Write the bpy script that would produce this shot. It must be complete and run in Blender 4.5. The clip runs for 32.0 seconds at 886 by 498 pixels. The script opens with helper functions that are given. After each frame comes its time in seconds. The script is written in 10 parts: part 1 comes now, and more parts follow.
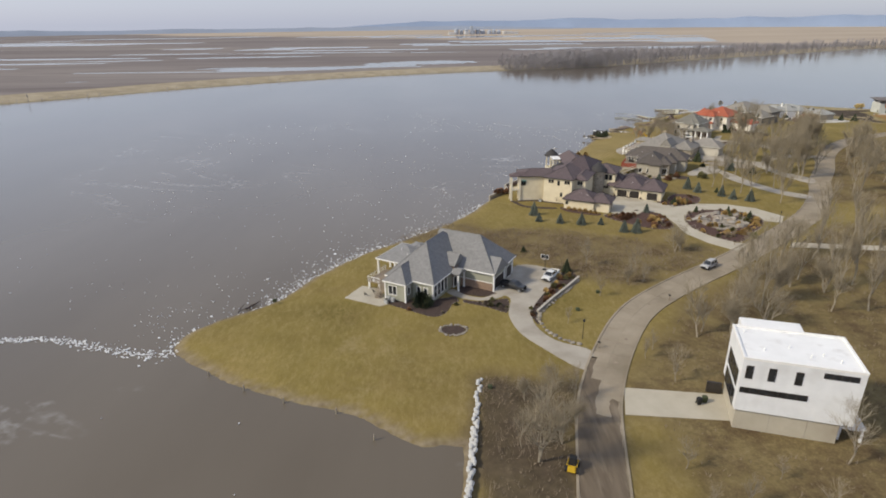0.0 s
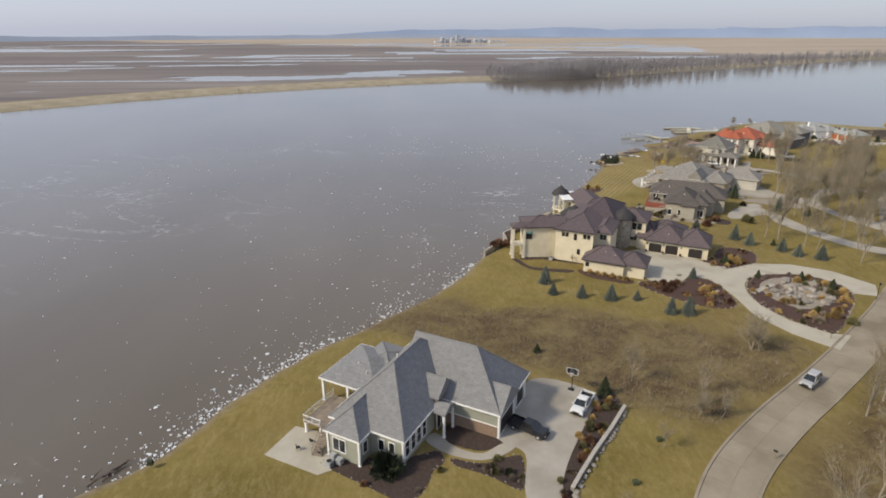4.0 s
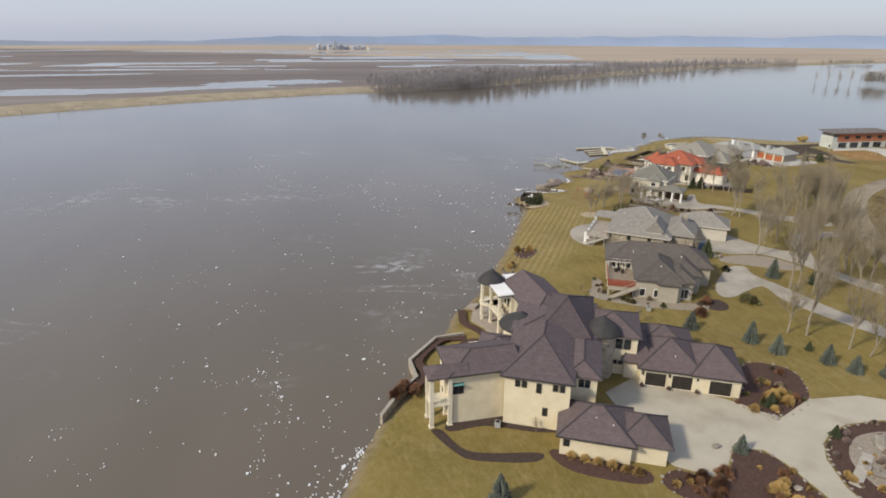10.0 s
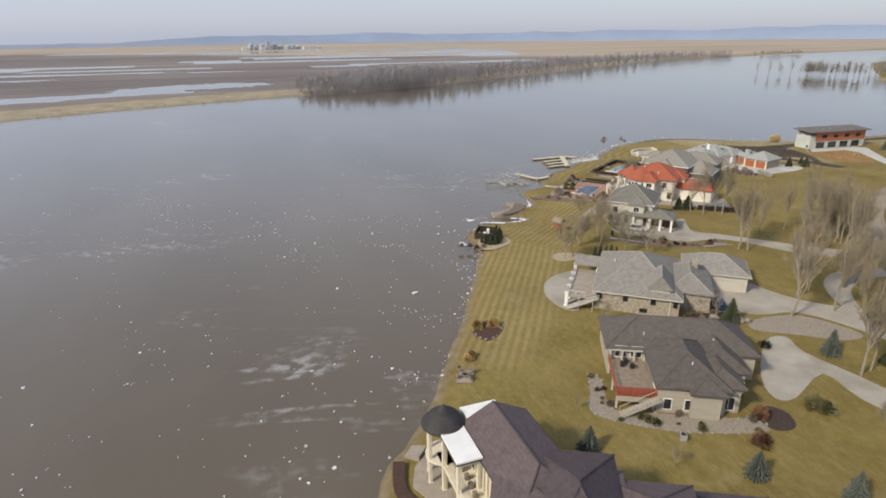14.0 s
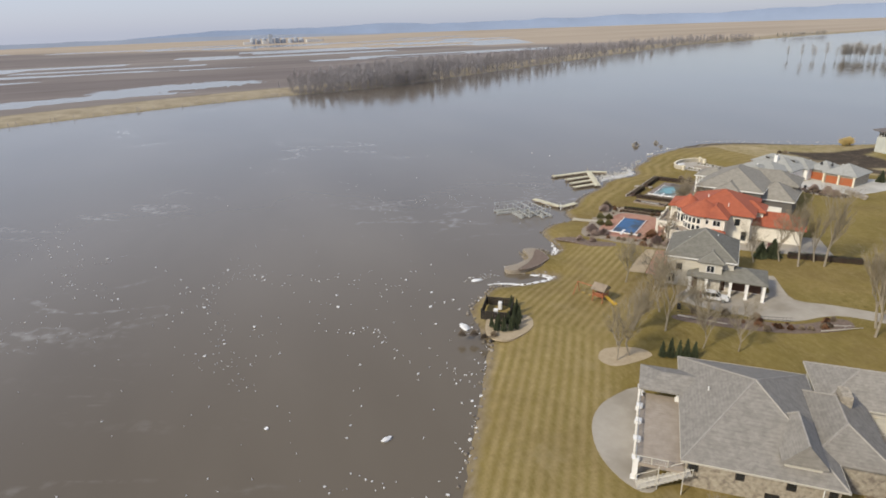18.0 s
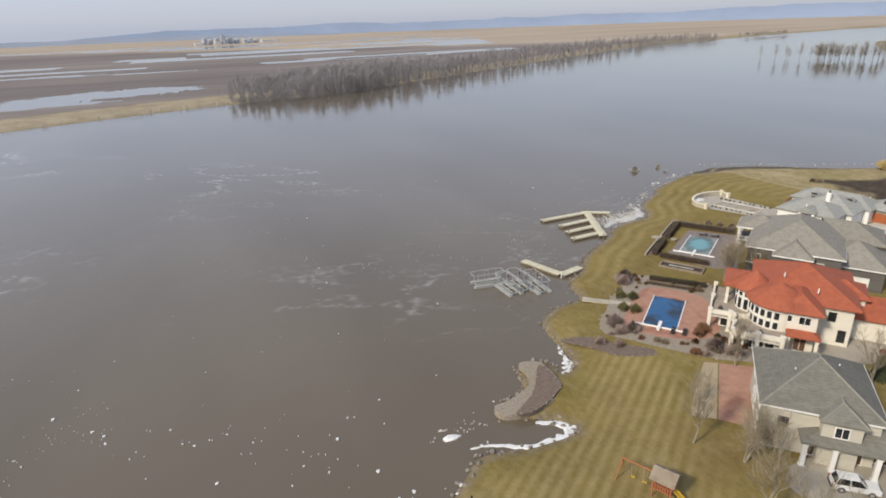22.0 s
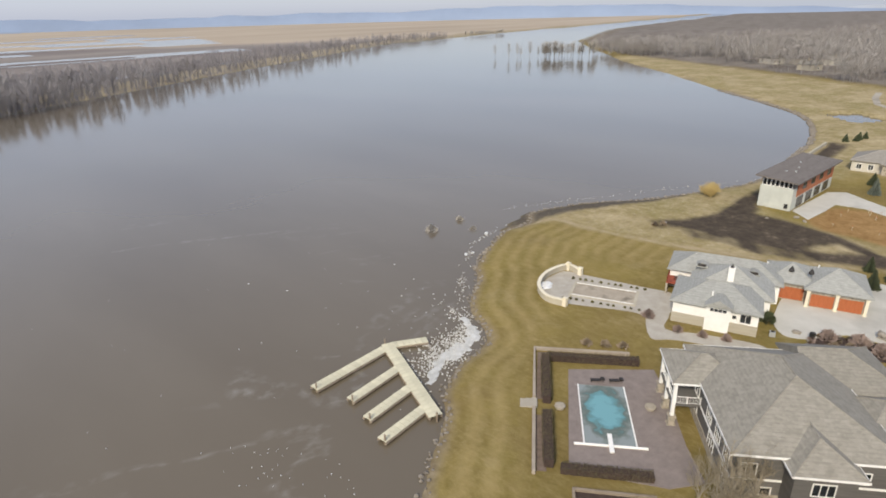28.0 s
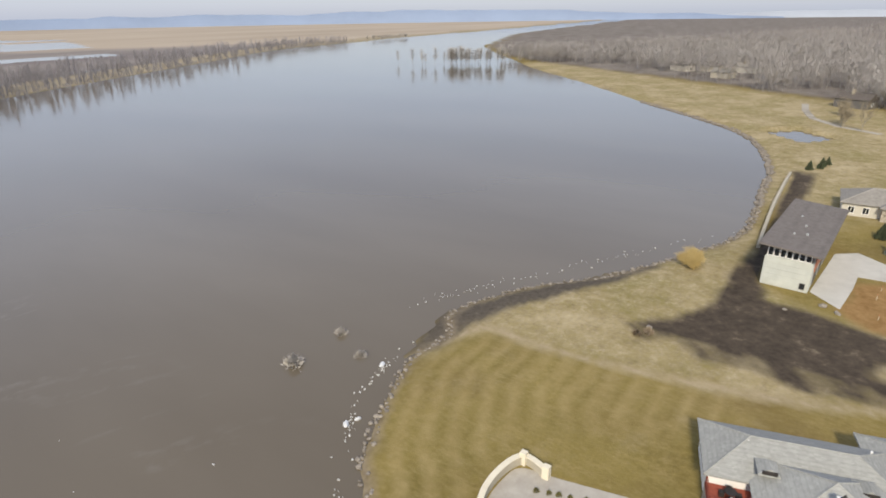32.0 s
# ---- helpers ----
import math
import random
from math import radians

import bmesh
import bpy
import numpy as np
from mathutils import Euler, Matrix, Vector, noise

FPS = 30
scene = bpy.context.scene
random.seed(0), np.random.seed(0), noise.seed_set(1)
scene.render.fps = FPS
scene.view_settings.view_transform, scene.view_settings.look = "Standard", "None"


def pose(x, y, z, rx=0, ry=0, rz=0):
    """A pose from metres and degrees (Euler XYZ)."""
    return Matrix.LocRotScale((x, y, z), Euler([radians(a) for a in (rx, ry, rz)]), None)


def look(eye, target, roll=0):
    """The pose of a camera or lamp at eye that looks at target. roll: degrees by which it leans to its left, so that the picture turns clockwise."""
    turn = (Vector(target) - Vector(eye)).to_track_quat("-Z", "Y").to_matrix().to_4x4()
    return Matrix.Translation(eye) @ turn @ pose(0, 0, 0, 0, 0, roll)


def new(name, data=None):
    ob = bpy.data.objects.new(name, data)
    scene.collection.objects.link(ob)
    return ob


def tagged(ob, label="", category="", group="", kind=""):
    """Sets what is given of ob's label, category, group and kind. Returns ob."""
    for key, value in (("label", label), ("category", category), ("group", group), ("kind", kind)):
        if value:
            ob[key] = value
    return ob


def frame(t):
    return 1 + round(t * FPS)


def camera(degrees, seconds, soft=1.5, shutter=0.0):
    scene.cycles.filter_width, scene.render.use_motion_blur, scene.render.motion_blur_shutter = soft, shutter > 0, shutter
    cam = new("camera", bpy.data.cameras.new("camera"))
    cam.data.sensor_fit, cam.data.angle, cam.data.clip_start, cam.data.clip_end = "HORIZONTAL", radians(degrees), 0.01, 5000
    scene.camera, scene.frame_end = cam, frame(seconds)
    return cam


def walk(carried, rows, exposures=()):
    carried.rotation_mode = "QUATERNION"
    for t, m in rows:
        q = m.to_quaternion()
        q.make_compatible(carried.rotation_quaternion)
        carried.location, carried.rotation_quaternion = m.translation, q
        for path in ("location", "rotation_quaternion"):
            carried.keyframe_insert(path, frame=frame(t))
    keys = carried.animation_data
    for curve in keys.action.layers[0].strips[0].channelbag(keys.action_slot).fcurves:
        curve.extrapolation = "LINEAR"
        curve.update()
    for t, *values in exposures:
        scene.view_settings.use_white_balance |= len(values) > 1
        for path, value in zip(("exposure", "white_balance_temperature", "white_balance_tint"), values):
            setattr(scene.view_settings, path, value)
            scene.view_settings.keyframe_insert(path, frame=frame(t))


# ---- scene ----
cam = camera(75.05, 32.0, soft=1.8)
# seconds, x, y, z, yaw, pitch, roll
ROWS = [
    (0.0, -0.00, 0.00, 54.73, -0.49, -21.55, 0.57),
    (0.5, 0.14, 5.98, 54.73, -0.68, -21.49, 0.50),
    (1.0, 0.31, 11.77, 54.67, -0.89, -21.48, 0.44),
    (1.5, 0.53, 17.61, 54.56, -1.10, -21.37, 0.40),
    (2.0, 0.82, 23.32, 54.36, -1.30, -21.30, 0.36),
    (2.5, 1.07, 29.11, 54.14, -1.48, -21.14, 0.35),
    (3.0, 1.27, 34.79, 53.90, -1.61, -21.02, 0.30),
    (3.5, 1.48, 40.50, 53.73, -1.73, -20.91, 0.21),
    (5.5, 2.26, 62.83, 53.25, -3.15, -20.62, -0.13),
    (6.0, 2.53, 68.31, 53.16, -5.33, -20.56, -0.19),
    (6.5, 2.84, 73.79, 53.10, -7.53, -20.46, -0.21),
    (7.0, 3.21, 79.21, 53.04, -8.04, -20.39, -0.19),
    (7.5, 3.77, 84.70, 52.97, -8.34, -20.28, -0.20),
    (8.0, 4.49, 90.12, 52.86, -8.96, -20.24, -0.21),
    (8.5, 5.40, 95.57, 52.74, -10.99, -20.18, -0.24),
    (9.0, 6.40, 100.98, 52.58, -12.64, -20.18, -0.24),
    (9.5, 7.58, 106.45, 52.43, -12.89, -20.15, -0.26),
    (10.0, 8.91, 111.80, 52.25, -13.10, -20.17, -0.27),
    (10.5, 10.27, 117.22, 52.13, -13.28, -20.13, -0.23),
    (11.0, 11.76, 122.46, 51.98, -14.63, -20.14, -0.15),
    (11.5, 13.42, 127.85, 51.88, -16.48, -20.12, -0.05),
    (12.0, 15.22, 133.19, 51.74, -17.19, -20.19, 0.09),
    (12.5, 17.10, 138.66, 51.62, -17.83, -20.22, 0.22),
    (13.0, 19.06, 144.05, 51.49, -18.34, -20.28, 0.34),
    (13.5, 21.08, 149.42, 51.40, -18.61, -20.33, 0.47),
    (14.0, 23.28, 154.72, 51.33, -18.80, -20.42, 0.60),
    (14.5, 25.61, 160.15, 51.34, -18.97, -20.50, 0.74),
    (16.5, 35.22, 182.26, 51.59, -18.84, -20.94, 1.38),
    (17.0, 37.62, 187.91, 51.58, -18.63, -21.12, 1.58),
    (17.5, 39.98, 193.81, 51.55, -18.41, -21.26, 1.77),
    (18.0, 42.32, 199.84, 51.48, -18.18, -21.36, 1.91),
    (18.5, 44.70, 205.97, 51.46, -17.81, -21.33, 1.95),
    (19.0, 47.01, 212.01, 51.44, -17.50, -21.29, 1.92),
    (19.5, 49.18, 218.07, 51.46, -17.18, -21.20, 1.89),
    (20.0, 51.26, 223.89, 51.46, -17.50, -21.22, 1.86),
    (20.5, 53.36, 229.81, 51.50, -18.97, -21.26, 1.84),
    (21.0, 55.45, 235.66, 51.53, -20.63, -21.37, 1.87),
    (21.5, 57.67, 241.48, 51.54, -21.60, -21.45, 1.91),
    (22.0, 60.11, 247.21, 51.48, -21.83, -21.52, 1.94),
    (22.5, 62.78, 253.11, 51.42, -21.80, -21.48, 1.92),
    (23.0, 65.56, 258.95, 51.27, -22.13, -21.49, 1.91),
    (23.5, 68.55, 264.88, 51.13, -23.92, -21.48, 1.89),
    (24.0, 71.53, 270.62, 50.93, -26.26, -21.56, 1.86),
    (24.5, 74.70, 276.50, 50.77, -29.44, -21.58, 1.81),
    (25.0, 77.92, 282.18, 50.57, -31.99, -21.70, 1.77),
    (25.5, 81.40, 287.86, 50.39, -34.41, -21.80, 1.77),
    (27.5, 97.76, 309.01, 49.76, -44.19, -22.22, 1.51),
    (28.0, 102.33, 313.86, 49.61, -46.38, -22.30, 1.36),
    (28.5, 107.35, 318.66, 49.48, -49.31, -22.30, 1.22),
    (29.0, 112.44, 323.18, 49.28, -52.60, -22.38, 1.11),
    (29.5, 117.92, 327.71, 49.12, -55.80, -22.39, 1.04),
    (30.0, 123.62, 331.83, 48.95, -56.10, -22.39, 0.97),
    (30.5, 129.62, 335.85, 48.86, -56.64, -22.37, 0.91),
    (31.0, 135.77, 339.70, 48.80, -57.22, -22.32, 0.85),
    (31.5, 142.04, 343.40, 48.77, -56.96, -22.21, 0.82),
    (32.0, 148.09, 346.88, 48.69, -55.24, -22.14, 0.83),
]
walk(cam, [(t, pose(x, y, z, 90 + pitch, roll, yaw)) for t, x, y, z, yaw, pitch, roll in ROWS],
     exposures=[(0.0, 0.0), (14.0, 0.04), (20.0, 0.04), (25.0, 0.08), (29.0, 0.2), (32.0, 0.22)])

# ---- sky and sun ----
SUN_ELEV, SUN_AZ = 37.0, 251.0   # degrees; azimuth is counted clockwise from +y
world = bpy.data.worlds.new("hazy_sky")
scene.world = world
world.use_nodes = True
wn = world.node_tree.nodes
sky = wn.new("ShaderNodeTexSky")
sky.sky_type = "NISHITA"
sky.sun_disc = False
sky.sun_elevation, sky.sun_rotation = radians(SUN_ELEV), radians(SUN_AZ)
sky.air_density, sky.dust_density, sky.ozone_density = 1.0, 1.0, 1.0
# a thin even overcast over the clear sky: paler at the horizon, bluer overhead
wtex, wsep, wramp, wmix, wadd = (wn.new("ShaderNode" + k) for k in ("TexCoord", "SeparateXYZ", "ValToRGB", "VectorMath", "VectorMath"))
world.node_tree.links.new(wtex.outputs["Generated"], wsep.inputs[0])
world.node_tree.links.new(wsep.outputs[2], wramp.inputs[0])
wramp.color_ramp.elements.new(0.5)
wramp.color_ramp.elements.new(0.5)
for el, at, tone in zip(wramp.color_ramp.elements, (0.0, 0.12, 0.32, 0.6), ((0.345, 0.375, 0.487), (0.40, 0.433, 0.55), (0.47, 0.505, 0.615), (0.33, 0.366, 0.47))):
    el.position, el.color = at, (*tone, 1)
wmix.operation = "SCALE"
wmix.inputs["Scale"].default_value = 0.04
world.node_tree.links.new(sky.outputs[0], wmix.inputs[0])
wdot, wgain, wtone = (wn.new("ShaderNode" + k) for k in ("VectorMath", "MapRange", "VectorMath"))
wdot.operation, wtone.operation = "DOT_PRODUCT", "SCALE"
wdot.inputs[1].default_value = (math.sin(radians(SUN_AZ)), math.cos(radians(SUN_AZ)), 0)
wgain.inputs["From Min"].default_value, wgain.inputs["To Min"].default_value, wgain.inputs["To Max"].default_value = -1, 0.9, 1.24
world.node_tree.links.new(wtex.outputs["Generated"], wdot.inputs[0]), world.node_tree.links.new(wdot.outputs["Value"], wgain.inputs["Value"])
world.node_tree.links.new(wramp.outputs[0], wtone.inputs[0]), world.node_tree.links.new(wgain.outputs[0], wtone.inputs["Scale"])
wadd.operation = "ADD"
world.node_tree.links.new(wtone.outputs[0], wadd.inputs[0]), world.node_tree.links.new(wmix.outputs[0], wadd.inputs[1])
wn["Background"].inputs["Strength"].default_value = 1.0
world.node_tree.links.new(wadd.outputs[0], wn["Background"].inputs["Color"])
sun = new("sun", bpy.data.lights.new("sun", "SUN"))
sun.data.energy, sun.data.angle, sun.data.color = 3.5, radians(7.0), (1.0, 0.895, 0.705)
_a, _e = radians(SUN_AZ), radians(SUN_ELEV)
sun.matrix_world = look((math.sin(_a) * math.cos(_e) * 300, math.cos(_a) * math.cos(_e) * 300, math.sin(_e) * 300), (0, 0, 0))
GROUND = 1.2


# ---- materials ----
def mat(name, c1, c2, scale=2.0, rough=0.8, bump=0.0, bscale=30.0, metal=0.0, spots=None, spot_at=0.62, spot_scale=0.25, vary=0.0, spec=0.4, stretch=None):
    """A surface with colour noise at two scales, stains, fine relief, and a shade that varies from piece to piece."""
    m = bpy.data.materials.new(name)
    m.use_nodes = True
    n, l = m.node_tree.nodes, m.node_tree.links
    b = n["Principled BSDF"]
    b.inputs["Roughness"].default_value, b.inputs["Metallic"].default_value = rough, metal
    b.inputs["Specular IOR Level"].default_value = spec
    tc = n.new("ShaderNodeTexCoord")
    src = tc.outputs["Object"]
    if stretch:
        mp = n.new("ShaderNodeMapping")
        mp.inputs["Scale"].default_value = stretch
        l.new(src, mp.inputs[0])
        src = mp.outputs[0]
    a = n.new("ShaderNodeTexNoise")
    a.inputs["Scale"].default_value, a.inputs["Detail"].default_value, a.inputs["Roughness"].default_value = scale, 6, 0.65
    l.new(src, a.inputs["Vector"])
    r = n.new("ShaderNodeValToRGB")
    r.color_ramp.elements[0].position, r.color_ramp.elements[1].position = 0.32, 0.68
    r.color_ramp.elements[0].color, r.color_ramp.elements[1].color = (*c1, 1), (*c2, 1)
    l.new(a.outputs[0], r.inputs[0])
    col = r.outputs[0]
    if spots:
        s = n.new("ShaderNodeTexNoise")
        s.inputs["Scale"].default_value, s.inputs["Detail"].default_value = spot_scale, 5
        l.new(src, s.inputs["Vector"])
        sr = n.new("ShaderNodeValToRGB")
        sr.color_ramp.elements[0].position, sr.color_ramp.elements[1].position = spot_at - 0.08, spot_at + 0.08
        l.new(s.outputs[0], sr.inputs[0])
        mx = n.new("ShaderNodeMix")
        mx.data_type = "RGBA"
        l.new(sr.outputs[0], mx.inputs[0]), l.new(col, mx.inputs[6])
        mx.inputs[7].default_value = (*spots, 1)
        col = mx.outputs[2]
    if vary:
        oi, hs, mr = n.new("ShaderNodeObjectInfo"), n.new("ShaderNodeHueSaturation"), n.new("ShaderNodeMapRange")
        mr.inputs["To Min"].default_value, mr.inputs["To Max"].default_value = 1 - vary, 1 + vary
        l.new(oi.outputs["Random"], mr.inputs["Value"]), l.new(mr.outputs[0], hs.inputs["Value"]), l.new(col, hs.inputs["Color"])
        col = hs.outputs[0]
    l.new(col, b.inputs["Base Color"])
    if bump:
        g, bp = n.new("ShaderNodeTexNoise"), n.new("ShaderNodeBump")
        g.inputs["Scale"].default_value, g.inputs["Detail"].default_value = bscale, 4
        bp.inputs["Strength"].default_value, bp.inputs["Distance"].default_value = bump, 0.05
        l.new(src, g.inputs["Vector"]), l.new(g.outputs[0], bp.inputs["Height"]), l.new(bp.outputs[0], b.inputs["Normal"])
    return m


def shingle_mat(name, c1, c2, vary=0.06):
    """Asphalt shingles: courses along the slope, tabs of mixed shade, weather streaks."""
    m = mat(name, c1, c2, 1.1, 0.9, 0.5, 14.0, vary=vary)
    n, l = m.node_tree.nodes, m.node_tree.links
    b = n["Principled BSDF"]
    link = b.inputs["Base Color"].links[0]
    old = link.from_socket
    tc = n.new("ShaderNodeTexCoord")
    vo = n.new("ShaderNodeTexVoronoi")
    mp = n.new("ShaderNodeMapping")
    mp.inputs["Scale"].default_value = (1.6, 1.6, 5.0)
    vo.inputs["Scale"].default_value = 1.4
    l.new(tc.outputs["Object"], mp.inputs[0]), l.new(mp.outputs[0], vo.inputs["Vector"])
    bw = n.new("ShaderNodeMapRange")
    sep = n.new("ShaderNodeSeparateColor")
    l.new(vo.outputs["Color"], sep.inputs[0]), l.new(sep.outputs[0], bw.inputs["Value"])
    bw.inputs["To Min"].default_value, bw.inputs["To Max"].default_value = 0.9, 1.09
    sx, md, ml = n.new("ShaderNodeSeparateXYZ"), n.new("ShaderNodeMath"), n.new("ShaderNodeMapRange")
    l.new(tc.outputs["Object"], sx.inputs[0])
    md.operation = "PINGPONG"
    md.inputs[1].default_value = 0.11
    l.new(sx.outputs[2], md.inputs[0])
    l.new(md.outputs[0], ml.inputs["Value"])
    ml.inputs["From Max"].default_value, ml.inputs["To Min"].default_value, ml.inputs["To Max"].default_value = 0.05, 0.9, 1.0
    mu, hs = n.new("ShaderNodeMath"), n.new("ShaderNodeHueSaturation")
    mu.operation = "MULTIPLY"
    l.new(bw.outputs[0], mu.inputs[0]), l.new(ml.outputs[0], mu.inputs[1])
    l.new(mu.outputs[0], hs.inputs["Value"]), l.new(old, hs.inputs["Color"]), l.new(hs.outputs[0], b.inputs["Base Color"])
    return m


M = {}
M["roof_grey"] = shingle_mat("grey_shingles", (0.185, 0.183, 0.182), (0.228, 0.225, 0.222))
M["roof_purple"] = shingle_mat("purple_brown_shingles", (0.098, 0.074, 0.076), (0.128, 0.098, 0.10))
# purple-brown shingles again, with the pyramid roof's shade put into the colour
M["roof_shaded"] = shingle_mat("dark_purple_shingles", (0.066, 0.05, 0.054), (0.092, 0.07, 0.075))
M["roof_brown"] = shingle_mat("brown_grey_shingles", (0.086, 0.073, 0.064), (0.118, 0.102, 0.09))
M["roof_weather"] = shingle_mat("weathered_shingles", (0.205, 0.19, 0.168), (0.27, 0.252, 0.225))
M["roof_taupe"] = shingle_mat("taupe_shingles", (0.215, 0.20, 0.17), (0.275, 0.257, 0.222))
M["roof_olive"] = shingle_mat("olive_grey_shingles", (0.15, 0.145, 0.122), (0.20, 0.192, 0.165))
M["roof_red"] = mat("red_clay_tile", (0.30, 0.08, 0.04), (0.38, 0.108, 0.055), 1.3, 0.75, 0.6, 9.0, spots=(0.25, 0.07, 0.038), spot_at=0.64)
M["roof_silver"] = shingle_mat("silver_grey_shingles", (0.285, 0.287, 0.27), (0.325, 0.327, 0.308))
M["slate_dark"] = mat("dark_metal_turret", (0.03, 0.028, 0.028), (0.05, 0.047, 0.046), 1.0, 0.75, 0.2)
M["white"] = mat("white_paint", (0.72, 0.71, 0.68), (0.82, 0.81, 0.79), 0.6, 0.6)
M["white_wall"] = mat("white_panel", (0.66, 0.67, 0.68), (0.76, 0.77, 0.78), 0.35, 0.55, spots=(0.6, 0.6, 0.6))
M["cream"] = mat("cream_stucco", (0.60, 0.525, 0.37), (0.70, 0.625, 0.46), 0.5, 0.85, 0.2, 25, spots=(0.54, 0.465, 0.32), spot_at=0.68)
M["cream_trim"] = mat("cream_trim", (0.64, 0.58, 0.45), (0.72, 0.66, 0.52), 0.5, 0.7)
M["sage"] = mat("sage_siding", (0.27, 0.27, 0.215), (0.34, 0.34, 0.27), 0.8, 0.75, 0.3, 4, stretch=(0.3, 0.3, 6))
M["brick"] = mat("brown_brick", (0.20, 0.135, 0.095), (0.30, 0.21, 0.15), 5, 0.85, 0.4, 14)
M["stone"] = mat("field_stone", (0.26, 0.225, 0.175), (0.44, 0.395, 0.32), 1.7, 0.9, 0.9, 5, spots=(0.2, 0.17, 0.14), spot_at=0.6, spot_scale=1.6)
M["tan_siding"] = mat("tan_siding", (0.34, 0.31, 0.25), (0.42, 0.385, 0.315), 0.8, 0.75, 0.3, 4, stretch=(0.3, 0.3, 6))
M["grey_siding"] = mat("grey_siding", (0.095, 0.09, 0.085), (0.14, 0.132, 0.125), 0.8, 0.7, 0.3, 4, stretch=(0.3, 0.3, 6))
M["pale_siding"] = mat("pale_siding", (0.46, 0.43, 0.37), (0.55, 0.52, 0.45), 0.8, 0.7, 0.3, 4, stretch=(0.3, 0.3, 6))
M["glass"] = mat("window_glass", (0.012, 0.014, 0.017), (0.03, 0.034, 0.04), 0.7, 0.06, spec=0.7)
M["dark_door"] = mat("dark_garage_door", (0.022, 0.018, 0.016), (0.04, 0.034, 0.03), 1.0, 0.5)
M["rust_door"] = mat("rust_wood_door", (0.30, 0.085, 0.03), (0.42, 0.13, 0.05), 1.2, 0.6, 0.2, 20, stretch=(6, 6, 0.6))
M["red_wood"] = mat("red_stained_deck", (0.22, 0.05, 0.03), (0.33, 0.085, 0.05), 1.5, 0.75)
M["concrete"] = mat("concrete", (0.315, 0.285, 0.235), (0.40, 0.365, 0.31), 0.25, 0.9, 0.3, 12, spots=(0.265, 0.235, 0.19), spot_at=0.6, spot_scale=0.12)
M["pale_concrete"] = mat("pale_concrete", (0.385, 0.35, 0.275), (0.455, 0.415, 0.335), 0.25, 0.9, 0.3, 12, spots=(0.33, 0.29, 0.225), spot_at=0.62, spot_scale=0.12)
M["bright_concrete"] = mat("bright_concrete", (0.44, 0.425, 0.385), (0.52, 0.505, 0.46), 0.25, 0.9, 0.3, 12, spots=(0.38, 0.365, 0.33), spot_at=0.62, spot_scale=0.12)
M["road"] = mat("worn_concrete_road", (0.25, 0.21, 0.155), (0.325, 0.278, 0.212), 0.22, 0.95, 0.3, 12, vary=0.05, spec=0.15, spots=(0.215, 0.18, 0.13), spot_at=0.58, spot_scale=0.09)
M["gravel"] = mat("gravel", (0.20, 0.168, 0.13), (0.36, 0.312, 0.25), 3.5, 0.95, 1.0, 9)
M["mulch"] = mat("red_brown_mulch", (0.05, 0.027, 0.021), (0.10, 0.056, 0.043), 3.0, 0.95, 1.0, 10)
M["dark_mulch"] = mat("dark_mulch", (0.035, 0.024, 0.02), (0.075, 0.05, 0.04), 3.0, 0.95, 1.0, 10)
M["pinkpaver"] = mat("pink_brick_paving", (0.34, 0.185, 0.13), (0.43, 0.245, 0.18), 1.2, 0.9, 0.4, 12, spots=(0.27, 0.12, 0.085))
M["greypaver"] = mat("grey_pool_paving", (0.185, 0.152, 0.14), (0.245, 0.207, 0.19), 0.8, 0.9, 0.4, 12)
M["patio"] = mat("stone_patio", (0.29, 0.245, 0.20), (0.37, 0.32, 0.265), 1.0, 0.9, 0.4, 10)
M["snow"] = mat("snow_and_ice", (0.55, 0.55, 0.545), (0.78, 0.785, 0.79), 1.5, 0.7, 0.4, 6)
M["dirty_ice"] = mat("dirty_river_ice", (0.36, 0.345, 0.31), (0.66, 0.65, 0.62), 0.9, 0.7, 0.5, 5)
M["rock"] = mat("pale_boulder", (0.19, 0.168, 0.138), (0.36, 0.325, 0.28), 1.4, 0.9, 0.8, 5, vary=0.15)
M["rip"] = mat("riprap_rock", (0.15, 0.128, 0.105), (0.32, 0.285, 0.24), 1.2, 0.9, 0.8, 5, vary=0.2)
M["bark"] = mat("grey_bark", (0.20, 0.17, 0.125), (0.36, 0.315, 0.245), 2.0, 0.95, 0.8, 8, stretch=(3, 3, 0.6))
M["twig"] = mat("pale_bare_twigs", (0.20, 0.168, 0.112), (0.32, 0.27, 0.19), 0.8, 0.95)
M["brushtwig"] = mat("brown_brush_twigs", (0.19, 0.15, 0.105), (0.30, 0.24, 0.175), 0.8, 0.95)
M["spruce"] = mat("blue_spruce_needles", (0.058, 0.07, 0.056), (0.125, 0.142, 0.118), 2.0, 0.9, 0.6, 8, vary=0.2)
M["darkpine"] = mat("dark_green_needles", (0.028, 0.036, 0.018), (0.06, 0.072, 0.034), 2.0, 0.9, 0.6, 8, vary=0.2)
M["drygrass"] = mat("golden_dry_grass", (0.36, 0.24, 0.085), (0.52, 0.37, 0.15), 2.0, 0.95)
M["rustshrub"] = mat("rust_shrub_leaves", (0.135, 0.068, 0.036), (0.22, 0.115, 0.066), 2.0, 0.95)
M["purpleshrub"] = mat("purple_grey_twigs", (0.22, 0.165, 0.145), (0.32, 0.25, 0.22), 2.0, 0.95)
M["olive_shrub"] = mat("olive_shrub_leaves", (0.10, 0.095, 0.04), (0.18, 0.165, 0.07), 2.0, 0.95)
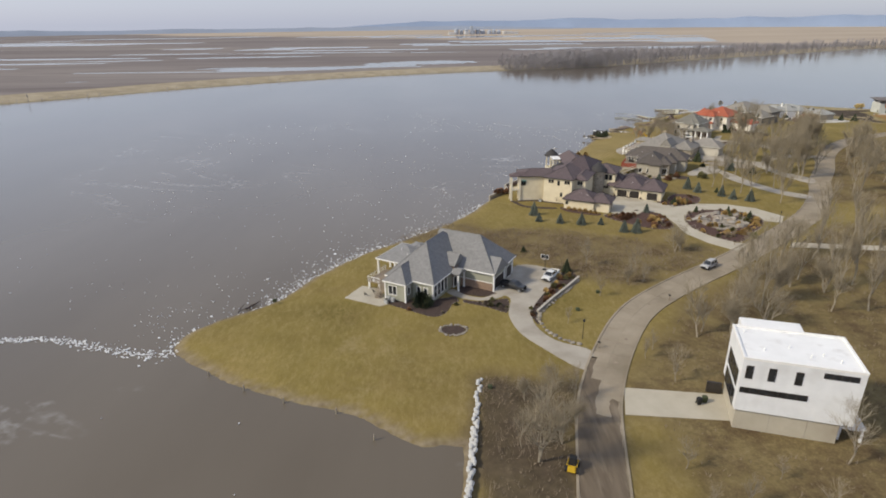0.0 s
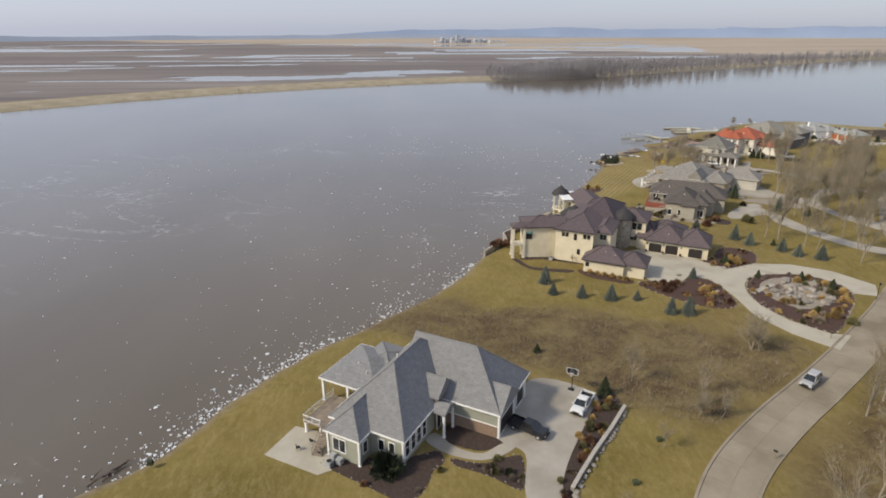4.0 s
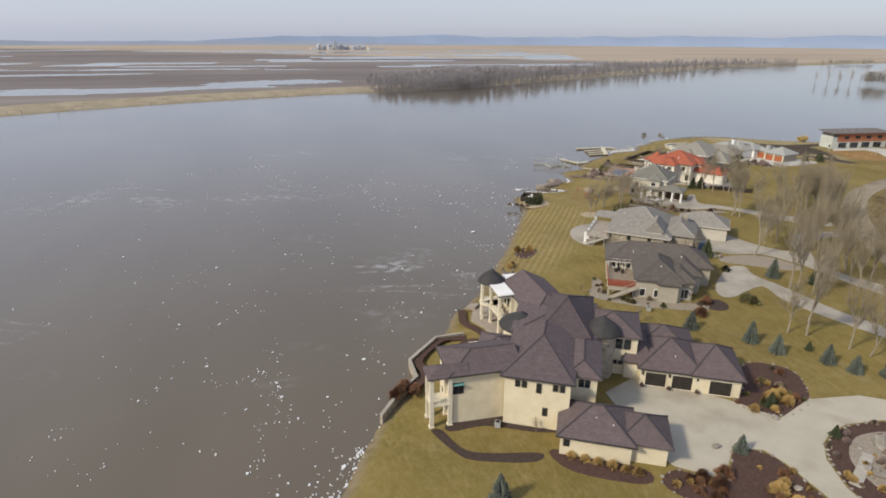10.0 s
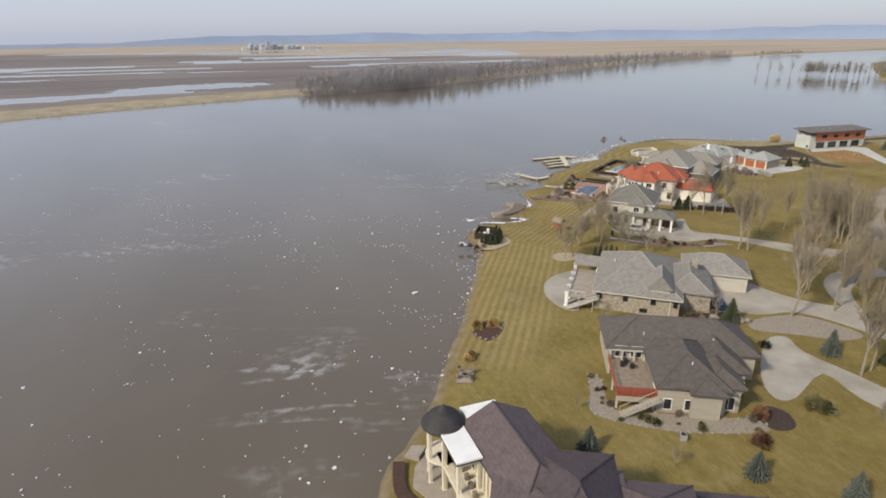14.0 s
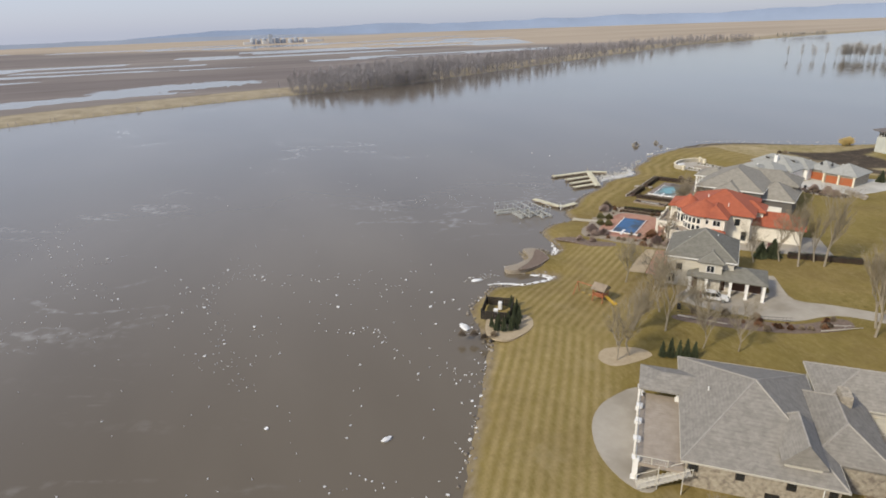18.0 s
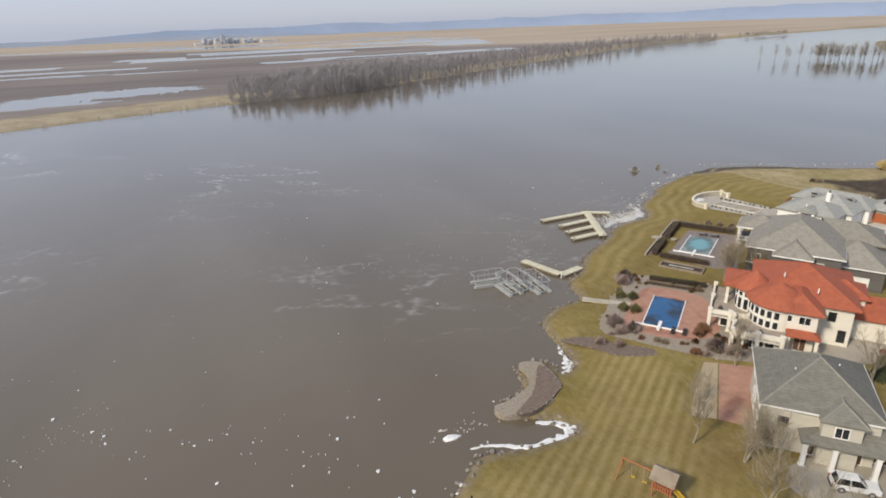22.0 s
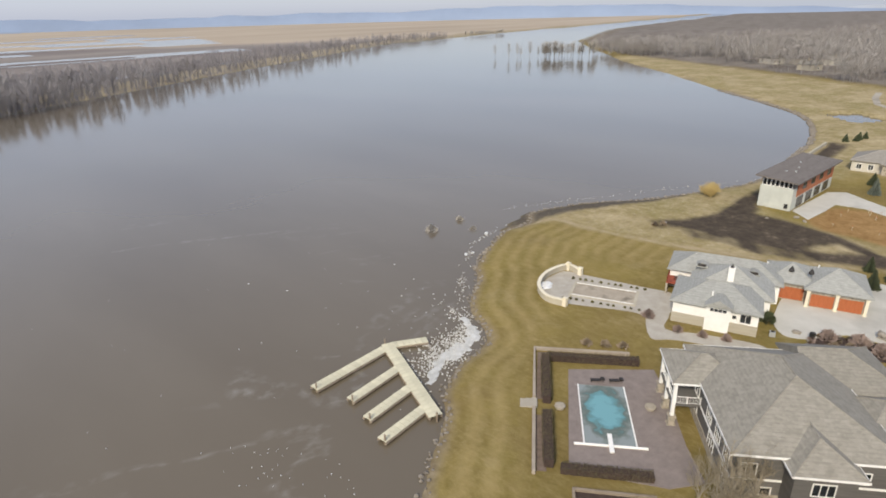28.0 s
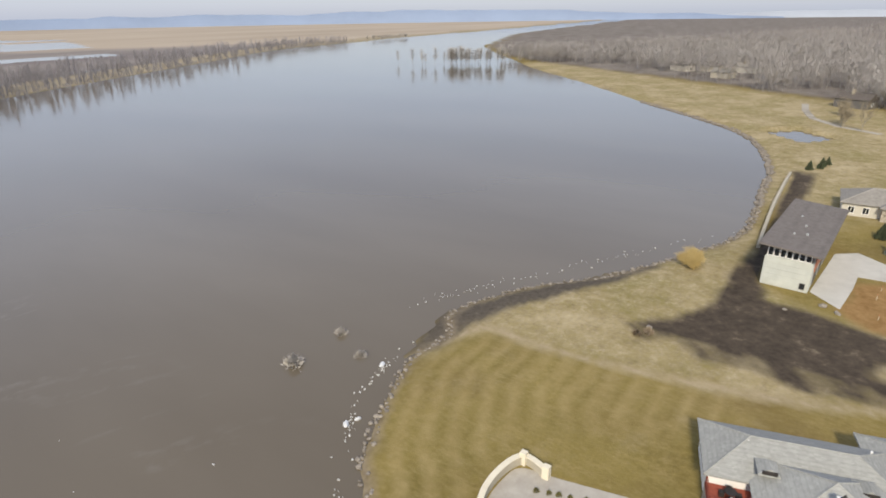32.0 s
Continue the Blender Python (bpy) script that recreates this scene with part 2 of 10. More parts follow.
M["black"] = mat("black_rubber", (0.012, 0.012, 0.012), (0.022, 0.022, 0.022), 2, 0.7)
M["metal"] = mat("galvanised_metal", (0.34, 0.35, 0.35), (0.46, 0.47, 0.47), 2, 0.5, metal=0.25)
M["dockwood"] = mat("weathered_dock_boards", (0.48, 0.45, 0.33), (0.62, 0.585, 0.44), 0.7, 0.85, 0.3, 8, stretch=(1, 1, 1), vary=0.08)
M["wood"] = mat("cedar_wood", (0.30, 0.10, 0.045), (0.42, 0.16, 0.075), 1.2, 0.7, 0.3, 12, stretch=(0.4, 0.4, 5))
M["oldwood"] = mat("weathered_wood", (0.19, 0.15, 0.11), (0.30, 0.245, 0.185), 1.2, 0.85, 0.3, 12)
M["poolblue"] = mat("blue_pool_cover", (0.012, 0.075, 0.20), (0.03, 0.13, 0.29), 0.35, 0.35, spots=(0.018, 0.03, 0.05), spot_at=0.55, spot_scale=0.22)
M["poolteal"] = mat("teal_pool_cover", (0.05, 0.17, 0.20), (0.14, 0.32, 0.36), 0.22, 0.35, spots=(0.10, 0.11, 0.095), spot_at=0.55, spot_scale=0.3)
pt = M["poolteal"].node_tree
pt_in = pt.nodes["Principled BSDF"].inputs["Base Color"]
pt_tc, pt_map, pt_len, pt_no, pt_add, pt_ramp = (pt.nodes.new("ShaderNode" + k) for k in ("TexCoord", "Mapping", "VectorMath", "TexNoise", "Math", "ValToRGB"))
pt_map.inputs["Location"].default_value, pt_map.inputs["Scale"].default_value = (-0.1, 0, 0), (0.155, 0.29, 0)
pt_len.operation, pt_no.inputs["Scale"].default_value, pt_no.inputs["Detail"].default_value = "LENGTH", 0.7, 6
pt_ramp.color_ramp.elements.new(0.5), pt_ramp.color_ramp.elements.new(0.5), pt_ramp.color_ramp.elements.new(0.5)
for el, at, tone in zip(pt_ramp.color_ramp.elements, (0.9, 1.08, 1.2, 1.36, 1.5), ((0.15, 0.33, 0.37), (0.11, 0.24, 0.26), (0.10, 0.13, 0.115), (0.155, 0.18, 0.165), (0.23, 0.26, 0.26))):
    el.position, el.color = at / 2, (*tone, 1)
pt_half = pt.nodes.new("ShaderNodeMath")
pt_half.operation, pt_half.inputs[1].default_value = "MULTIPLY", 0.5
pt.links.new(pt_tc.outputs["Object"], pt_map.inputs[0]), pt.links.new(pt_map.outputs[0], pt_len.inputs[0]), pt.links.new(pt_tc.outputs["Object"], pt_no.inputs["Vector"])
pt.links.new(pt_len.outputs["Value"], pt_add.inputs[0]), pt.links.new(pt_no.outputs[0], pt_add.inputs[1])
pt.links.new(pt_add.outputs[0], pt_half.inputs[0]), pt.links.new(pt_half.outputs[0], pt_ramp.inputs[0]), pt.links.new(pt_ramp.outputs[0], pt_in)
M["pool_tan"] = mat("drained_pool_cover", (0.30, 0.255, 0.20), (0.40, 0.35, 0.28), 0.3, 0.8, spots=(0.17, 0.145, 0.11), spot_at=0.63, spot_scale=0.35)
M["membrane"] = mat("white_roof_membrane", (0.72, 0.72, 0.71), (0.80, 0.80, 0.79), 0.3, 0.7, 0.05, 6, spots=(0.64, 0.63, 0.61), spot_at=0.66, spot_scale=0.4)
M["slushy"] = mat("grey_slush", (0.36, 0.355, 0.335), (0.6, 0.6, 0.59), 0.7, 0.7, 0.4, 4)
M["pale_pave"] = mat("pale_pool_paving", (0.34, 0.31, 0.265), (0.43, 0.40, 0.35), 0.6, 0.9, 0.2, 10)
M["old_mulch"] = mat("faded_mulch", (0.125, 0.092, 0.073), (0.20, 0.152, 0.122), 1.6, 0.95, 0.8, 8)
M["hedge"] = mat("dark_hedge_leaves", (0.075, 0.062, 0.036), (0.14, 0.115, 0.07), 2.0, 0.95)
M["sand"] = mat("tan_sand", (0.33, 0.265, 0.175), (0.42, 0.345, 0.24), 1.2, 0.95, 0.4, 10)
M["mud"] = mat("brown_road_mud", (0.105, 0.08, 0.055), (0.165, 0.13, 0.092), 0.5, 0.95, 0.4, 10, spots=(0.22, 0.18, 0.132), spot_at=0.62, spot_scale=0.35, stretch=(1.6, 0.25, 1))
M["levee"] = mat("bleached_bank_grass", (0.30, 0.25, 0.17), (0.40, 0.34, 0.24), 0.05, 0.95)


# ---- builders ----
def thing(name, label, category, x=0.0, y=0.0, z=0.0, turn=0.0, group="", kind=""):
    ob = new(name)
    ob.matrix_basis = pose(x, y, z, 0, 0, turn)
    ob.empty_display_size = 0.5
    return tagged(ob, label, category, group, kind)


def part(name, bm, material, parent=None, label=""):
    me = bpy.data.meshes.new(name)
    bm.to_mesh(me)
    bm.free()
    me.materials.append(material)
    ob = new(name, me)
    ob.parent = parent
    return tagged(ob, label)


def pydata(name, verts, faces, material, parent=None, label="", smooth=False):
    me = bpy.data.meshes.new(name)
    me.from_pydata(verts, [], faces)
    me.materials.append(material)
    if smooth:
        me.shade_smooth()
    ob = new(name, me)
    ob.parent = parent
    return tagged(ob, label)


def box(bm, x0, y0, z0, x1, y1, z1, bevel=0.0):
    vs = [bm.verts.new(p) for p in ((x0, y0, z0), (x1, y0, z0), (x1, y1, z0), (x0, y1, z0), (x0, y0, z1), (x1, y0, z1), (x1, y1, z1), (x0, y1, z1))]
    fs = [bm.faces.new([vs[i] for i in f]) for f in ((3, 2, 1, 0), (4, 5, 6, 7), (0, 1, 5, 4), (1, 2, 6, 5), (2, 3, 7, 6), (3, 0, 4, 7))]
    if bevel:
        es = {e for f in fs for e in f.edges}
        bmesh.ops.bevel(bm, geom=list(es), offset=bevel, segments=2, affect="EDGES")
    return bm


def boxm(x0, y0, z0, x1, y1, z1, bevel=0.0):
    return box(bmesh.new(), min(x0, x1), min(y0, y1), min(z0, z1), max(x0, x1), max(y0, y1), max(z0, z1), bevel)


def prism(pts, z0, z1, bm=None):
    bm = bm or bmesh.new()
    area = sum(a[0] * b[1] - b[0] * a[1] for a, b in zip(pts, pts[1:] + pts[:1]))
    if area < 0:
        pts = pts[::-1]
    lo = [bm.verts.new((x, y, z0)) for x, y in pts]
    hi = [bm.verts.new((x, y, z1)) for x, y in pts]
    bm.faces.new(lo[::-1])
    bm.faces.new(hi)
    n = len(pts)
    for i in range(n):
        bm.faces.new((lo[i], lo[(i + 1) % n], hi[(i + 1) % n], hi[i]))
    return bm


def smooth_line(pts, steps=6, closed=False):
    """A Catmull-Rom line through the points."""
    out, n = [], len(pts)
    rng = range(n if closed else n - 1)
    for i in rng:
        p = [pts[(i + k) % n] if closed else pts[min(max(i + k, 0), n - 1)] for k in (-1, 0, 1, 2)]
        for s in range(steps):
            u = s / steps
            out.append(tuple(0.5 * (2 * p[1][d] + (p[2][d] - p[0][d]) * u + (2 * p[0][d] - 5 * p[1][d] + 4 * p[2][d] - p[3][d]) * u * u
                                    + (3 * p[1][d] - p[0][d] - 3 * p[2][d] + p[3][d]) * u ** 3) for d in (0, 1)))
    if not closed:
        out.append(tuple(pts[-1]))
    return out


def ribbon(pts, left, right):
    """The outline of a band along a line, from left to right offsets."""
    a, b = [], []
    for i, p in enumerate(pts):
        q, r = pts[max(i - 1, 0)], pts[min(i + 1, len(pts) - 1)]
        d = Vector((r[0] - q[0], r[1] - q[1])).normalized()
        a.append((p[0] - d.y * left, p[1] + d.x * left))
        b.append((p[0] + d.y * right, p[1] - d.x * right))
    return a, b


def band(pts, left, right, z0, z1):
    bm = bmesh.new()
    a, b = ribbon(pts, left, right)
    rows = [[bm.verts.new((*a[i], z)) for z in (z0, z1)] + [bm.verts.new((*b[i], z)) for z in (z1, z0)] for i in range(len(pts))]
    for r, s in zip(rows, rows[1:]):
        for i in range(4):
            bm.faces.new((r[i], r[(i + 1) % 4], s[(i + 1) % 4], s[i]))
    bm.faces.new(rows[0][::-1])
    bm.faces.new(rows[-1])
    bmesh.ops.recalc_face_normals(bm, faces=bm.faces)
    return bm


def tube(bm, p, q, r0, r1, n=5):
    p, q = Vector(p), Vector(q)
    d = (q - p)
    if d.length < 1e-4:
        return
    t = d.to_track_quat("Z", "Y").to_matrix()
    rings = []
    for o, r in ((p, r0), (q, r1)):
        rings.append([bm.verts.new(o + t @ Vector((r * math.cos(2 * math.pi * i / n), r * math.sin(2 * math.pi * i / n), 0))) for i in range(n)])
    for i in range(n):
        bm.faces.new((rings[0][i], rings[0][(i + 1) % n], rings[1][(i + 1) % n], rings[1][i]))
    bm.faces.new(rings[0][::-1]), bm.faces.new(rings[1])


def tubem(p, q, r0, r1=None, n=8):
    bm = bmesh.new()
    tube(bm, p, q, r0, r0 if r1 is None else r1, n)
    return bm


def roof_mesh(x0, y0, x1, y1, ze, slope, axis, lo="hip", hi="hip", thick=0.22, run=None):
    """A hip or gable roof over a rectangle that already includes the overhang. axis: the ridge's direction; lo, hi: its two ends."""
    bm = bmesh.new()
    w = (y1 - y0) if axis == "x" else (x1 - x0)
    h = slope * w / 2
    c = (y0 + y1) / 2 if axis == "x" else (x0 + x1) / 2
    a0, a1 = (x0, x1) if axis == "x" else (y0, y1)
    ra = a0 + ((run or w / 2) if lo == "hip" else 0.0)
    rb = a1 - ((run or w / 2) if hi == "hip" else 0.0)
    if ra > rb:
        ra = rb = (ra + rb) / 2
    f = (lambda a, b, z: (a, b, z)) if axis == "x" else (lambda a, b, z: (b, a, z))
    b0, b1 = c - w / 2, c + w / 2
    base = [f(a0, b0, ze), f(a1, b0, ze), f(a1, b1, ze), f(a0, b1, ze)]
    lov = [bm.verts.new((p[0], p[1], ze - thick)) for p in base]
    hiv = [bm.verts.new(p) for p in base]
    if rb - ra < 0.05:
        k = bm.verts.new(f((ra + rb) / 2, c, ze + h))
        tops = [(0, 1, k), (1, 2, k), (2, 3, k), (3, 0, k)]
        for i, j, t in tops:
            bm.faces.new((hiv[i], hiv[j], t))
    else:
        r0, r1 = bm.verts.new(f(ra, c, ze + h)), bm.verts.new(f(rb, c, ze + h))
        bm.faces.new((hiv[0], hiv[1], r1, r0)), bm.faces.new((hiv[2], hiv[3], r0, r1))
        bm.faces.new((hiv[1], hiv[2], r1)), bm.faces.new((hiv[3], hiv[0], r0))
    for i in range(4):
        bm.faces.new((lov[i], lov[(i + 1) % 4], hiv[(i + 1) % 4], hiv[i]))
    bm.faces.new(lov[::-1])
    bmesh.ops.recalc_face_normals(bm, faces=bm.faces)
    return bm


def cone_roof(cx, cy, z0, r, h, n=12, bm=None, bell=0.0):
    bm = bm or bmesh.new()
    prof = [(r, z0 - 0.2), (r, z0), (r * (0.62 - bell), z0 + h * 0.38), (r * 0.2, z0 + h * 0.8), (0.02, z0 + h)]
    rings = [[bm.verts.new((cx + q * math.cos(2 * math.pi * i / n), cy + q * math.sin(2 * math.pi * i / n), z)) for i in range(n)] for q, z in prof]
    for a, b in zip(rings, rings[1:]):
        for i in range(n):
            bm.faces.new((a[i], a[(i + 1) % n], b[(i + 1) % n], b[i]))
    bm.faces.new(rings[0][::-1]), bm.faces.new(rings[-1])
    return bm


def drum(cx, cy, z0, z1, r, n=16, bm=None):
    return prism([(cx + r * math.cos(2 * math.pi * i / n), cy + r * math.sin(2 * math.pi * i / n)) for i in range(n)], z0, z1, bm)


OVER = 0.55
CAPS = {"purple_brown_shingles": mat("dark_ridge_shingles", (0.05, 0.042, 0.046), (0.075, 0.064, 0.068), 2, 0.9), "weathered_shingles": mat("pale_ridge_shingles", (0.27, 0.25, 0.225), (0.34, 0.32, 0.29), 2, 0.9),
        "olive_grey_shingles": mat("pale_olive_ridge_shingles", (0.21, 0.20, 0.17), (0.27, 0.26, 0.225), 2, 0.9)}
M["brown_door"] = mat("brown_garage_door", (0.085, 0.045, 0.03), (0.13, 0.072, 0.048), 1.2, 0.6)


def turned(house, x, y, turn, build):
    """Builds parts of a house in a frame that is turned against the house."""
    before = set(house.children)
    build()
    for c in house.children:
        if c not in before:
            c.matrix_basis = pose(x, y, 0, 0, 0, turn) @ c.matrix_basis




def wing(house, x0, y0, x1, y1, ze, slope, axis, wall, roof, lo="hip", hi="hip", z0=-0.4, over=OVER, label="", run=None):
    """One wing of a house: its walls, its roof, and the gable walls where the roof has gables."""
    if wall:
        part("wall", boxm(x0, y0, z0, x1, y1, ze - 0.1), wall, house)
    w = (y1 - y0 if axis == "x" else x1 - x0) + 2 * over
    rm = roof_mesh(x0 - over, y0 - over, x1 + over, y1 + over, ze, slope, axis, lo, hi, run=run)
    caps = [(e.verts[0].co.copy(), e.verts[1].co.copy()) for e in rm.edges if len(e.link_faces) == 2 and all(f.normal.z > 0.1 for f in e.link_faces)]
    rf = part("roof", rm, roof, house, label)
    for p, q in caps:      # ridge and hip caps
        part("ridge_cap", tubem(p + Vector((0, 0, -0.03)), q + Vector((0, 0, -0.03)), 0.13, n=5), CAPS.get(roof.name, roof), rf)
    for end, at in ((lo, 0), (hi, 1)):
        if end == "gable" and wall:
            bm = bmesh.new()
            h = slope * w / 2 - 0.1
            a = (x0, x1)[at] if axis == "x" else (y0, y1)[at]
            c = (y0 + y1) / 2 if axis == "x" else (x0 + x1) / 2
            s = 0.2 if at == 0 else -0.2
            pts = [(c - w / 2 + over, ze - 0.15), (c + w / 2 - over, ze - 0.15), (c, ze + h)]
            f = (lambda u, b, z: (u, b, z)) if axis == "x" else (lambda u, b, z: (b, u, z))
            lo_v, hi_v = [bm.verts.new(f(a - s * 0.02, *p)) for p in pts], [bm.verts.new(f(a + s, *p)) for p in pts]
            bm.faces.new(lo_v), bm.faces.new(hi_v[::-1])
            for i in range(3):
                bm.faces.new((lo_v[i], lo_v[(i + 1) % 3], hi_v[(i + 1) % 3], hi_v[i]))
            bmesh.ops.recalc_face_normals(bm, faces=bm.faces)
            part("gable_wall", bm, wall, house)


def opening(house, side, at, z0, w, h, frame_mat, pane_mat, wall_at, name="window", mull=1, depth=0.12, cross=0, label=""):
    """A window or door on a wall. side: s, n (walls at y) or w, e (walls at x); at: its middle along the wall; wall_at: the wall's plane."""
    out = -1 if side in "sw" else 1
    f = (lambda a, d, z: (a, wall_at + out * d, z)) if side in "sn" else (lambda a, d, z: (wall_at + out * d, a, z))

    def bx(bm, a0, a1, d0, d1, za, zb):
        p, q = f(a0, d0, za), f(a1, d1, zb)
        box(bm, min(p[0], q[0]), min(p[1], q[1]), za, max(p[0], q[0]), max(p[1], q[1]), zb)
    bm = bmesh.new()
    t = 0.11
    rings = []
    for k, d in ((t, -0.05), (t, depth * 0.7), (0, depth * 0.7), (0, -0.05)):
        rings.append([bm.verts.new(f(a, d, z)) for a, z in ((at - w / 2 - k, z0 - k), (at + w / 2 + k, z0 - k), (at + w / 2 + k, z0 + h + k), (at - w / 2 - k, z0 + h + k))])
    for r, q in zip(rings, rings[1:] + rings[:1]):
        for i in range(4):
            bm.faces.new((r[i], r[(i + 1) % 4], q[(i + 1) % 4], q[i]))
    bmesh.ops.recalc_face_normals(bm, faces=bm.faces)
    fr = part(name, bm, frame_mat, house, label)
    for i in range(1, mull):
        a = at - w / 2 + w * i / mull
        mb = bmesh.new()
        bx(mb, a - 0.04, a + 0.04, -0.05, depth * 0.6, z0 + 0.003, z0 + h - 0.003)
        part("mullion", mb, frame_mat, fr)
    for i in range(cross):
        z = z0 + h * (i + 1) / (cross + 1)
        mb = bmesh.new()
        bx(mb, at - w / 2 + 0.003, at + w / 2 - 0.003, -0.05, depth * 0.5, z - 0.03, z + 0.03)
        part("crossbar", mb, frame_mat, fr)
    for i in range(mull):
        pb = bmesh.new()
        bx(pb, at - w / 2 + w * i / mull + 0.01, at - w / 2 + w * (i + 1) / mull - 0.01, -0.04, 0.03, z0 + 0.005, z0 + h - 0.005)
        part("pane" if name == "window" else "panel", pb, pane_mat, fr)
    return fr


def slab(name, pts, material, label, category="", z1=0.05, steps=0, kind="structure", z0=-0.25, group=""):
    if steps:
        pts = smooth_line(pts, steps, closed=True)
    return tagged(part(name, prism(list(pts), GROUND + z0, GROUND + z1), material), label, category or name.replace("_", " "), group, kind)
# ---- ground: one sheet from the river bed to the horizon ----
SHORE_POINT = [(3, 64.3), (-4.2, 64.6), (-10, 69.1), (-16.2, 72.3), (-24.6, 75.3), (-32, 78.6), (-39.4, 83.2), (-48.8, 91.2), (-45, 100.4), (-35.5, 108.5), (-29.4, 120.8), (-20.2, 134.5), 
    (-12.4, 142.3), (-6, 149.5), (1.8, 157.5), (9.5, 168.4), (15, 179.3), (19.5, 186.4), (22.8, 191), (22.9, 196)]
SHORE_LAWNS = [(28.8, 202.4), (32.6, 207), (34.2, 211.6), (38, 215.8), (43.4, 222), (50.3, 234.1), (59.5, 250), (67.5, 265.1), (73.7, 276.8), (75.2, 282.5), (76.3, 292.2), (81.1, 297.3), 
    (84.6, 300.2), (90.7, 299.2), (98.4, 299.4), (96.6, 302.4), (90.6, 306.8), (92.8, 309), (96.6, 310.4), (98.6, 316), (103.2, 315.7), (104.6, 311.6), (107.6, 315.4), (108.9, 325.6), 
    (114.5, 330.6), (121, 332.2), (123, 339.1)]
SHORE_BAY = [(128, 342.5), (133.4, 348.3), (137.6, 351.8), (145.5, 356.5), (151, 361.6), (158, 364.4), (165.6, 365.6), (170.3, 373), (174.5, 377.2), (182.5, 382), (187, 386.4), (202, 393), 
    (208.4, 394.4), (215.5, 393.6), (222.4, 397.2), (235.7, 392.6), (244.5, 386), (250.8, 380.6), (264.1, 373.2), (276, 367.5), (294, 362), (331, 363.2), (366.2, 366), (412.8, 379.5), 
    (445.6, 402.5), (494.6, 448.6), (572, 514.4), (658, 596.2), (757.6, 675)]
NEAR_SHORE = SHORE_POINT + SHORE_LAWNS + SHORE_BAY
NEAR_LAND = smooth_line(NEAR_SHORE, 4) + [(830, 735), (1000, 860), (1500, 1080), (5200, 1900), (5200, -5200), (-260, -5200), (-60, -400), (-12, -60), (1, 20), (2.4, 54)]
FAR_SHORE = [(-1000, -400), (-600, 150), (-420, 350), (-340, 432), (-285, 484), (-205, 562), (-110, 628), (0, 682), (60, 704), (110, 716), (165, 735), (235, 775), (372, 862),
             (601, 1002), (832, 1138), (1010, 1175), (1324, 1262), (1840, 1340), (5200, 1980)]
FAR_LAND = smooth_line(FAR_SHORE, 4) + [(5200, 5200), (-5200, 5200), (-5200, -3000)]


def to_outline(px, py, poly):
    """Signed distance to a polygon's outline, positive inside, by arrays."""
    q = np.array(poly, float)
    a, b = q, np.roll(q, -1, 0)
    best = np.full(px.shape, 1e9)
    inside = np.zeros(px.shape, bool)
    for (ax, ay), (bx, by) in zip(a, b):
        ex, ey = bx - ax, by - ay
        n = ex * ex + ey * ey
        if n < 1e-9:
            continue
        u = np.clip(((px - ax) * ex + (py - ay) * ey) / n, 0, 1)
        best = np.minimum(best, (px - ax - u * ex) ** 2 + (py - ay - u * ey) ** 2)
        hit = (ay > py) != (by > py)
        inside ^= hit & (px < ex * (py - ay) / (ey if abs(ey) > 1e-12 else 1e-12) + ax)
    return np.where(inside, 1, -1) * np.sqrt(best)


def lattice(n, seed):
    """Smooth value noise as a function of two arrays."""
    table = np.random.RandomState(seed).rand(n, n)

    def f(x, y):
        xi, yi = np.floor(x).astype(int), np.floor(y).astype(int)
        u, v = x - xi, y - yi
        u, v = u * u * (3 - 2 * u), v * v * (3 - 2 * v)
        g = lambda i, j: table[(xi + i) % n, (yi + j) % n]
        return (g(0, 0) * (1 - u) + g(1, 0) * u) * (1 - v) + (g(0, 1) * (1 - u) + g(1, 1) * u) * v
    return f


value_noise = lattice(64, 4)


def fbm(x, y, s):
    return 0.55 * value_noise(x / s, y / s) + 0.3 * value_noise(2.1 * x / s + 9, 2.1 * y / s) + 0.15 * value_noise(4.3 * x / s, 4.3 * y / s + 5)


# lines of the grid: close over the houses, wide out to the horizon
gx = np.concatenate([-np.geomspace(5100, 420, 22), np.arange(-400, -62, 9.0), np.arange(-60, 310, 1.15), np.arange(312, 480, 4.0), np.arange(482, 1020, 11.0), np.geomspace(1040, 5100, 20)])
gy = np.concatenate([-np.geomspace(5100, 60, 16), np.arange(-40, 44, 8.0), np.arange(45, 402, 1.15), np.arange(404, 1260, 8.0), np.geomspace(1275, 5100, 26)])
GX, GY = np.meshgrid(gx, gy, indexing="ij")
PX, PY = GX.ravel(), GY.ravel()
d_near = to_outline(PX, PY, NEAR_LAND)
d_far = to_outline(PX, PY, FAR_LAND)
rough = fbm(PX, PY, 7.0)
shore_wobble = (fbm(PX, PY, 2.6) - 0.5) * 1.1
dn = d_near + np.where(np.abs(d_near) < 14, shore_wobble, 0)
height = np.interp(dn, [-40, -4, 0, 1.2, 4.5, 9], [-4, -1.2, -0.02, 0.45, 0.95, GROUND - 0.02])
height += np.clip(dn - 9, 0, 1) * (rough - 0.5) * 0.03
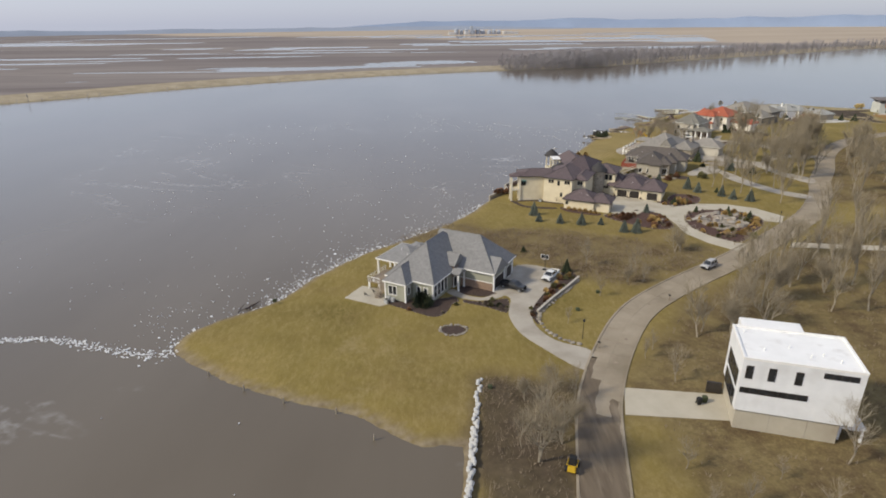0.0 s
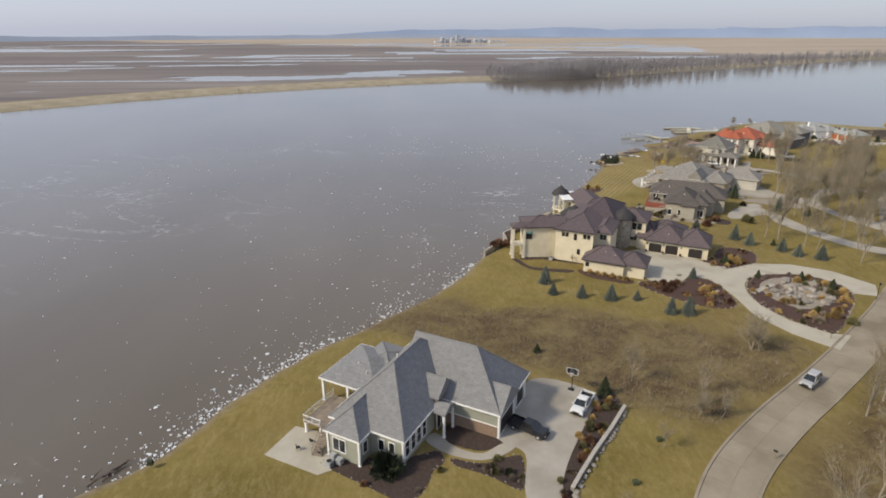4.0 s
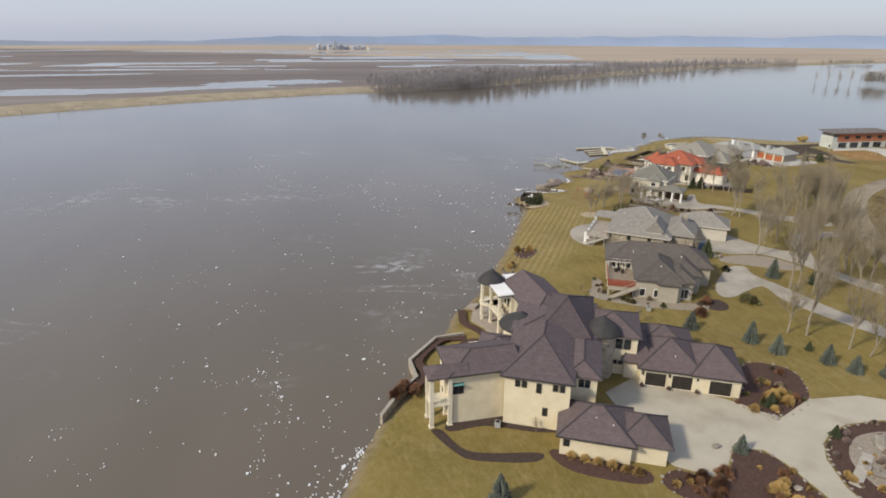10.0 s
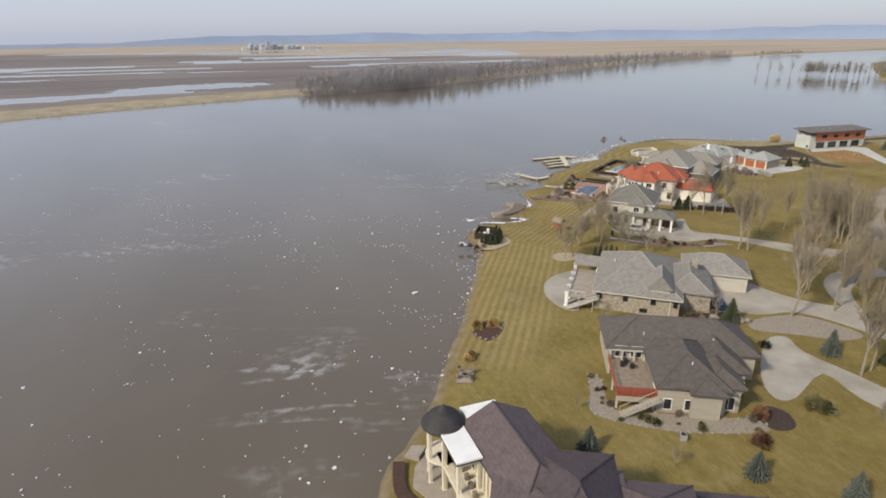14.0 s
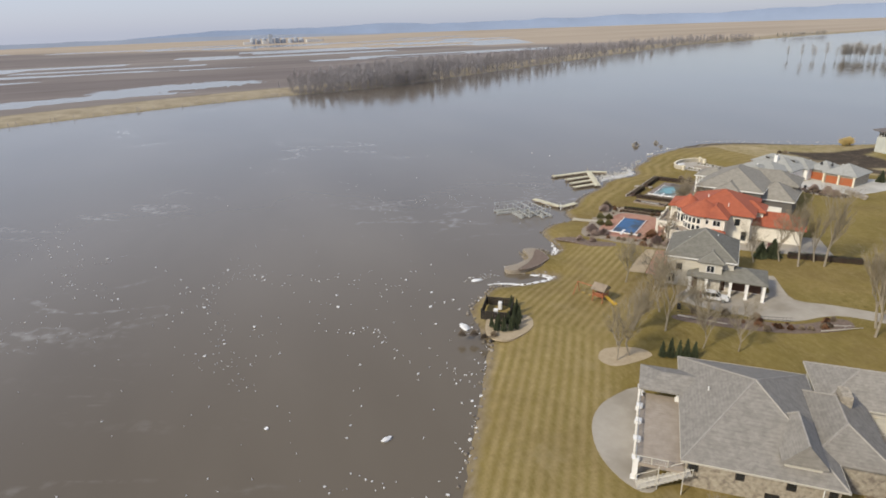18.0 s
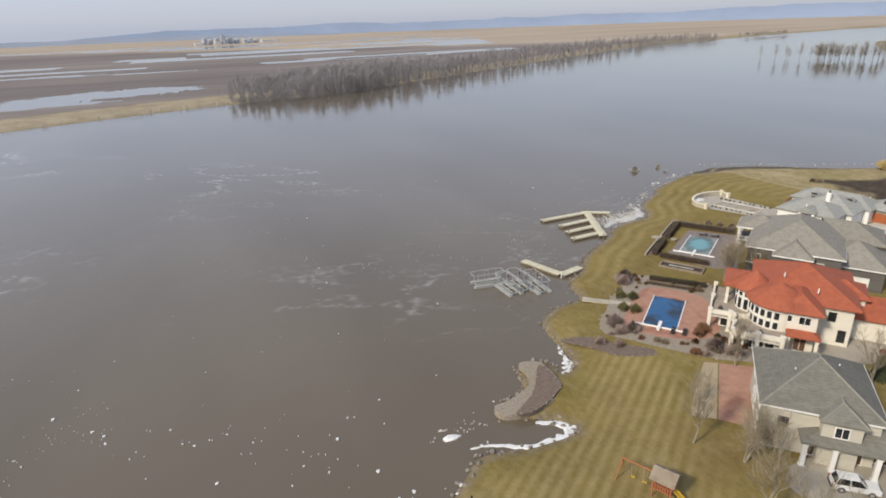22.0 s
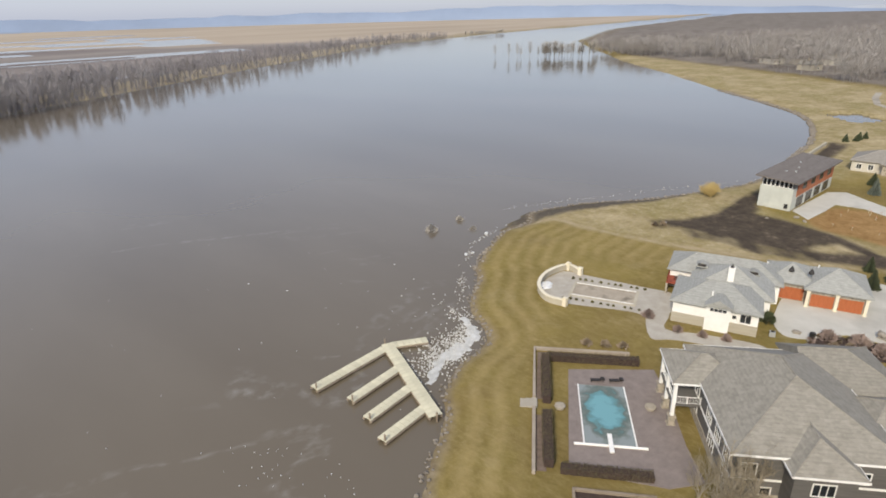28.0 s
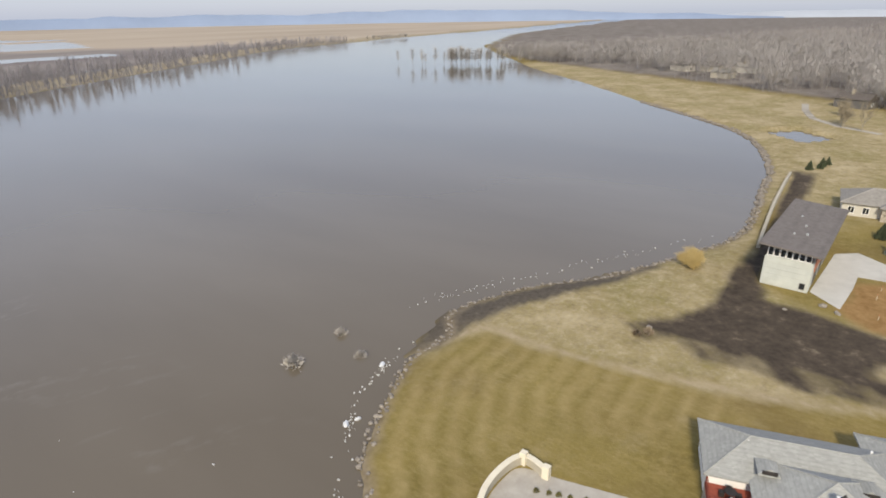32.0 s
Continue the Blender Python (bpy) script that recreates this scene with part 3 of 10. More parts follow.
# far side: a low levee, then wet fields with standing water
h_far = np.interp(d_far, [-60, -5, 0, 10, 26, 44, 60, 200], [-4, -1, 0, 1.6, 3.2, 3.0, 0.5, 0.45])
pond = fbm(PX * 0.16 + PY * 0.05, PY, 62.0) - 0.12 * np.clip(1 - PY / 900, -1, 1)
for cx, cy, rx, ry, turn in ((-25, 860, 110, 55, 16), (-290, 790, 40, 16, 20), (-330, 1050, 160, 30, 8), (-200, 1180, 200, 26, 6), (-520, 980, 120, 22, 12)):
    c, s = math.cos(radians(turn)), math.sin(radians(turn))
    u, v = (PX - cx) * c + (PY - cy) * s, -(PX - cx) * s + (PY - cy) * c
    pond = np.maximum(pond, 1.05 - 0.45 * np.hypot(u / rx, v / ry) + 0.2 * (rough - 0.5))
wet = (d_far > 62) & (PX < 420 + 0.35 * (PY - 700)) & (PY < 2700)
h_far = np.where(wet & (pond > 0.705), -0.35, h_far)
height = np.where(d_far > -60, np.maximum(h_far, -4), height)
height = np.where((d_near < 0) & (d_far <= -60), np.minimum(height, -0.05), height)
# a flooded hollow in the meadow across the bay
hollow = to_outline(PX, PY, [(408, 360), (429.5, 378.6), (442.7, 364), (425, 347.7)])
height = np.where(hollow > 0, -0.2, height)


def cover(poly, blur=3.0, ragged=3.0):
    d = to_outline(PX, PY, poly) + (fbm(PX + 31, PY, 5.0) - 0.5) * 2 * ragged
    return np.clip(0.5 + d / (2 * blur), 0, 1)


BRUSH = [[(-12, 143.5), (3, 156), (14, 150), (30, 150), (47, 143), (60, 138), (70, 130), (52, 119), (42, 112), (30, 117), (24, 126), (12, 131), (2, 137)],
         [(31, 40), (31, 66), (27, 70), (31, 80), (38, 90), (47, 101), (62, 114), (80, 128), (110, 152), (160, 150), (300, 120), (300, -100), (32, -100)],
         [(6, 79), (19, 79), (24, 84), (18, 60), (16, 30), (3, 30)],
         [(110, 176), (124, 184), (165, 240), (190, 262), (216, 275), (400, 250), (400, 120), (160, 160)],
         [(470, 285), (530, 335), (560, 376), (610, 440), (735, 630), (800, 700), (1010, 850), (1500, 1070), (5100, 1880), (5100, -5000), (300, -5000), (300, 100)],
         [(208, 393), (219.4, 388.6), (219, 380), (220.3, 366), (222.4, 355.4), (225.2, 344), (231, 329.6), (246, 318), (254, 345), (262, 357), (285, 358), (330, 362), (330, 366), (285, 372), (250, 384), (228, 396), (208, 396)]]
brush = np.zeros(PX.shape)
for poly in BRUSH[:5]:
    brush = np.maximum(brush, cover(poly))
dirt = cover([(233.2, 370.1), (228.4, 366.6), (232.6, 362.6), (228.7, 358), (229.6, 352.6), (227.9, 344.6), (229.6, 336.8), (235.2, 324.6), (238, 314), (244, 314), (243, 324.3), (249.6, 333.7), (253.2, 344.1), (254.6, 352.4), (262, 354.5),
              (290, 353.5), (356, 351.5), (356, 357.5), (320, 357.5), (278, 357.2), (266.8, 359.8), (248.5, 359.8), (239.8, 364.1)], 0.7, 1.0)
dirt *= 1 - cover([(236.6, 337), (239.4, 336.2), (244.5, 332.7), (241.6, 328), (237.4, 332.6)], 1.0, 1.2)
dirt *= 1 - np.where(PX < 234, 0.4 * np.clip((fbm(PX * 0.35 + PY * 0.5, PY * 1.1 - PX * 0.7, 4.0) - 0.5) * 7, 0, 1), 0)
mudflat = cover([(220.3, 399.5), (226.4, 396.7), (238.3, 389.9), (250.5, 382), (263.8, 373.4), (260.3, 372.3), (244.5, 379.6), (231.8, 386.7), (223.2, 390.8), (218.3, 391.7), (211.2, 392.6), (206, 396), (212, 397)], 0.8, 1.4)
height = np.where(mudflat > 0.5, np.maximum(height, 0.1 + 0.25 * (rough - 0.4)), height)
silt_line = np.array(smooth_line([(212, 393), (219.7, 388.8), (219, 380.2), (220.3, 366.1), (222.3, 355.5), (225.1, 344.2), (231.2, 329.5), (238, 312)], 8))
silt = np.zeros(PX.shape)
near_silt = (PX > 205) & (PX < 245) & (PY > 305) & (PY < 400)
silt[near_silt] = np.clip(1.2 - np.min(np.hypot(PX[near_silt][:, None] - silt_line[None, :, 0], PY[near_silt][:, None] - silt_line[None, :, 1]), axis=1) / 1.1, 0, 1)
dirt = np.maximum(dirt, cover([(17.5, 76), (16, 62), (12, 48), (10, 20), (17, 20), (22.4, 53), (25.8, 66), (27, 71), (24, 78)], 1.5, 1.5) * 0.55)
dirt = np.maximum(dirt, 0.75 * cover([(5.5, 78), (18, 78), (17, 50), (3, 46)], 1.5, 2.0))
meadow = cover([(330, 369), (412, 386), (495, 456), (700, 640), (730, 625), (600, 445), (520, 335), (430, 300), (330, 320), (300, 352)], 5, 8)
stripe = cover([(50, 232), (62, 252), (72, 276), (84, 284), (94, 272), (88, 262), (74, 240), (60, 226)], 2, 1)
stripe2 = cover([(77, 278), (79, 293), (100, 299), (106, 308), (112, 314), (120, 308), (114, 294), (104, 278), (95, 271), (85, 283)], 2, 1)
meadow = np.maximum(meadow, cover(BRUSH[5], 2.0, 2.0))
arcs = np.maximum(cover([(122, 336), (133, 346), (152, 360), (172, 372), (184, 381), (192, 372), (180, 362), (160, 356), (145, 344), (134, 336)], 2, 1),
                  cover([(170, 372), (188, 388), (212, 393), (236, 372), (234, 352), (214, 350), (202, 372), (186, 374)], 3, 2))
arcs *= 0.5 + 0.5 * np.sin(d_near * 1.9 + 3.0 * (fbm(PX, PY, 40.0) - 0.5))
woods = cover([(470, 285), (530, 335), (560, 376), (610, 440), (735, 630), (800, 700), (1010, 850), (1500, 1070), (5100, 1880), (5100, -3000), (420, -3000), (420, 200)], 10, 10)
clay = cover([(249, 321), (252, 338), (258, 342), (272, 339), (274, 331), (262, 316)], 1.0, 1.2)
far_field = np.clip((d_far - 36) / 8 + (rough - 0.5) * 1.4, 0, 1)
levee = np.clip((d_far + 4) / 6, 0, 1) * (1 - far_field)
shore_edge = np.clip(1 - np.abs(dn - 0.4) / 1.5, 0, 1) * (d_near > -8)
nx, ny = len(gx), len(gy)
idx = np.arange(nx * ny).reshape(nx, ny)
quads = np.stack([idx[:-1, :-1], idx[1:, :-1], idx[1:, 1:], idx[:-1, 1:]], -1).reshape(-1, 4)
gm = bpy.data.meshes.new("ground")
gm.vertices.add(nx * ny)
gm.vertices.foreach_set("co", np.stack([PX, PY, height], 1).astype(np.float32).ravel())
gm.loops.add(quads.size)
gm.loops.foreach_set("vertex_index", quads.ravel().astype(np.int32))
gm.polygons.add(len(quads))
gm.polygons.foreach_set("loop_start", np.arange(0, quads.size, 4, dtype=np.int32))
gm.update(calc_edges=True)
gm.shade_smooth()
for key, values in (("brush", brush), ("dirt", dirt), ("field", far_field), ("levee", levee), ("edge", shore_edge), ("stripe", stripe), ("stripe2", stripe2), ("meadow", meadow), ("arcs", arcs), ("woods", woods), ("clay", clay), ("silt", silt), ("mudflat", mudflat)):
    at = gm.attributes.new(key, "FLOAT", "POINT")
    at.data.foreach_set("value", values.astype(np.float32))
ground = tagged(new("ground", gm), "dormant olive and tan lawns, brush and wet fields along a flooded river", "ground", kind="structure")

gmat = bpy.data.materials.new("ground_cover")
gmat.use_nodes = True
gn, gl = gmat.node_tree.nodes, gmat.node_tree.links
gb = gn["Principled BSDF"]
gb.inputs["Roughness"].default_value = 0.95
gb.inputs["Specular IOR Level"].default_value = 0.1
gtc = gn.new("ShaderNodeTexCoord")


def gnoise(scale, detail=5, stretch=None, rough=0.6, turn=0.0):
    n = gn.new("ShaderNodeTexNoise")
    n.inputs["Scale"].default_value, n.inputs["Detail"].default_value, n.inputs["Roughness"].default_value = scale, detail, rough
    src = gtc.outputs["Object"]
    if stretch:
        mp = gn.new("ShaderNodeMapping")
        mp.inputs["Scale"].default_value = stretch
        mp.inputs["Rotation"].default_value = (0, 0, radians(turn))
        gl.new(src, mp.inputs[0])
        src = mp.outputs[0]
    gl.new(src, n.inputs["Vector"])
    return n.outputs[0]


def gramp(value, stops):
    r = gn.new("ShaderNodeValToRGB")
    while len(r.color_ramp.elements) < len(stops):
        r.color_ramp.elements.new(0.5)
    for e, (p, c) in zip(r.color_ramp.elements, stops):
        e.position, e.color = p, (*c, 1)
    gl.new(value, r.inputs[0])
    return r.outputs[0]


def gmix(fac, a, b):
    m = gn.new("ShaderNodeMix")
    m.data_type = "RGBA"
    if isinstance(fac, float):
        m.inputs[0].default_value = fac
    else:
        gl.new(fac, m.inputs[0])
    gl.new(a, m.inputs[6]), gl.new(b, m.inputs[7])
    return m.outputs[2]


def gattr(name):
    a = gn.new("ShaderNodeAttribute")
    a.attribute_name = name
    return a.outputs["Fac"]


def gmath(op, a, b):
    m = gn.new("ShaderNodeMath")
    m.operation = op
    for i, v in enumerate((a, b)):
        if isinstance(v, (int, float)):
            m.inputs[i].default_value = v
        else:
            gl.new(v, m.inputs[i])
    return m.outputs[0]


lawn = gmix(gramp(gnoise(0.9, 8, rough=0.75), [(0.35, (0, 0, 0)), (0.65, (1, 1, 1))]),
            gramp(gnoise(0.045), [(0.36, (0.16, 0.121, 0.037)), (0.52, (0.225, 0.174, 0.056)), (0.66, (0.292, 0.224, 0.085))]),
            gramp(gnoise(0.07), [(0.36, (0.133, 0.107, 0.027)), (0.6, (0.218, 0.168, 0.051))]))
# mown bands


def bands(turn):
    wv = gn.new("ShaderNodeTexWave")
    wv.inputs["Scale"].default_value, wv.inputs["Distortion"].default_value, wv.inputs["Detail"].default_value, wv.inputs["Detail Scale"].default_value = 0.2, 3.0, 3, 0.1
    mp = gn.new("ShaderNodeMapping")
    mp.inputs["Rotation"].default_value = (0, 0, radians(turn))
    gl.new(gtc.outputs["Object"], mp.inputs[0]), gl.new(mp.outputs[0], wv.inputs["Vector"])
    return wv.outputs["Fac"]


tan_band = gramp(gnoise(0.5, 6), [(0.3, (0.27, 0.205, 0.085)), (0.7, (0.37, 0.29, 0.14))])
for key, turn in (("stripe", 33), ("stripe2", 52)):
    lawn = gmix(gmath("MULTIPLY", gattr(key), gmath("MULTIPLY", gmath("ADD", gmath("MULTIPLY", bands(turn), 0.85), gmath("MULTIPLY", gnoise(0.7, 7, rough=0.8), 0.25)), 0.95)), lawn, tan_band)
lawn = gmix(gramp(gnoise(0.022, 6, rough=0.65), [(0.48, (0, 0, 0)), (0.68, (0.7, 0.7, 0.7))]), lawn, gramp(gnoise(0.8, 7, rough=0.75), [(0.3, (0.125, 0.083, 0.032)), (0.7, (0.19, 0.135, 0.06))]))
lawn = gmix(gramp(gnoise(2.6, 9, rough=0.85), [(0.44, (0, 0, 0)), (0.64, (0.42, 0.42, 0.42))]), lawn, gramp(gnoise(0.3, 4), [(0.3, (0.10, 0.08, 0.026)), (0.7, (0.14, 0.105, 0.04))]))
lawn = gmix(gramp(gnoise(1.3, 10, (1.0, 0.35, 1.0), 0.88, 33), [(0.46, (0, 0, 0)), (0.64, (0.62, 0.62, 0.62))]), lawn, gramp(gnoise(0.2, 5), [(0.3, (0.255, 0.20, 0.085)), (0.7, (0.36, 0.285, 0.135))]))
lawn = gmix(gramp(gnoise(0.05, 8, rough=0.75), [(0.52, (0, 0, 0)), (0.66, (0.5, 0.5, 0.5))]), lawn, gramp(gnoise(1.7, 8, rough=0.8), [(0.3, (0.10, 0.07, 0.028)), (0.7, (0.21, 0.155, 0.066))]))
lawn = gmix(gmath("MULTIPLY", gattr("arcs"), 0.55), lawn, tan_band)
# paler worn patches
lawn = gmix(gramp(gnoise(0.11, 7, rough=0.7), [(0.56, (0, 0, 0)), (0.74, (0.55, 0.55, 0.55))]), lawn, gramp(gnoise(1.1, 6), [(0.3, (0.26, 0.205, 0.105)), (0.7, (0.36, 0.295, 0.17))]))
wild = gmix(gramp(gnoise(0.16, 10, rough=0.78), [(0.4, (0, 0, 0)), (0.58, (1, 1, 1))]),
            gramp(gnoise(2.4, 9, rough=0.85), [(0.32, (0.045, 0.03, 0.017)), (0.52, (0.10, 0.07, 0.038)), (0.7, (0.19, 0.14, 0.08))]),
            gramp(gnoise(1.4, 9, rough=0.85), [(0.3, (0.10, 0.076, 0.036)), (0.55, (0.195, 0.15, 0.072)), (0.72, (0.31, 0.25, 0.145))]))
wild = gmix(gramp(gnoise(0.05, 7, rough=0.7), [(0.5, (0, 0, 0)), (0.66, (0.6, 0.6, 0.6))]), wild, gramp(gnoise(1.1, 9, rough=0.85), [(0.32, (0.145, 0.115, 0.045)), (0.7, (0.27, 0.21, 0.095))]))
col = gmix(gattr("brush"), lawn, wild)
mead = gmix(gramp(gnoise(1.2, 10, rough=0.85), [(0.42, (0, 0, 0)), (0.6, (0.8, 0.8, 0.8))]), gramp(gnoise(0.05, 8, rough=0.7), [(0.38, (0.225, 0.19, 0.07)), (0.5, (0.285, 0.23, 0.11)), (0.65, (0.42, 0.345, 0.205))]), gramp(gnoise(0.4, 7, rough=0.7), [(0.3, (0.16, 0.12, 0.065)), (0.7, (0.47, 0.40, 0.27))]))
col = gmix(gattr("meadow"), col, mead)
col = gmix(gattr("clay"), col, gramp(gnoise(0.4, 8, rough=0.75), [(0.35, (0.21, 0.12, 0.045)), (0.65, (0.34, 0.215, 0.095))]))
col = gmix(gattr("woods"), col, gramp(gnoise(0.03, 9, rough=0.75), [(0.38, (0.12, 0.10, 0.085)), (0.62, (0.235, 0.21, 0.185))]))
soil = gramp(gnoise(0.35, 9, rough=0.75), [(0.35, (0.045, 0.036, 0.028)), (0.58, (0.085, 0.067, 0.05)), (0.7, (0.21, 0.17, 0.12))])
col = gmix(gattr("dirt"), col, soil)
mud = gramp(gnoise(0.8, 8), [(0.3, (0.13, 0.10, 0.065)), (0.7, (0.27, 0.225, 0.16))])
col = gmix(gmath("MULTIPLY", gattr("silt"), 0.8), col, gramp(gnoise(0.9, 7, rough=0.8), [(0.3, (0.30, 0.235, 0.15)), (0.7, (0.46, 0.385, 0.27))]))
col = gmix(gattr("mudflat"), col, gramp(gnoise(0.9, 9, rough=0.8), [(0.3, (0.06, 0.05, 0.04)), (0.6, (0.115, 0.098, 0.078)), (0.75, (0.21, 0.18, 0.145))]))
col = gmix(gattr("edge"), col, mud)
bank = gramp(gnoise(0.08, 8, rough=0.7), [(0.3, (0.24, 0.20, 0.135)), (0.7, (0.40, 0.345, 0.25))])
col = gmix(gattr("levee"), col, bank)
fld = gmix(gramp(gnoise(0.004, 6, (0.12, 1.0, 1.0), turn=-8), [(0.44, (0, 0, 0)), (0.56, (1, 1, 1))]),
           gramp(gnoise(0.03, 9, (0.2, 1.0, 1.0)), [(0.3, (0.135, 0.115, 0.11)), (0.7, (0.20, 0.175, 0.168))]),
           gramp(gnoise(0.02, 9, (0.2, 1.0, 1.0)), [(0.3, (0.17, 0.15, 0.14)), (0.7, (0.275, 0.243, 0.222))]))
# dry corn stubble further out
sx = gn.new("ShaderNodeSeparateXYZ")
gl.new(gtc.outputs["Object"], sx.inputs[0])
out = gn.new("ShaderNodeMapRange")
far_line = gmath("ADD", sx.outputs[1], gmath("ADD", gmath("MULTIPLY", sx.outputs[0], 0.9), gmath("MULTIPLY", gnoise(0.0012, 4), 900.0)))
gl.new(far_line, out.inputs["Value"])
out.inputs["From Min"].default_value, out.inputs["From Max"].default_value = 2350, 2550
stubble = gramp(gnoise(0.004, 8, (0.25, 1.0, 1.0)), [(0.3, (0.32, 0.265, 0.205)), (0.7, (0.44, 0.37, 0.29))])
fld = gmix(out.outputs[0], fld, stubble)
col = gmix(gattr("field"), col, fld)
gl.new(col, gb.inputs["Base Color"])
gbp = gn.new("ShaderNodeBump")
gbp.inputs["Strength"].default_value, gbp.inputs["Distance"].default_value = 0.6, 0.12
gl.new(gnoise(2.2, 8, rough=0.8), gbp.inputs["Height"])
gl.new(gbp.outputs[0], gb.inputs["Normal"])
gm.materials.append(gmat)

# ---- water ----
wmat = bpy.data.materials.new("silty_river_water")
wmat.use_nodes = True
wnn, wl = wmat.node_tree.nodes, wmat.node_tree.links
wb = wnn["Principled BSDF"]
wb.inputs["Roughness"].default_value, wb.inputs["IOR"].default_value = 0.1, 1.5
wtc = wnn.new("ShaderNodeTexCoord")
wna, wnb, wmp2 = wnn.new("ShaderNodeTexNoise"), wnn.new("ShaderNodeTexNoise"), wnn.new("ShaderNodeMapping")
wmp2.inputs["Scale"].default_value, wmp2.inputs["Rotation"].default_value = (1.0, 0.35, 1.0), (0, 0, radians(-30))
wna.inputs["Scale"].default_value, wna.inputs["Detail"].default_value = 0.02, 6
wnb.inputs["Scale"].default_value, wnb.inputs["Detail"].default_value = 0.5, 5
wl.new(wtc.outputs["Object"], wmp2.inputs[0]), wl.new(wmp2.outputs[0], wna.inputs["Vector"]), wl.new(wmp2.outputs[0], wnb.inputs["Vector"])
wr = wnn.new("ShaderNodeValToRGB")
wr.color_ramp.elements[0].position, wr.color_ramp.elements[1].position = 0.35, 0.7
wr.color_ramp.elements[0].color, wr.color_ramp.elements[1].color = (0.112, 0.09, 0.062, 1), (0.15, 0.125, 0.092, 1)
wl.new(wna.outputs[0], wr.inputs[0])


def wnoise(scale, detail, vector, distort=0.0):
    n = wnn.new("ShaderNodeTexNoise")
    n.inputs["Scale"].default_value, n.inputs["Detail"].default_value, n.inputs["Distortion"].default_value = scale, detail, distort
    wl.new(vector, n.inputs["Vector"])
    return n.outputs[0]


def wramp_of(value, stops):
    r = wnn.new("ShaderNodeValToRGB")
    while len(r.color_ramp.elements) < len(stops):
        r.color_ramp.elements.new(0.5)
    for e, (p, c) in zip(r.color_ramp.elements, stops):
        e.position, e.color = p, (c, c, c, 1)
    wl.new(value, r.inputs[0])
    return r.outputs[0]


def wmul(a, b):
    m = wnn.new("ShaderNodeMath")
    m.operation = "MULTIPLY"
    wl.new(a, m.inputs[0]), wl.new(b, m.inputs[1])
    return m.outputs[0]


# thin slush and foam drawn into swirling threads on the surface
wrot, wlong = wnn.new("ShaderNodeMapping"), wnn.new("ShaderNodeMapping")
wrot.inputs["Rotation"].default_value, wlong.inputs["Scale"].default_value = (0, 0, radians(24)), (0.4, 1.0, 1.0)
wl.new(wtc.outputs["Object"], wrot.inputs[0]), wl.new(wrot.outputs[0], wlong.inputs[0])
threads = wmul(wramp_of(wnoise(0.03, 5, wlong.outputs[0], 1.6), [(0.475, 0), (0.5, 1), (0.525, 0)]), wramp_of(wnoise(0.012, 3, wtc.outputs["Object"]), [(0.5, 0), (0.68, 1)]))
wsx, wlim = wnn.new("ShaderNodeSeparateXYZ"), wnn.new("ShaderNodeMapRange")
wl.new(wtc.outputs["Object"], wsx.inputs[0]), wl.new(wsx.outputs[0], wlim.inputs["Value"])
wlim.inputs["From Min"].default_value, wlim.inputs["From Max"].default_value, wlim.inputs["To Min"].default_value, wlim.inputs["To Max"].default_value = 120, 190, 1, 0
threads = wmul(threads, wlim.outputs[0])
threads = wmul(threads, wramp_of(wnoise(0.45, 9, wtc.outputs["Object"]), [(0.44, 0), (0.62, 1)]))
wmx = wnn.new("ShaderNodeMix")
wmx.data_type = "RGBA"
wl.new(threads, wmx.inputs[0]), wl.new(wr.outputs[0], wmx.inputs[6])
wmx.inputs[7].default_value = (0.40, 0.39, 0.37, 1)
wl.new(wmx.outputs[2], wb.inputs["Base Color"])
wbp = wnn.new("ShaderNodeBump")
wbp.inputs["Strength"].default_value, wbp.inputs["Distance"].default_value = 0.05, 0.1
wl.new(wnb.outputs[0], wbp.inputs["Height"]), wl.new(wbp.outputs[0], wb.inputs["Normal"])
water = tagged(pydata("water", [(-5100, -5100, 0), (5100, -5100, 0), (5100, 5100, 0), (-5100, 5100, 0)], [(0, 1, 2, 3)], wmat),
               "calm brown silty river water in flood", "water", kind="structure")

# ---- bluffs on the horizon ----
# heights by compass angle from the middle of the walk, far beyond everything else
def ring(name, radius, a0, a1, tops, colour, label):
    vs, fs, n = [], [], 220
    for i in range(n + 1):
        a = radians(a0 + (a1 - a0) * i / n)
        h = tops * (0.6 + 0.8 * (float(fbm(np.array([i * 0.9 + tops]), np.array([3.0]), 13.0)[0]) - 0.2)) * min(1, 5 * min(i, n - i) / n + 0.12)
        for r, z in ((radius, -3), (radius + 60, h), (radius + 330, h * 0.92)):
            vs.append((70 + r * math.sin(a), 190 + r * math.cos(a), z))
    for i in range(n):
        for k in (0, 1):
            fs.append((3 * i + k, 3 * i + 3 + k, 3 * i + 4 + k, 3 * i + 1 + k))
    # the distance haze is painted into this blue-grey colour
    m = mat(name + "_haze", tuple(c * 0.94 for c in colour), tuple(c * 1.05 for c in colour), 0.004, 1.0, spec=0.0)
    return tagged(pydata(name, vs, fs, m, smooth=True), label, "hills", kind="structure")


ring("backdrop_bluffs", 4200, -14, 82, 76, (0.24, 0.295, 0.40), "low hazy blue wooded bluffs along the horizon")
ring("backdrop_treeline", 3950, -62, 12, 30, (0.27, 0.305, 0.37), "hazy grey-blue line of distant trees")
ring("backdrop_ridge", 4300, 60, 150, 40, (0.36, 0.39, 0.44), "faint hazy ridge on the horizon")
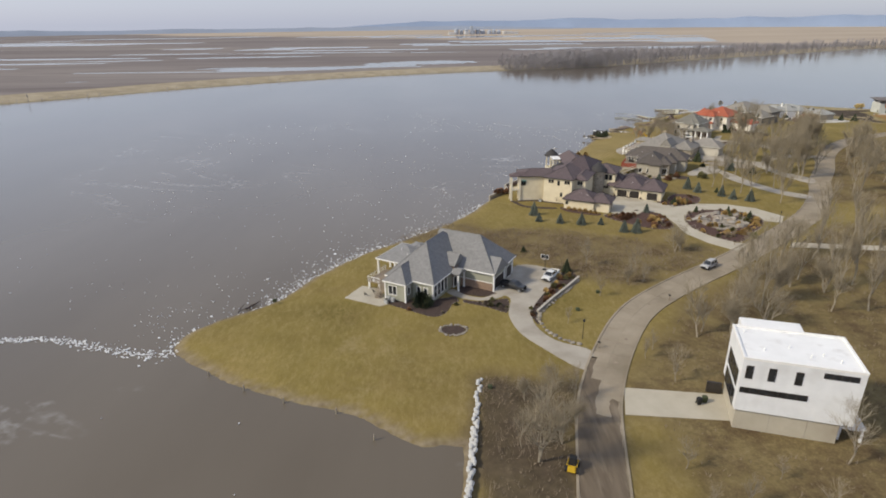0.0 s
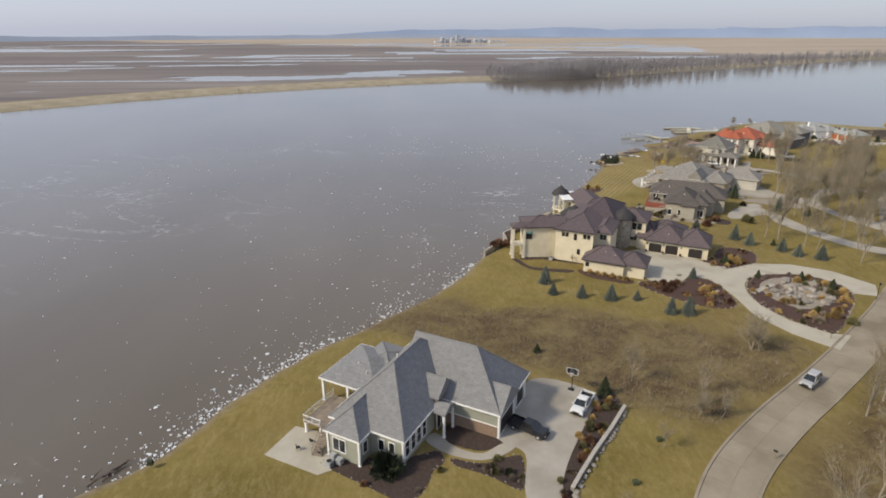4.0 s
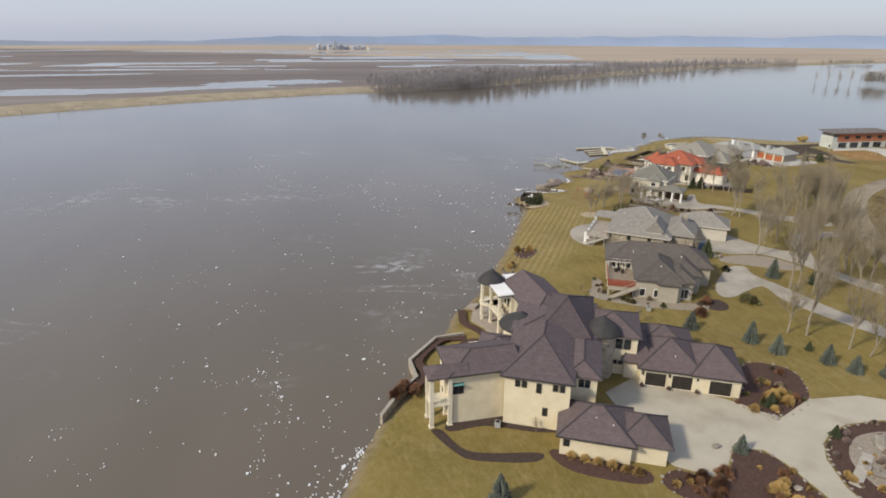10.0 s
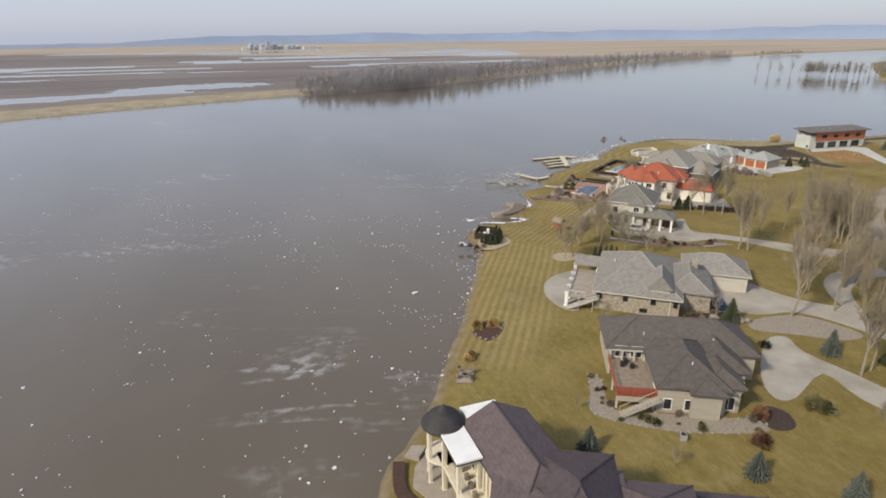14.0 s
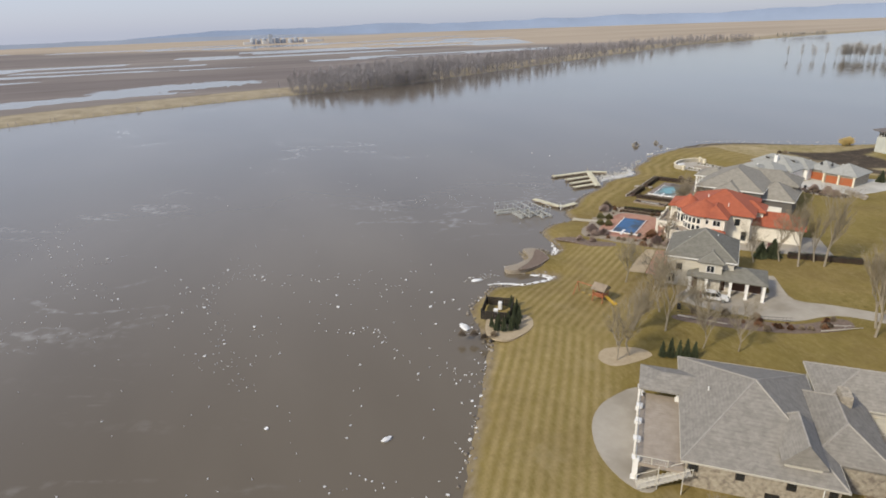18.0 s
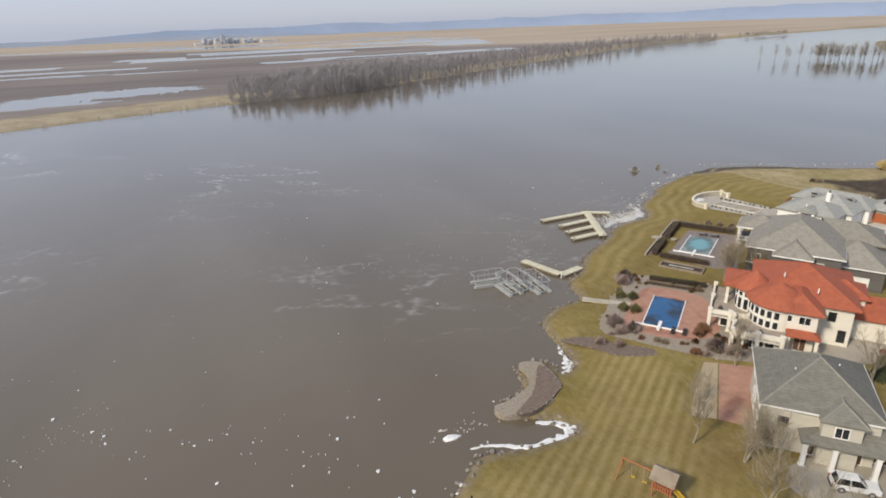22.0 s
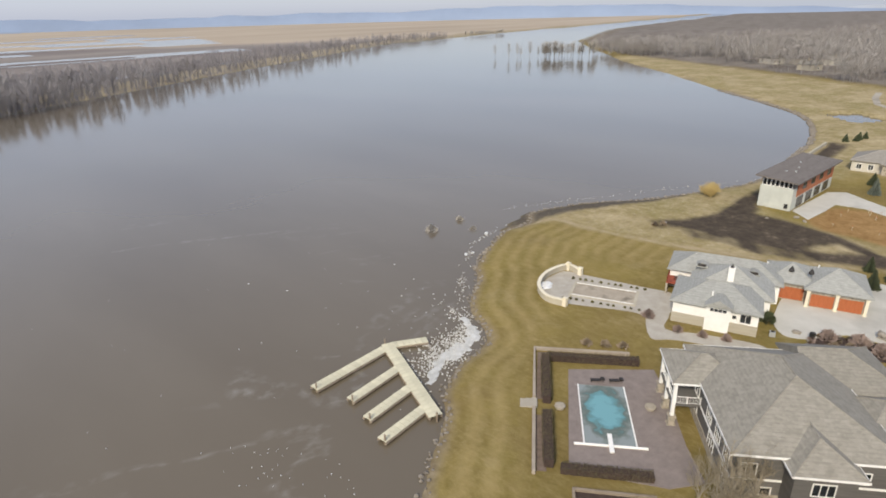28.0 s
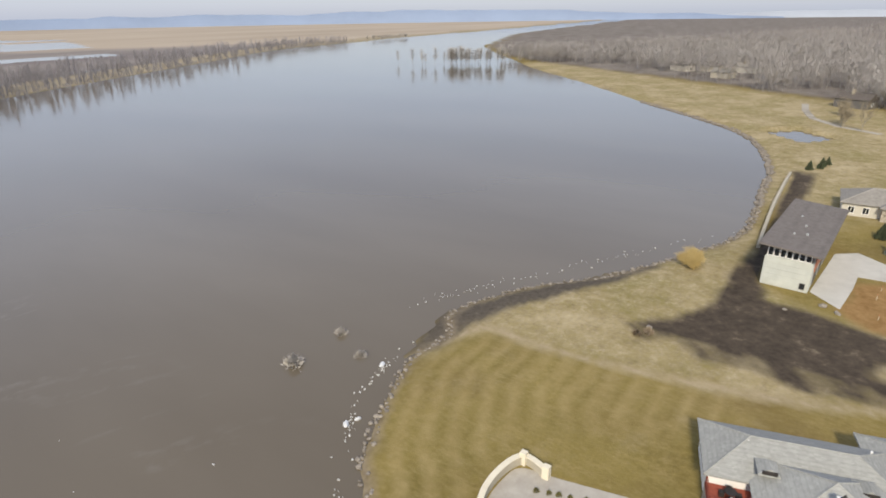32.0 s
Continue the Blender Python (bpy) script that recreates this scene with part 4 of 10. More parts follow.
# ---- paving ----
ROAD_LINE = smooth_line([(12, 10), (16.5, 38), (20.4, 57), (23.0, 69), (25.7, 77), (29.8, 86), (35.6, 96.3), (41.8, 104), (51.8, 112.6), (63.8, 121.5), (76, 131), (94.5, 146.5), (110, 161.5), (124, 180), (133, 195),
                         (146, 213), (161, 236), (179, 256), (200, 272), (232, 285), (270, 290), (340, 285)], 6)
road = tagged(part("road", band(ROAD_LINE, 3.2, 2.8, GROUND - 0.3, GROUND + 0.012), M["road"]), "worn tan concrete residential street, muddy at one end", "road", kind="structure")
for lo_side, hi_side in ((3.55, -3.2), (-2.8, 3.15)):
    tagged(part("kerb", band(ROAD_LINE, lo_side, hi_side, GROUND - 0.3, GROUND + 0.13), M["road"]), "low worn concrete kerb beside the street", "kerb", kind="structure")

H3_DRIVE = [(94.1, 211.7), (103.4, 219.8), (108.1, 219.9), (106.6, 214.9), (108.3, 206.4), (109.9, 194.8), (114.5, 184), (119.5, 178.5), (116.5, 175), (110.5, 181), (105.8, 191.8), (103.0, 201.9), (103.8, 209.1), (94.3, 205.6), (91.5, 206.7)]
H1_DRIVE = [(18.2, 124.7), (27.2, 120.4), (24.6, 114.6), (19.6, 105.6), (17.7, 100), (18.0, 94.8), (20.7, 90), (26.0, 86.4), (23.6, 80.6), (17.8, 87.6), (14.4, 93.4), (13.2, 100.2), (14.3, 107.5), (11.2, 111.6)]
slab("driveway", smooth_line(H1_DRIVE, 5, True), M["concrete"], "pale concrete driveway curving up from the street to the garage")
slab("walkway", smooth_line([(13.6, 109.4), (12, 107.6), (9, 106.4), (6, 106.9), (3.2, 108.4), (1.2, 110.6), (2.6, 112), (4.4, 109.8), (6.2, 108.4), (8.8, 107.7), (11.4, 109.4)], 4, True), M["concrete"], "curved concrete front walk", z1=0.058)
slab("patio", [(-20.1, 108.4), (-17.2, 114.2), (-13, 112.6), (-11.4, 107.4), (-10.8, 105.2), (-12.4, 104.4)], M["pale_concrete"], "pale concrete patio beside the sage house")
H2_DRIVE = [(50.5, 179.6), (58.3, 183), (67.6, 173.8), (72.0, 168.2), (79.6, 171.2), (88, 170.3), (95, 166), (99.5, 158), (96, 152.5), (91.8, 154), (92.4, 157.5), (90.2, 161.9), (86, 164.6), (80, 165), (76.3, 164), (73.5, 162.3),
            (71.2, 159.6), (69.4, 154.8), (69.2, 149), (71.2, 142.6), (75.6, 137.4), (79, 136.6), (73.4, 131.6), (68.6, 137.6), (65.6, 145), (66, 153), (65.5, 160.2), (64.6, 162.9), (61, 164.4), (55.9, 159.3), (51.2, 162.9), (50.2, 166)]
slab("driveway", H2_DRIVE, M["pale_concrete"], "broad pale concrete court and circular drive")
slab("driveway", [(26.6, 69), (28.4, 75.6), (43.4, 73.4), (41.2, 67.3)], M["pale_concrete"], "pale concrete drive to the white modern house")
slab("driveway", [(87.5, 134), (90, 137), (150, 128), (150, 124.5)], M["pale_concrete"], "pale concrete side drive off the street", z1=0.045)
slab("driveway", smooth_line(H3_DRIVE, 3, True), M["concrete"], "curving concrete drive beside the brown-roofed house")
slab("driveway", smooth_line([(104.5, 235.4), (112.6, 242.6), (119.6, 243.6), (121, 236.4), (123.6, 229.8), (128.2, 225.6), (130.4, 229.4), (136, 235.6), (144.6, 238.4), (156, 235.6), (158, 231.6), (146, 233.4), (137, 230.2), (131.4, 224.2), (127.4, 217.4), (128, 208.4), (133, 199), (128.5, 193), (124.4, 204.4), (122.8, 216.6), (118.4, 226), (110, 228.4)], 3, True), M["concrete"], "long looping concrete drive in front of the stone house", z1=0.046)
slab("driveway", smooth_line([(113.7, 279.8), (119, 283), (127, 279.5), (131.4, 275.8), (135.2, 281), (138.4, 281.6), (135.8, 277.2), (133.4, 271.8), (137.9, 267.6), (143.7, 261.2), (151, 253), (158, 246), (154.5, 241.5), (145, 250.6), (140, 259.4), (134.8, 264.6), (126, 265.8), (120, 270.6)], 3, True), M["concrete"], "wide concrete drive by the pillared porch")
slab("driveway", smooth_line([(203.5, 333.6), (210.6, 334), (216.2, 330.2), (222, 328.4), (226.5, 324.8), (226, 318.5), (216, 316), (204, 316.8), (202.3, 323), (197, 327.2), (195.9, 330.4), (199.3, 332.8)], 3, True), M["bright_concrete"], "broad pale concrete court by the rust garage doors")
slab("driveway", [(257.6, 341.6), (262.6, 346.4), (285.5, 343.6), (288.5, 339.6), (283, 333.5), (268, 314), (262, 305), (258.5, 306), (264.5, 316.5), (275, 333), (274.6, 339.4), (268, 340)], M["bright_concrete"], "pale concrete apron and drive beside the cedar house")
slab("garage_court", [(146, 309), (165, 294), (158, 284), (141, 297)], M["concrete"], "shaded concrete court behind the red-roofed villa", "driveway", z1=0.044)

slab("walkway", ribbon([(120.3, 330.2), (123.6, 327.2), (128.4, 323)], 0.7, 0.7)[0] + ribbon([(120.3, 330.2), (123.6, 327.2), (128.4, 323)], 0.7, 0.7)[1][::-1], M["pale_concrete"], "straight pale path from the shore to the pool")
slab("walkway", [(113.2, 294.8), (118.6, 299.6), (124.4, 303.8), (126.1, 302.75), (115.7, 292.75)], M["sand"], "tan sand path beside the brick pad", z1=0.04)
slab("patio", [(126.2, 302.6), (131.4, 298.6), (125.2, 293.2), (119.4, 288.8), (115.8, 292.6)], M["pinkpaver"], "pinkish brick patio pad behind the pillared house")
slab("patio", smooth_line([(90.2, 257.8), (84.4, 258), (79.8, 254.8), (77.2, 249.6), (77, 244.6), (78.6, 241.4), (81.5, 243.5)], 4, True), M["concrete"], "half-round concrete patio below the stone house")
slab("walkway", smooth_line(ribbon([(520, 368), (495, 366), (470, 361), (452, 350), (440, 335)], 1.6, 1.6)[0] + ribbon([(520, 368), (495, 366), (470, 361), (452, 350), (440, 335)], 1.6, 1.6)[1][::-1], 1, True), M["concrete"], "winding concrete path across the meadow")

# ---- planting beds ----
BEDS = [("dark_mulch", "dark mulch bed along the front walk", [(4.6, 106.9), (7, 106.1), (9.2, 105.9), (12.4, 107), (13.9, 106.6), (13.2, 101.6), (12.3, 101.2), (9, 103.6), (5, 105.6)]),
        ("dark_mulch", "dark mulch foundation bed with a clipped evergreen", [(-12.5, 106.6), (-9.6, 107.4), (-5, 107.4), (0, 107.6), (2.8, 108.4), (3.6, 106.2), (2.2, 104.8), (1.4, 102.4), (0.2, 100.4), (-2, 99.8), (-6.4, 102.5)]),
        ("dark_mulch", "dark mulch bed between the walk and the garage", [(3.8, 111.2), (5.2, 109.4), (8.6, 108.2), (10.8, 109.2), (11.2, 110.4), (4.7, 113.8)]),
        ("dark_mulch", "dark mulch bed along the driveway with boulders and shrubs", [(21.9, 110.8), (25.2, 116.6), (29, 121.8), (30.3, 116.2), (24, 108), (20.3, 103.2), (18.8, 100), (18.4, 96), (17.5, 100.2), (18.2, 104.2)]),
        ("mulch", "red-brown mulch bed at the garage corner", [(68.2, 172.8), (72.6, 168.6), (79.8, 171.2), (83.4, 178.6), (77.6, 182.2), (72, 176)]),
        ("mulch", "red-brown mulch bed inside the drive's entrance", [(48.2, 159.5), (51, 162.2), (55.8, 159), (60.8, 163.8), (64.2, 162.4), (65.2, 159.6), (65.2, 152), (62.2, 148.2), (55.7, 150.6)]),
        ("mulch", "red-brown mulch island in the circular drive", [(76.5, 163.6), (80, 164.6), (86, 164.2), (90.3, 161.4), (92, 157.2), (90.6, 152.2), (86, 146.6), (79.4, 139.6), (75.8, 138), (71.8, 143), (69.6, 149), (69.8, 154.6), (71.6, 159.4), (73.8, 162)]),
        ("dark_mulch", "narrow dark mulch bed bent round the lawn", [(22.6, 176.6), (23.2, 174.6), (24.8, 171.4), (26.2, 169.8), (29.4, 168.6), (33.4, 167.6), (35.4, 167.8), (35.4, 169), (30.2, 170.1), (26.8, 171.2), (25.2, 173.2), (24, 176.4)]),
        ("dark_mulch", "dark mulch strip along the stucco wall", [(25.3, 177.6), (31.6, 178.3), (40.2, 174.2), (40.8, 172.2), (36.3, 173.2), (30.3, 175.9), (25.1, 175.8)]),
        ("mulch", "mulch strip with dry grasses under the garage wall", [(37.4, 169.3), (47, 163.4), (46, 160.8), (38.2, 164.9)]),
        ("mulch", "red-brown mulch bed on the shore lawn", [(57.6, 240.6), (61.6, 243.4), (63.4, 240.4), (61.4, 237.6), (58.6, 236.6)]),
        ("dark_mulch", "round dark mulch bed by the corner of the house", [(85.4, 204), (88.6, 205.6), (90.2, 203.4), (88.6, 200.6), (85.6, 201)]),
        ("gravel", "pale gravel and rock border along the taupe house", [(64.8, 213.4), (67.4, 217.4), (69.4, 221), (70.4, 219), (67.8, 212.4), (73, 209.4), (82, 205), (85, 204), (83.8, 201.2), (73, 205.2), (66, 210.4)]),
        ("sand", "pale sandy bed round two bare trees", [(88.8, 267.6), (91.4, 269.8), (96.2, 268.2), (97.2, 265.4), (93, 264.6), (89.6, 265)]),
        ("old_mulch", "faded mulch crescent on the small rock spit", [(100.9, 313.7), (101.6, 311.7), (101.2, 307.9), (99.6, 306.4), (97.0, 304.9), (94.4, 304.2), (92.1, 304.7), (95.2, 306.8), (97.7, 309.2)]),
        ("gravel", "grey gravel bed wrapping round the blue pool", [(132.6, 336.4), (130, 330.6), (125.6, 328.4), (121.6, 324.4), (118, 321.4), (116.2, 317.6), (119, 313.4), (127, 303.6), (133.5, 300.5), (136, 304.6), (140, 316), (147, 322.4), (139, 332.4)]),
        ("old_mulch", "faded mulch berm on the shore lawn", [(108.5, 318.7), (113.2, 317.5), (116.0, 313.7), (120.0, 310.2), (118.7, 308.6), (113.9, 310.9), (111.9, 314.1)]),
        ("pale_pave", "pale paved walk bending along the white house", [(189, 349.6), (190.9, 346.6), (185.6, 345), (187.8, 340), (190.4, 332.2), (188, 331.4), (183.6, 342), (181.6, 345.6)]),
        ("dark_mulch", "dark shrub bed by the pale drive", [(199.7, 326.6), (201.4, 322.4), (202.6, 316.2), (197.4, 316.6), (194.6, 325.8), (197, 327)]),
        ("gravel", "stony bed between drive and lawn", [(108.5, 226.8), (117.6, 225), (121.4, 216.4), (117, 215.4), (111, 219.5), (105, 224)]),
        ("dark_mulch", "brown shrub bed along the stone house", [(95, 231.6), (99, 232.6), (104.4, 230.6), (101, 227.6), (96, 228.4)]),
        ("old_mulch", "brown bank with roots and stones below the drive", [(110, 275), (119, 269.6), (126, 264.8), (134.6, 263.4), (133, 260.2), (123, 262.6), (114, 268.6), (108.5, 273.6)])]
for k, (m, lab, pts) in enumerate(BEDS):
    slab("planting_bed", smooth_line(pts, 4, True), M[m], lab, z1=0.02 + 0.004 * (k % 4))
slab("stone_patio", [(38.0, 210.4), (41, 213.2), (44.6, 211.4), (46, 203.2), (42.4, 197), (38.6, 195), (37, 193.6), (31, 192), (30.3, 193.6), (34.1, 198.3), (37.1, 198.3), (39.2, 197.4), (38.4, 204), (36.9, 207.4)], M["patio"], "tan flagstone terrace under the turret balcony", "patio")
slab("stone_patio", [(49.2, 226.2), (50.8, 229), (53, 228.2), (51.6, 225.4)], M["patio"], "small stone fire-pit patio at the shore", "patio")


def rock_mesh(seed, sx, sy, sz):
    rnd = random.Random(seed)
    bm = bmesh.new()
    bmesh.ops.create_icosphere(bm, subdivisions=1, radius=1.0)
    for v in bm.verts:
        k = 0.72 + 0.5 * rnd.random()
        v.co = Vector((v.co.x * sx * k, v.co.y * sy * k, v.co.z * sz * k))
    me = bpy.data.meshes.new("rock")
    bm.to_mesh(me)
    bm.free()
    return me


ROCKS = [rock_mesh(i, 0.5, 0.4, 0.3) for i in range(6)]
for me in ROCKS:
    me.materials.append(M["rock"])
RIP = [rock_mesh(20 + i, 0.42, 0.36, 0.26) for i in range(6)]
for me in RIP:
    me.materials.append(M["rip"])
rnd = random.Random(5)


def rock(x, y, size=1.0, parent=None, z=None, name="boulder", meshes=ROCKS):
    ob = new(name, meshes[rnd.randrange(len(meshes))])
    ob.matrix_basis = pose(x, y, GROUND + 0.1 * size if z is None else z, rnd.uniform(-15, 15), rnd.uniform(-15, 15), rnd.uniform(0, 360)) @ Matrix.Diagonal((size, size, size * rnd.uniform(0.7, 1.1), 1))
    ob.parent = parent
    return ob


def edging(label, pts, step, size, closed=True, jitter=0.15):
    """A row of separate stones along a bed's edge."""
    group = thing("stone_edging", label, "stones", 0, 0, 0)
    line = smooth_line(pts, 8, closed)
    acc, last = 0.0, line[0]
    for p in line + ([line[0]] if closed else []):
        d = math.dist(p, last)
        acc += d
        last = p
        if acc >= step:
            acc = 0
            rock(p[0] + rnd.uniform(-jitter, jitter), p[1] + rnd.uniform(-jitter, jitter), size * rnd.uniform(0.7, 1.25), group, name="stone")
    return group


edging("ring of pale stones round a small lawn bed", [(-0.4, 94.5), (0.9, 96.1), (3.4, 96.1), (4.8, 94.4), (3.3, 92.6), (1.0, 92.6)], 0.5, 0.7)
slab("planting_bed", [(2.2 + 2.3 * math.cos(a * 0.4), 94.4 + 1.6 * math.sin(a * 0.4)) for a in range(16)], M["dark_mulch"], "round dark mulch bed on the lawn", z1=0.03)
for k, lab in ((0, "pale stone edging along the front walk bed"), (1, "pale stone edging round the foundation bed")):
    edging(lab, BEDS[k][2], 0.75, 0.3, True, 0.25)
edging("pale boulders along the garage corner bed", BEDS[4][2], 1.1, 0.5)
edging("pale boulders round the entrance bed", BEDS[5][2], 1.1, 0.5)
edging("pale boulders round the drive island", BEDS[6][2], 0.9, 0.6)
edging("small stones round the mulch crescent", BEDS[14][2], 0.8, 0.35)
edging("small stones round the mulch berm", BEDS[16][2], 1.0, 0.3)
slab("gravel_spit", smooth_line([(98.7, 316.0), (101.5, 315.2), (102.2, 312.8), (101.7, 308.1), (99.8, 306.4), (97.6, 305.0), (94.4, 304.6), (91.6, 305), (90.2, 306), (90.4, 307.8), (93.1, 308.2), (97.3, 310.2), (98.4, 312.9)], 3, True), M["gravel"], "pale gravel on the small rock spit", "gravel", z0=-1.2, z1=-0.3)
edging("stones round the shore lawn bed", BEDS[10][2], 1.2, 0.6)
edging("stones round the pool garden", BEDS[15][2], 1.6, 0.55)
edging("stones along the gravel border", BEDS[12][2], 1.1, 0.6)
edging("stones by the pale drive", BEDS[18][2], 1.4, 0.9)
for x, y in ((81, 160.5), (82.4, 158.5), (79.5, 157.4), (84, 156), (77.6, 154.6), (86, 158.4), (79, 150), (81.5, 152.5), (76, 147.5), (83, 149.6), (77, 144)):
    tagged(rock(x, y, rnd.uniform(1.6, 2.8)), "large pale boulder in the drive island", "boulder", "drive island boulders")
# rock garden in the middle of the drive island
slab("planting_bed", smooth_line([(75.6, 160.4), (80, 162.6), (86, 161.6), (88, 156.6), (83.4, 149.8), (77.2, 147.2), (73.6, 151.4), (73.4, 156.8)], 4, True), M["gravel"], "pale gravel and rubble in the drive island", z1=0.06)
for k in range(78):
    a, q = rnd.uniform(0, 6.283), rnd.random() ** 0.5
    tagged(rock(80.4 + 6.6 * q * math.cos(a), 155 + 6.4 * q * math.sin(a), rnd.uniform(0.5, 1.5) * (1.5 if k % 9 == 0 else 1)), "pale rock heaped in the drive island", "rock", "rock garden rocks")
st = thing("stone_path", "row of flat pale stone slabs through the rock garden", "path", 76.6, 158.6, GROUND + 0.06, -58)
for k in range(7):
    part("slab", boxm(-0.65, -0.2 - 1.15 * k, 0, 0.65, 0.85 - 1.15 * k, 0.16 + 0.03 * (k % 2), 0.04), M["pale_pave"], st)
for x, y, s in ((233.5, 366.5, 1.4), (257.4, 344, 1.6), (255.6, 341.8, 1.3), (58.8, 164.8, 1.5), (71.2, 168.3, 1.4), (63.4, 156, 1.2), (198, 329, 1.6), (252.4, 349.3, 0.9), (101.6, 229.6, 2.2), (105.4, 227.2, 2.4), (106.6, 226.6, 1.8)):
    tagged(rock(x, y, s), "single pale boulder on bare ground", "boulder", "loose boulders")

# ---- retaining walls ----
rw = tagged(part("retaining_wall", band([(16.2, 181), (19.6, 186.2), (23.0, 189.8), (22.8, 195), (28.8, 201.7), (34, 202)], 0.2, 0.2, -0.6, GROUND + 0.35), M["stone"]),
            "low pale stone seawall zigzagging along the river", "seawall", kind="structure")
part("coping", band([(16.2, 181), (19.6, 186.2), (23.0, 189.8), (22.8, 195), (28.8, 201.7), (34, 202)], 0.26, 0.26, GROUND + 0.355, GROUND + 0.47), M["concrete"], rw)
for lab, line, m in (("red-brown mulch strip behind the zigzag seawall", [(34, 200.7), (29.6, 201.2), (24.3, 195.2), (24.6, 190.4), (21.0, 186.6)], "mulch"), ("red-brown mulch strip along the terrace wall", [(36.4, 199.2), (33.6, 199.2), (29.4, 194.0), (28.6, 190.6)], "mulch"),
                     ("red-brown mulch strip curling round the terrace", [(36.4, 212.0), (35.6, 209.0), (35.5, 206.4), (37.2, 203.2), (38.1, 199.4)], "mulch")):
    tagged(part("planting_bed", band(smooth_line(line, 3), 0.75, 0.75, GROUND - 0.2, GROUND + 0.05), M[m]), lab, "planting bed", kind="structure")
tw = tagged(part("terrace_wall", band([(39.0, 197.6), (37, 198.2), (34, 198.2), (30.1, 193.2), (29.6, 190.8)], 0.18, 0.18, GROUND - 0.2, GROUND + 0.42), M["stone"]), "low stone wall edging the river terrace", "wall", kind="structure")
part("coping", band([(39.0, 197.6), (37, 198.2), (34, 198.2), (30.1, 193.2), (29.6, 190.8)], 0.22, 0.22, GROUND + 0.425, GROUND + 0.52), M["cream_trim"], tw)
ts = thing("terrace_steps", "stone steps from the terrace towards the shore", "steps", 39.6, 212.2, GROUND, 48)
for i in range(6):
    part("step", boxm(-1.1, 0.35 * i, -0.3, 1.1, 0.35 * i + 0.33, 0.55 - 0.1 * i), M["patio"], ts)
for x, y, turn in ((33.8, 195.6, 20), (35.2, 194.8, 60)):
    tb = thing("terrace_bench", "dark slatted bench on the river terrace", "bench", x, y, GROUND + 0.05, turn, "terrace benches")
    for k in range(4):
        part("slat", boxm(-0.7, -0.24 + 0.13 * k, 0.42, 0.7, -0.14 + 0.13 * k, 0.46), M["oldwood"], tb)
    for sx in (-0.55, 0.55):
        part("leg", boxm(sx - 0.05, -0.22, 0, sx + 0.05, 0.25, 0.415), M["black"], tb)
gw = tagged(part("garden_wall", band([(30.6, 116.6), (27, 111.6), (23.4, 107), (20.4, 102.8), (18.9, 100.6)], 0.2, 0.2, GROUND - 0.3, GROUND + 0.6), M["concrete"]), "pale block garden wall along the planted bank", "wall", kind="structure")
part("coping", band([(30.6, 116.6), (27, 111.6), (23.4, 107), (20.4, 102.8), (18.9, 100.6)], 0.25, 0.25, GROUND + 0.605, GROUND + 0.68), M["pale_pave"], gw)
edging("row of pale boulders along the planted bank", [(30.8, 116.2), (27.3, 111.2), (23.8, 106.6), (20.8, 102.4), (19.2, 99.8), (18.9, 96), (20.6, 91.6), (24.6, 88.4)], 0.7, 0.95, False, 0.12)
slab("bank_wall", ribbon(smooth_line([(281, 357.4), (310, 358.4), (336, 358.6), (352, 358.4)], 4), 0.35, 0.35)[0] + ribbon(smooth_line([(281, 357.4), (310, 358.4), (336, 358.6), (352, 358.4)], 4), 0.35, 0.35)[1][::-1], M["pale_concrete"], "long pale flood wall on the bank", "wall", z1=0.9)

# sandbag levee of white sacks
sacks = thing("sandbag_wall", "wall of dirty white sandbags between flood water and soil", "sandbags", 0, 0, 0)
sack_me = []
for i in range(4):
    bm = bmesh.new()
    bmesh.ops.create_icosphere(bm, subdivisions=2, radius=1.0)
    for v in bm.verts:
        f = 1 + 0.18 * noise.noise(v.co * 1.7 + Vector((i * 9, 0, 0)))
        v.co = Vector((math.copysign(abs(v.co.x) ** 0.7, v.co.x) * 0.5 * f, math.copysign(abs(v.co.y) ** 0.7, v.co.y) * 0.3 * f, v.co.z * 0.27 * f))
    me = bpy.data.meshes.new("sandbag")
    bm.to_mesh(me)
    bm.free()
    me.materials.append(M["slushy"])
    sack_me.append(me)
for k in range(96):
    u = (k % 48) / 48
    row = k // 48
    ob = new("sandbag", sack_me[k % 4])
    ob.parent = sacks
    ob.matrix_basis = pose(2.6 + 3.4 * u + rnd.uniform(-0.35, 0.35), 50 + 29 * u + rnd.uniform(-0.2, 0.2), 0.75 + 0.42 * row + rnd.uniform(-0.05, 0.05), rnd.uniform(-8, 8), rnd.uniform(-8, 8), 84 + rnd.uniform(-25, 25))

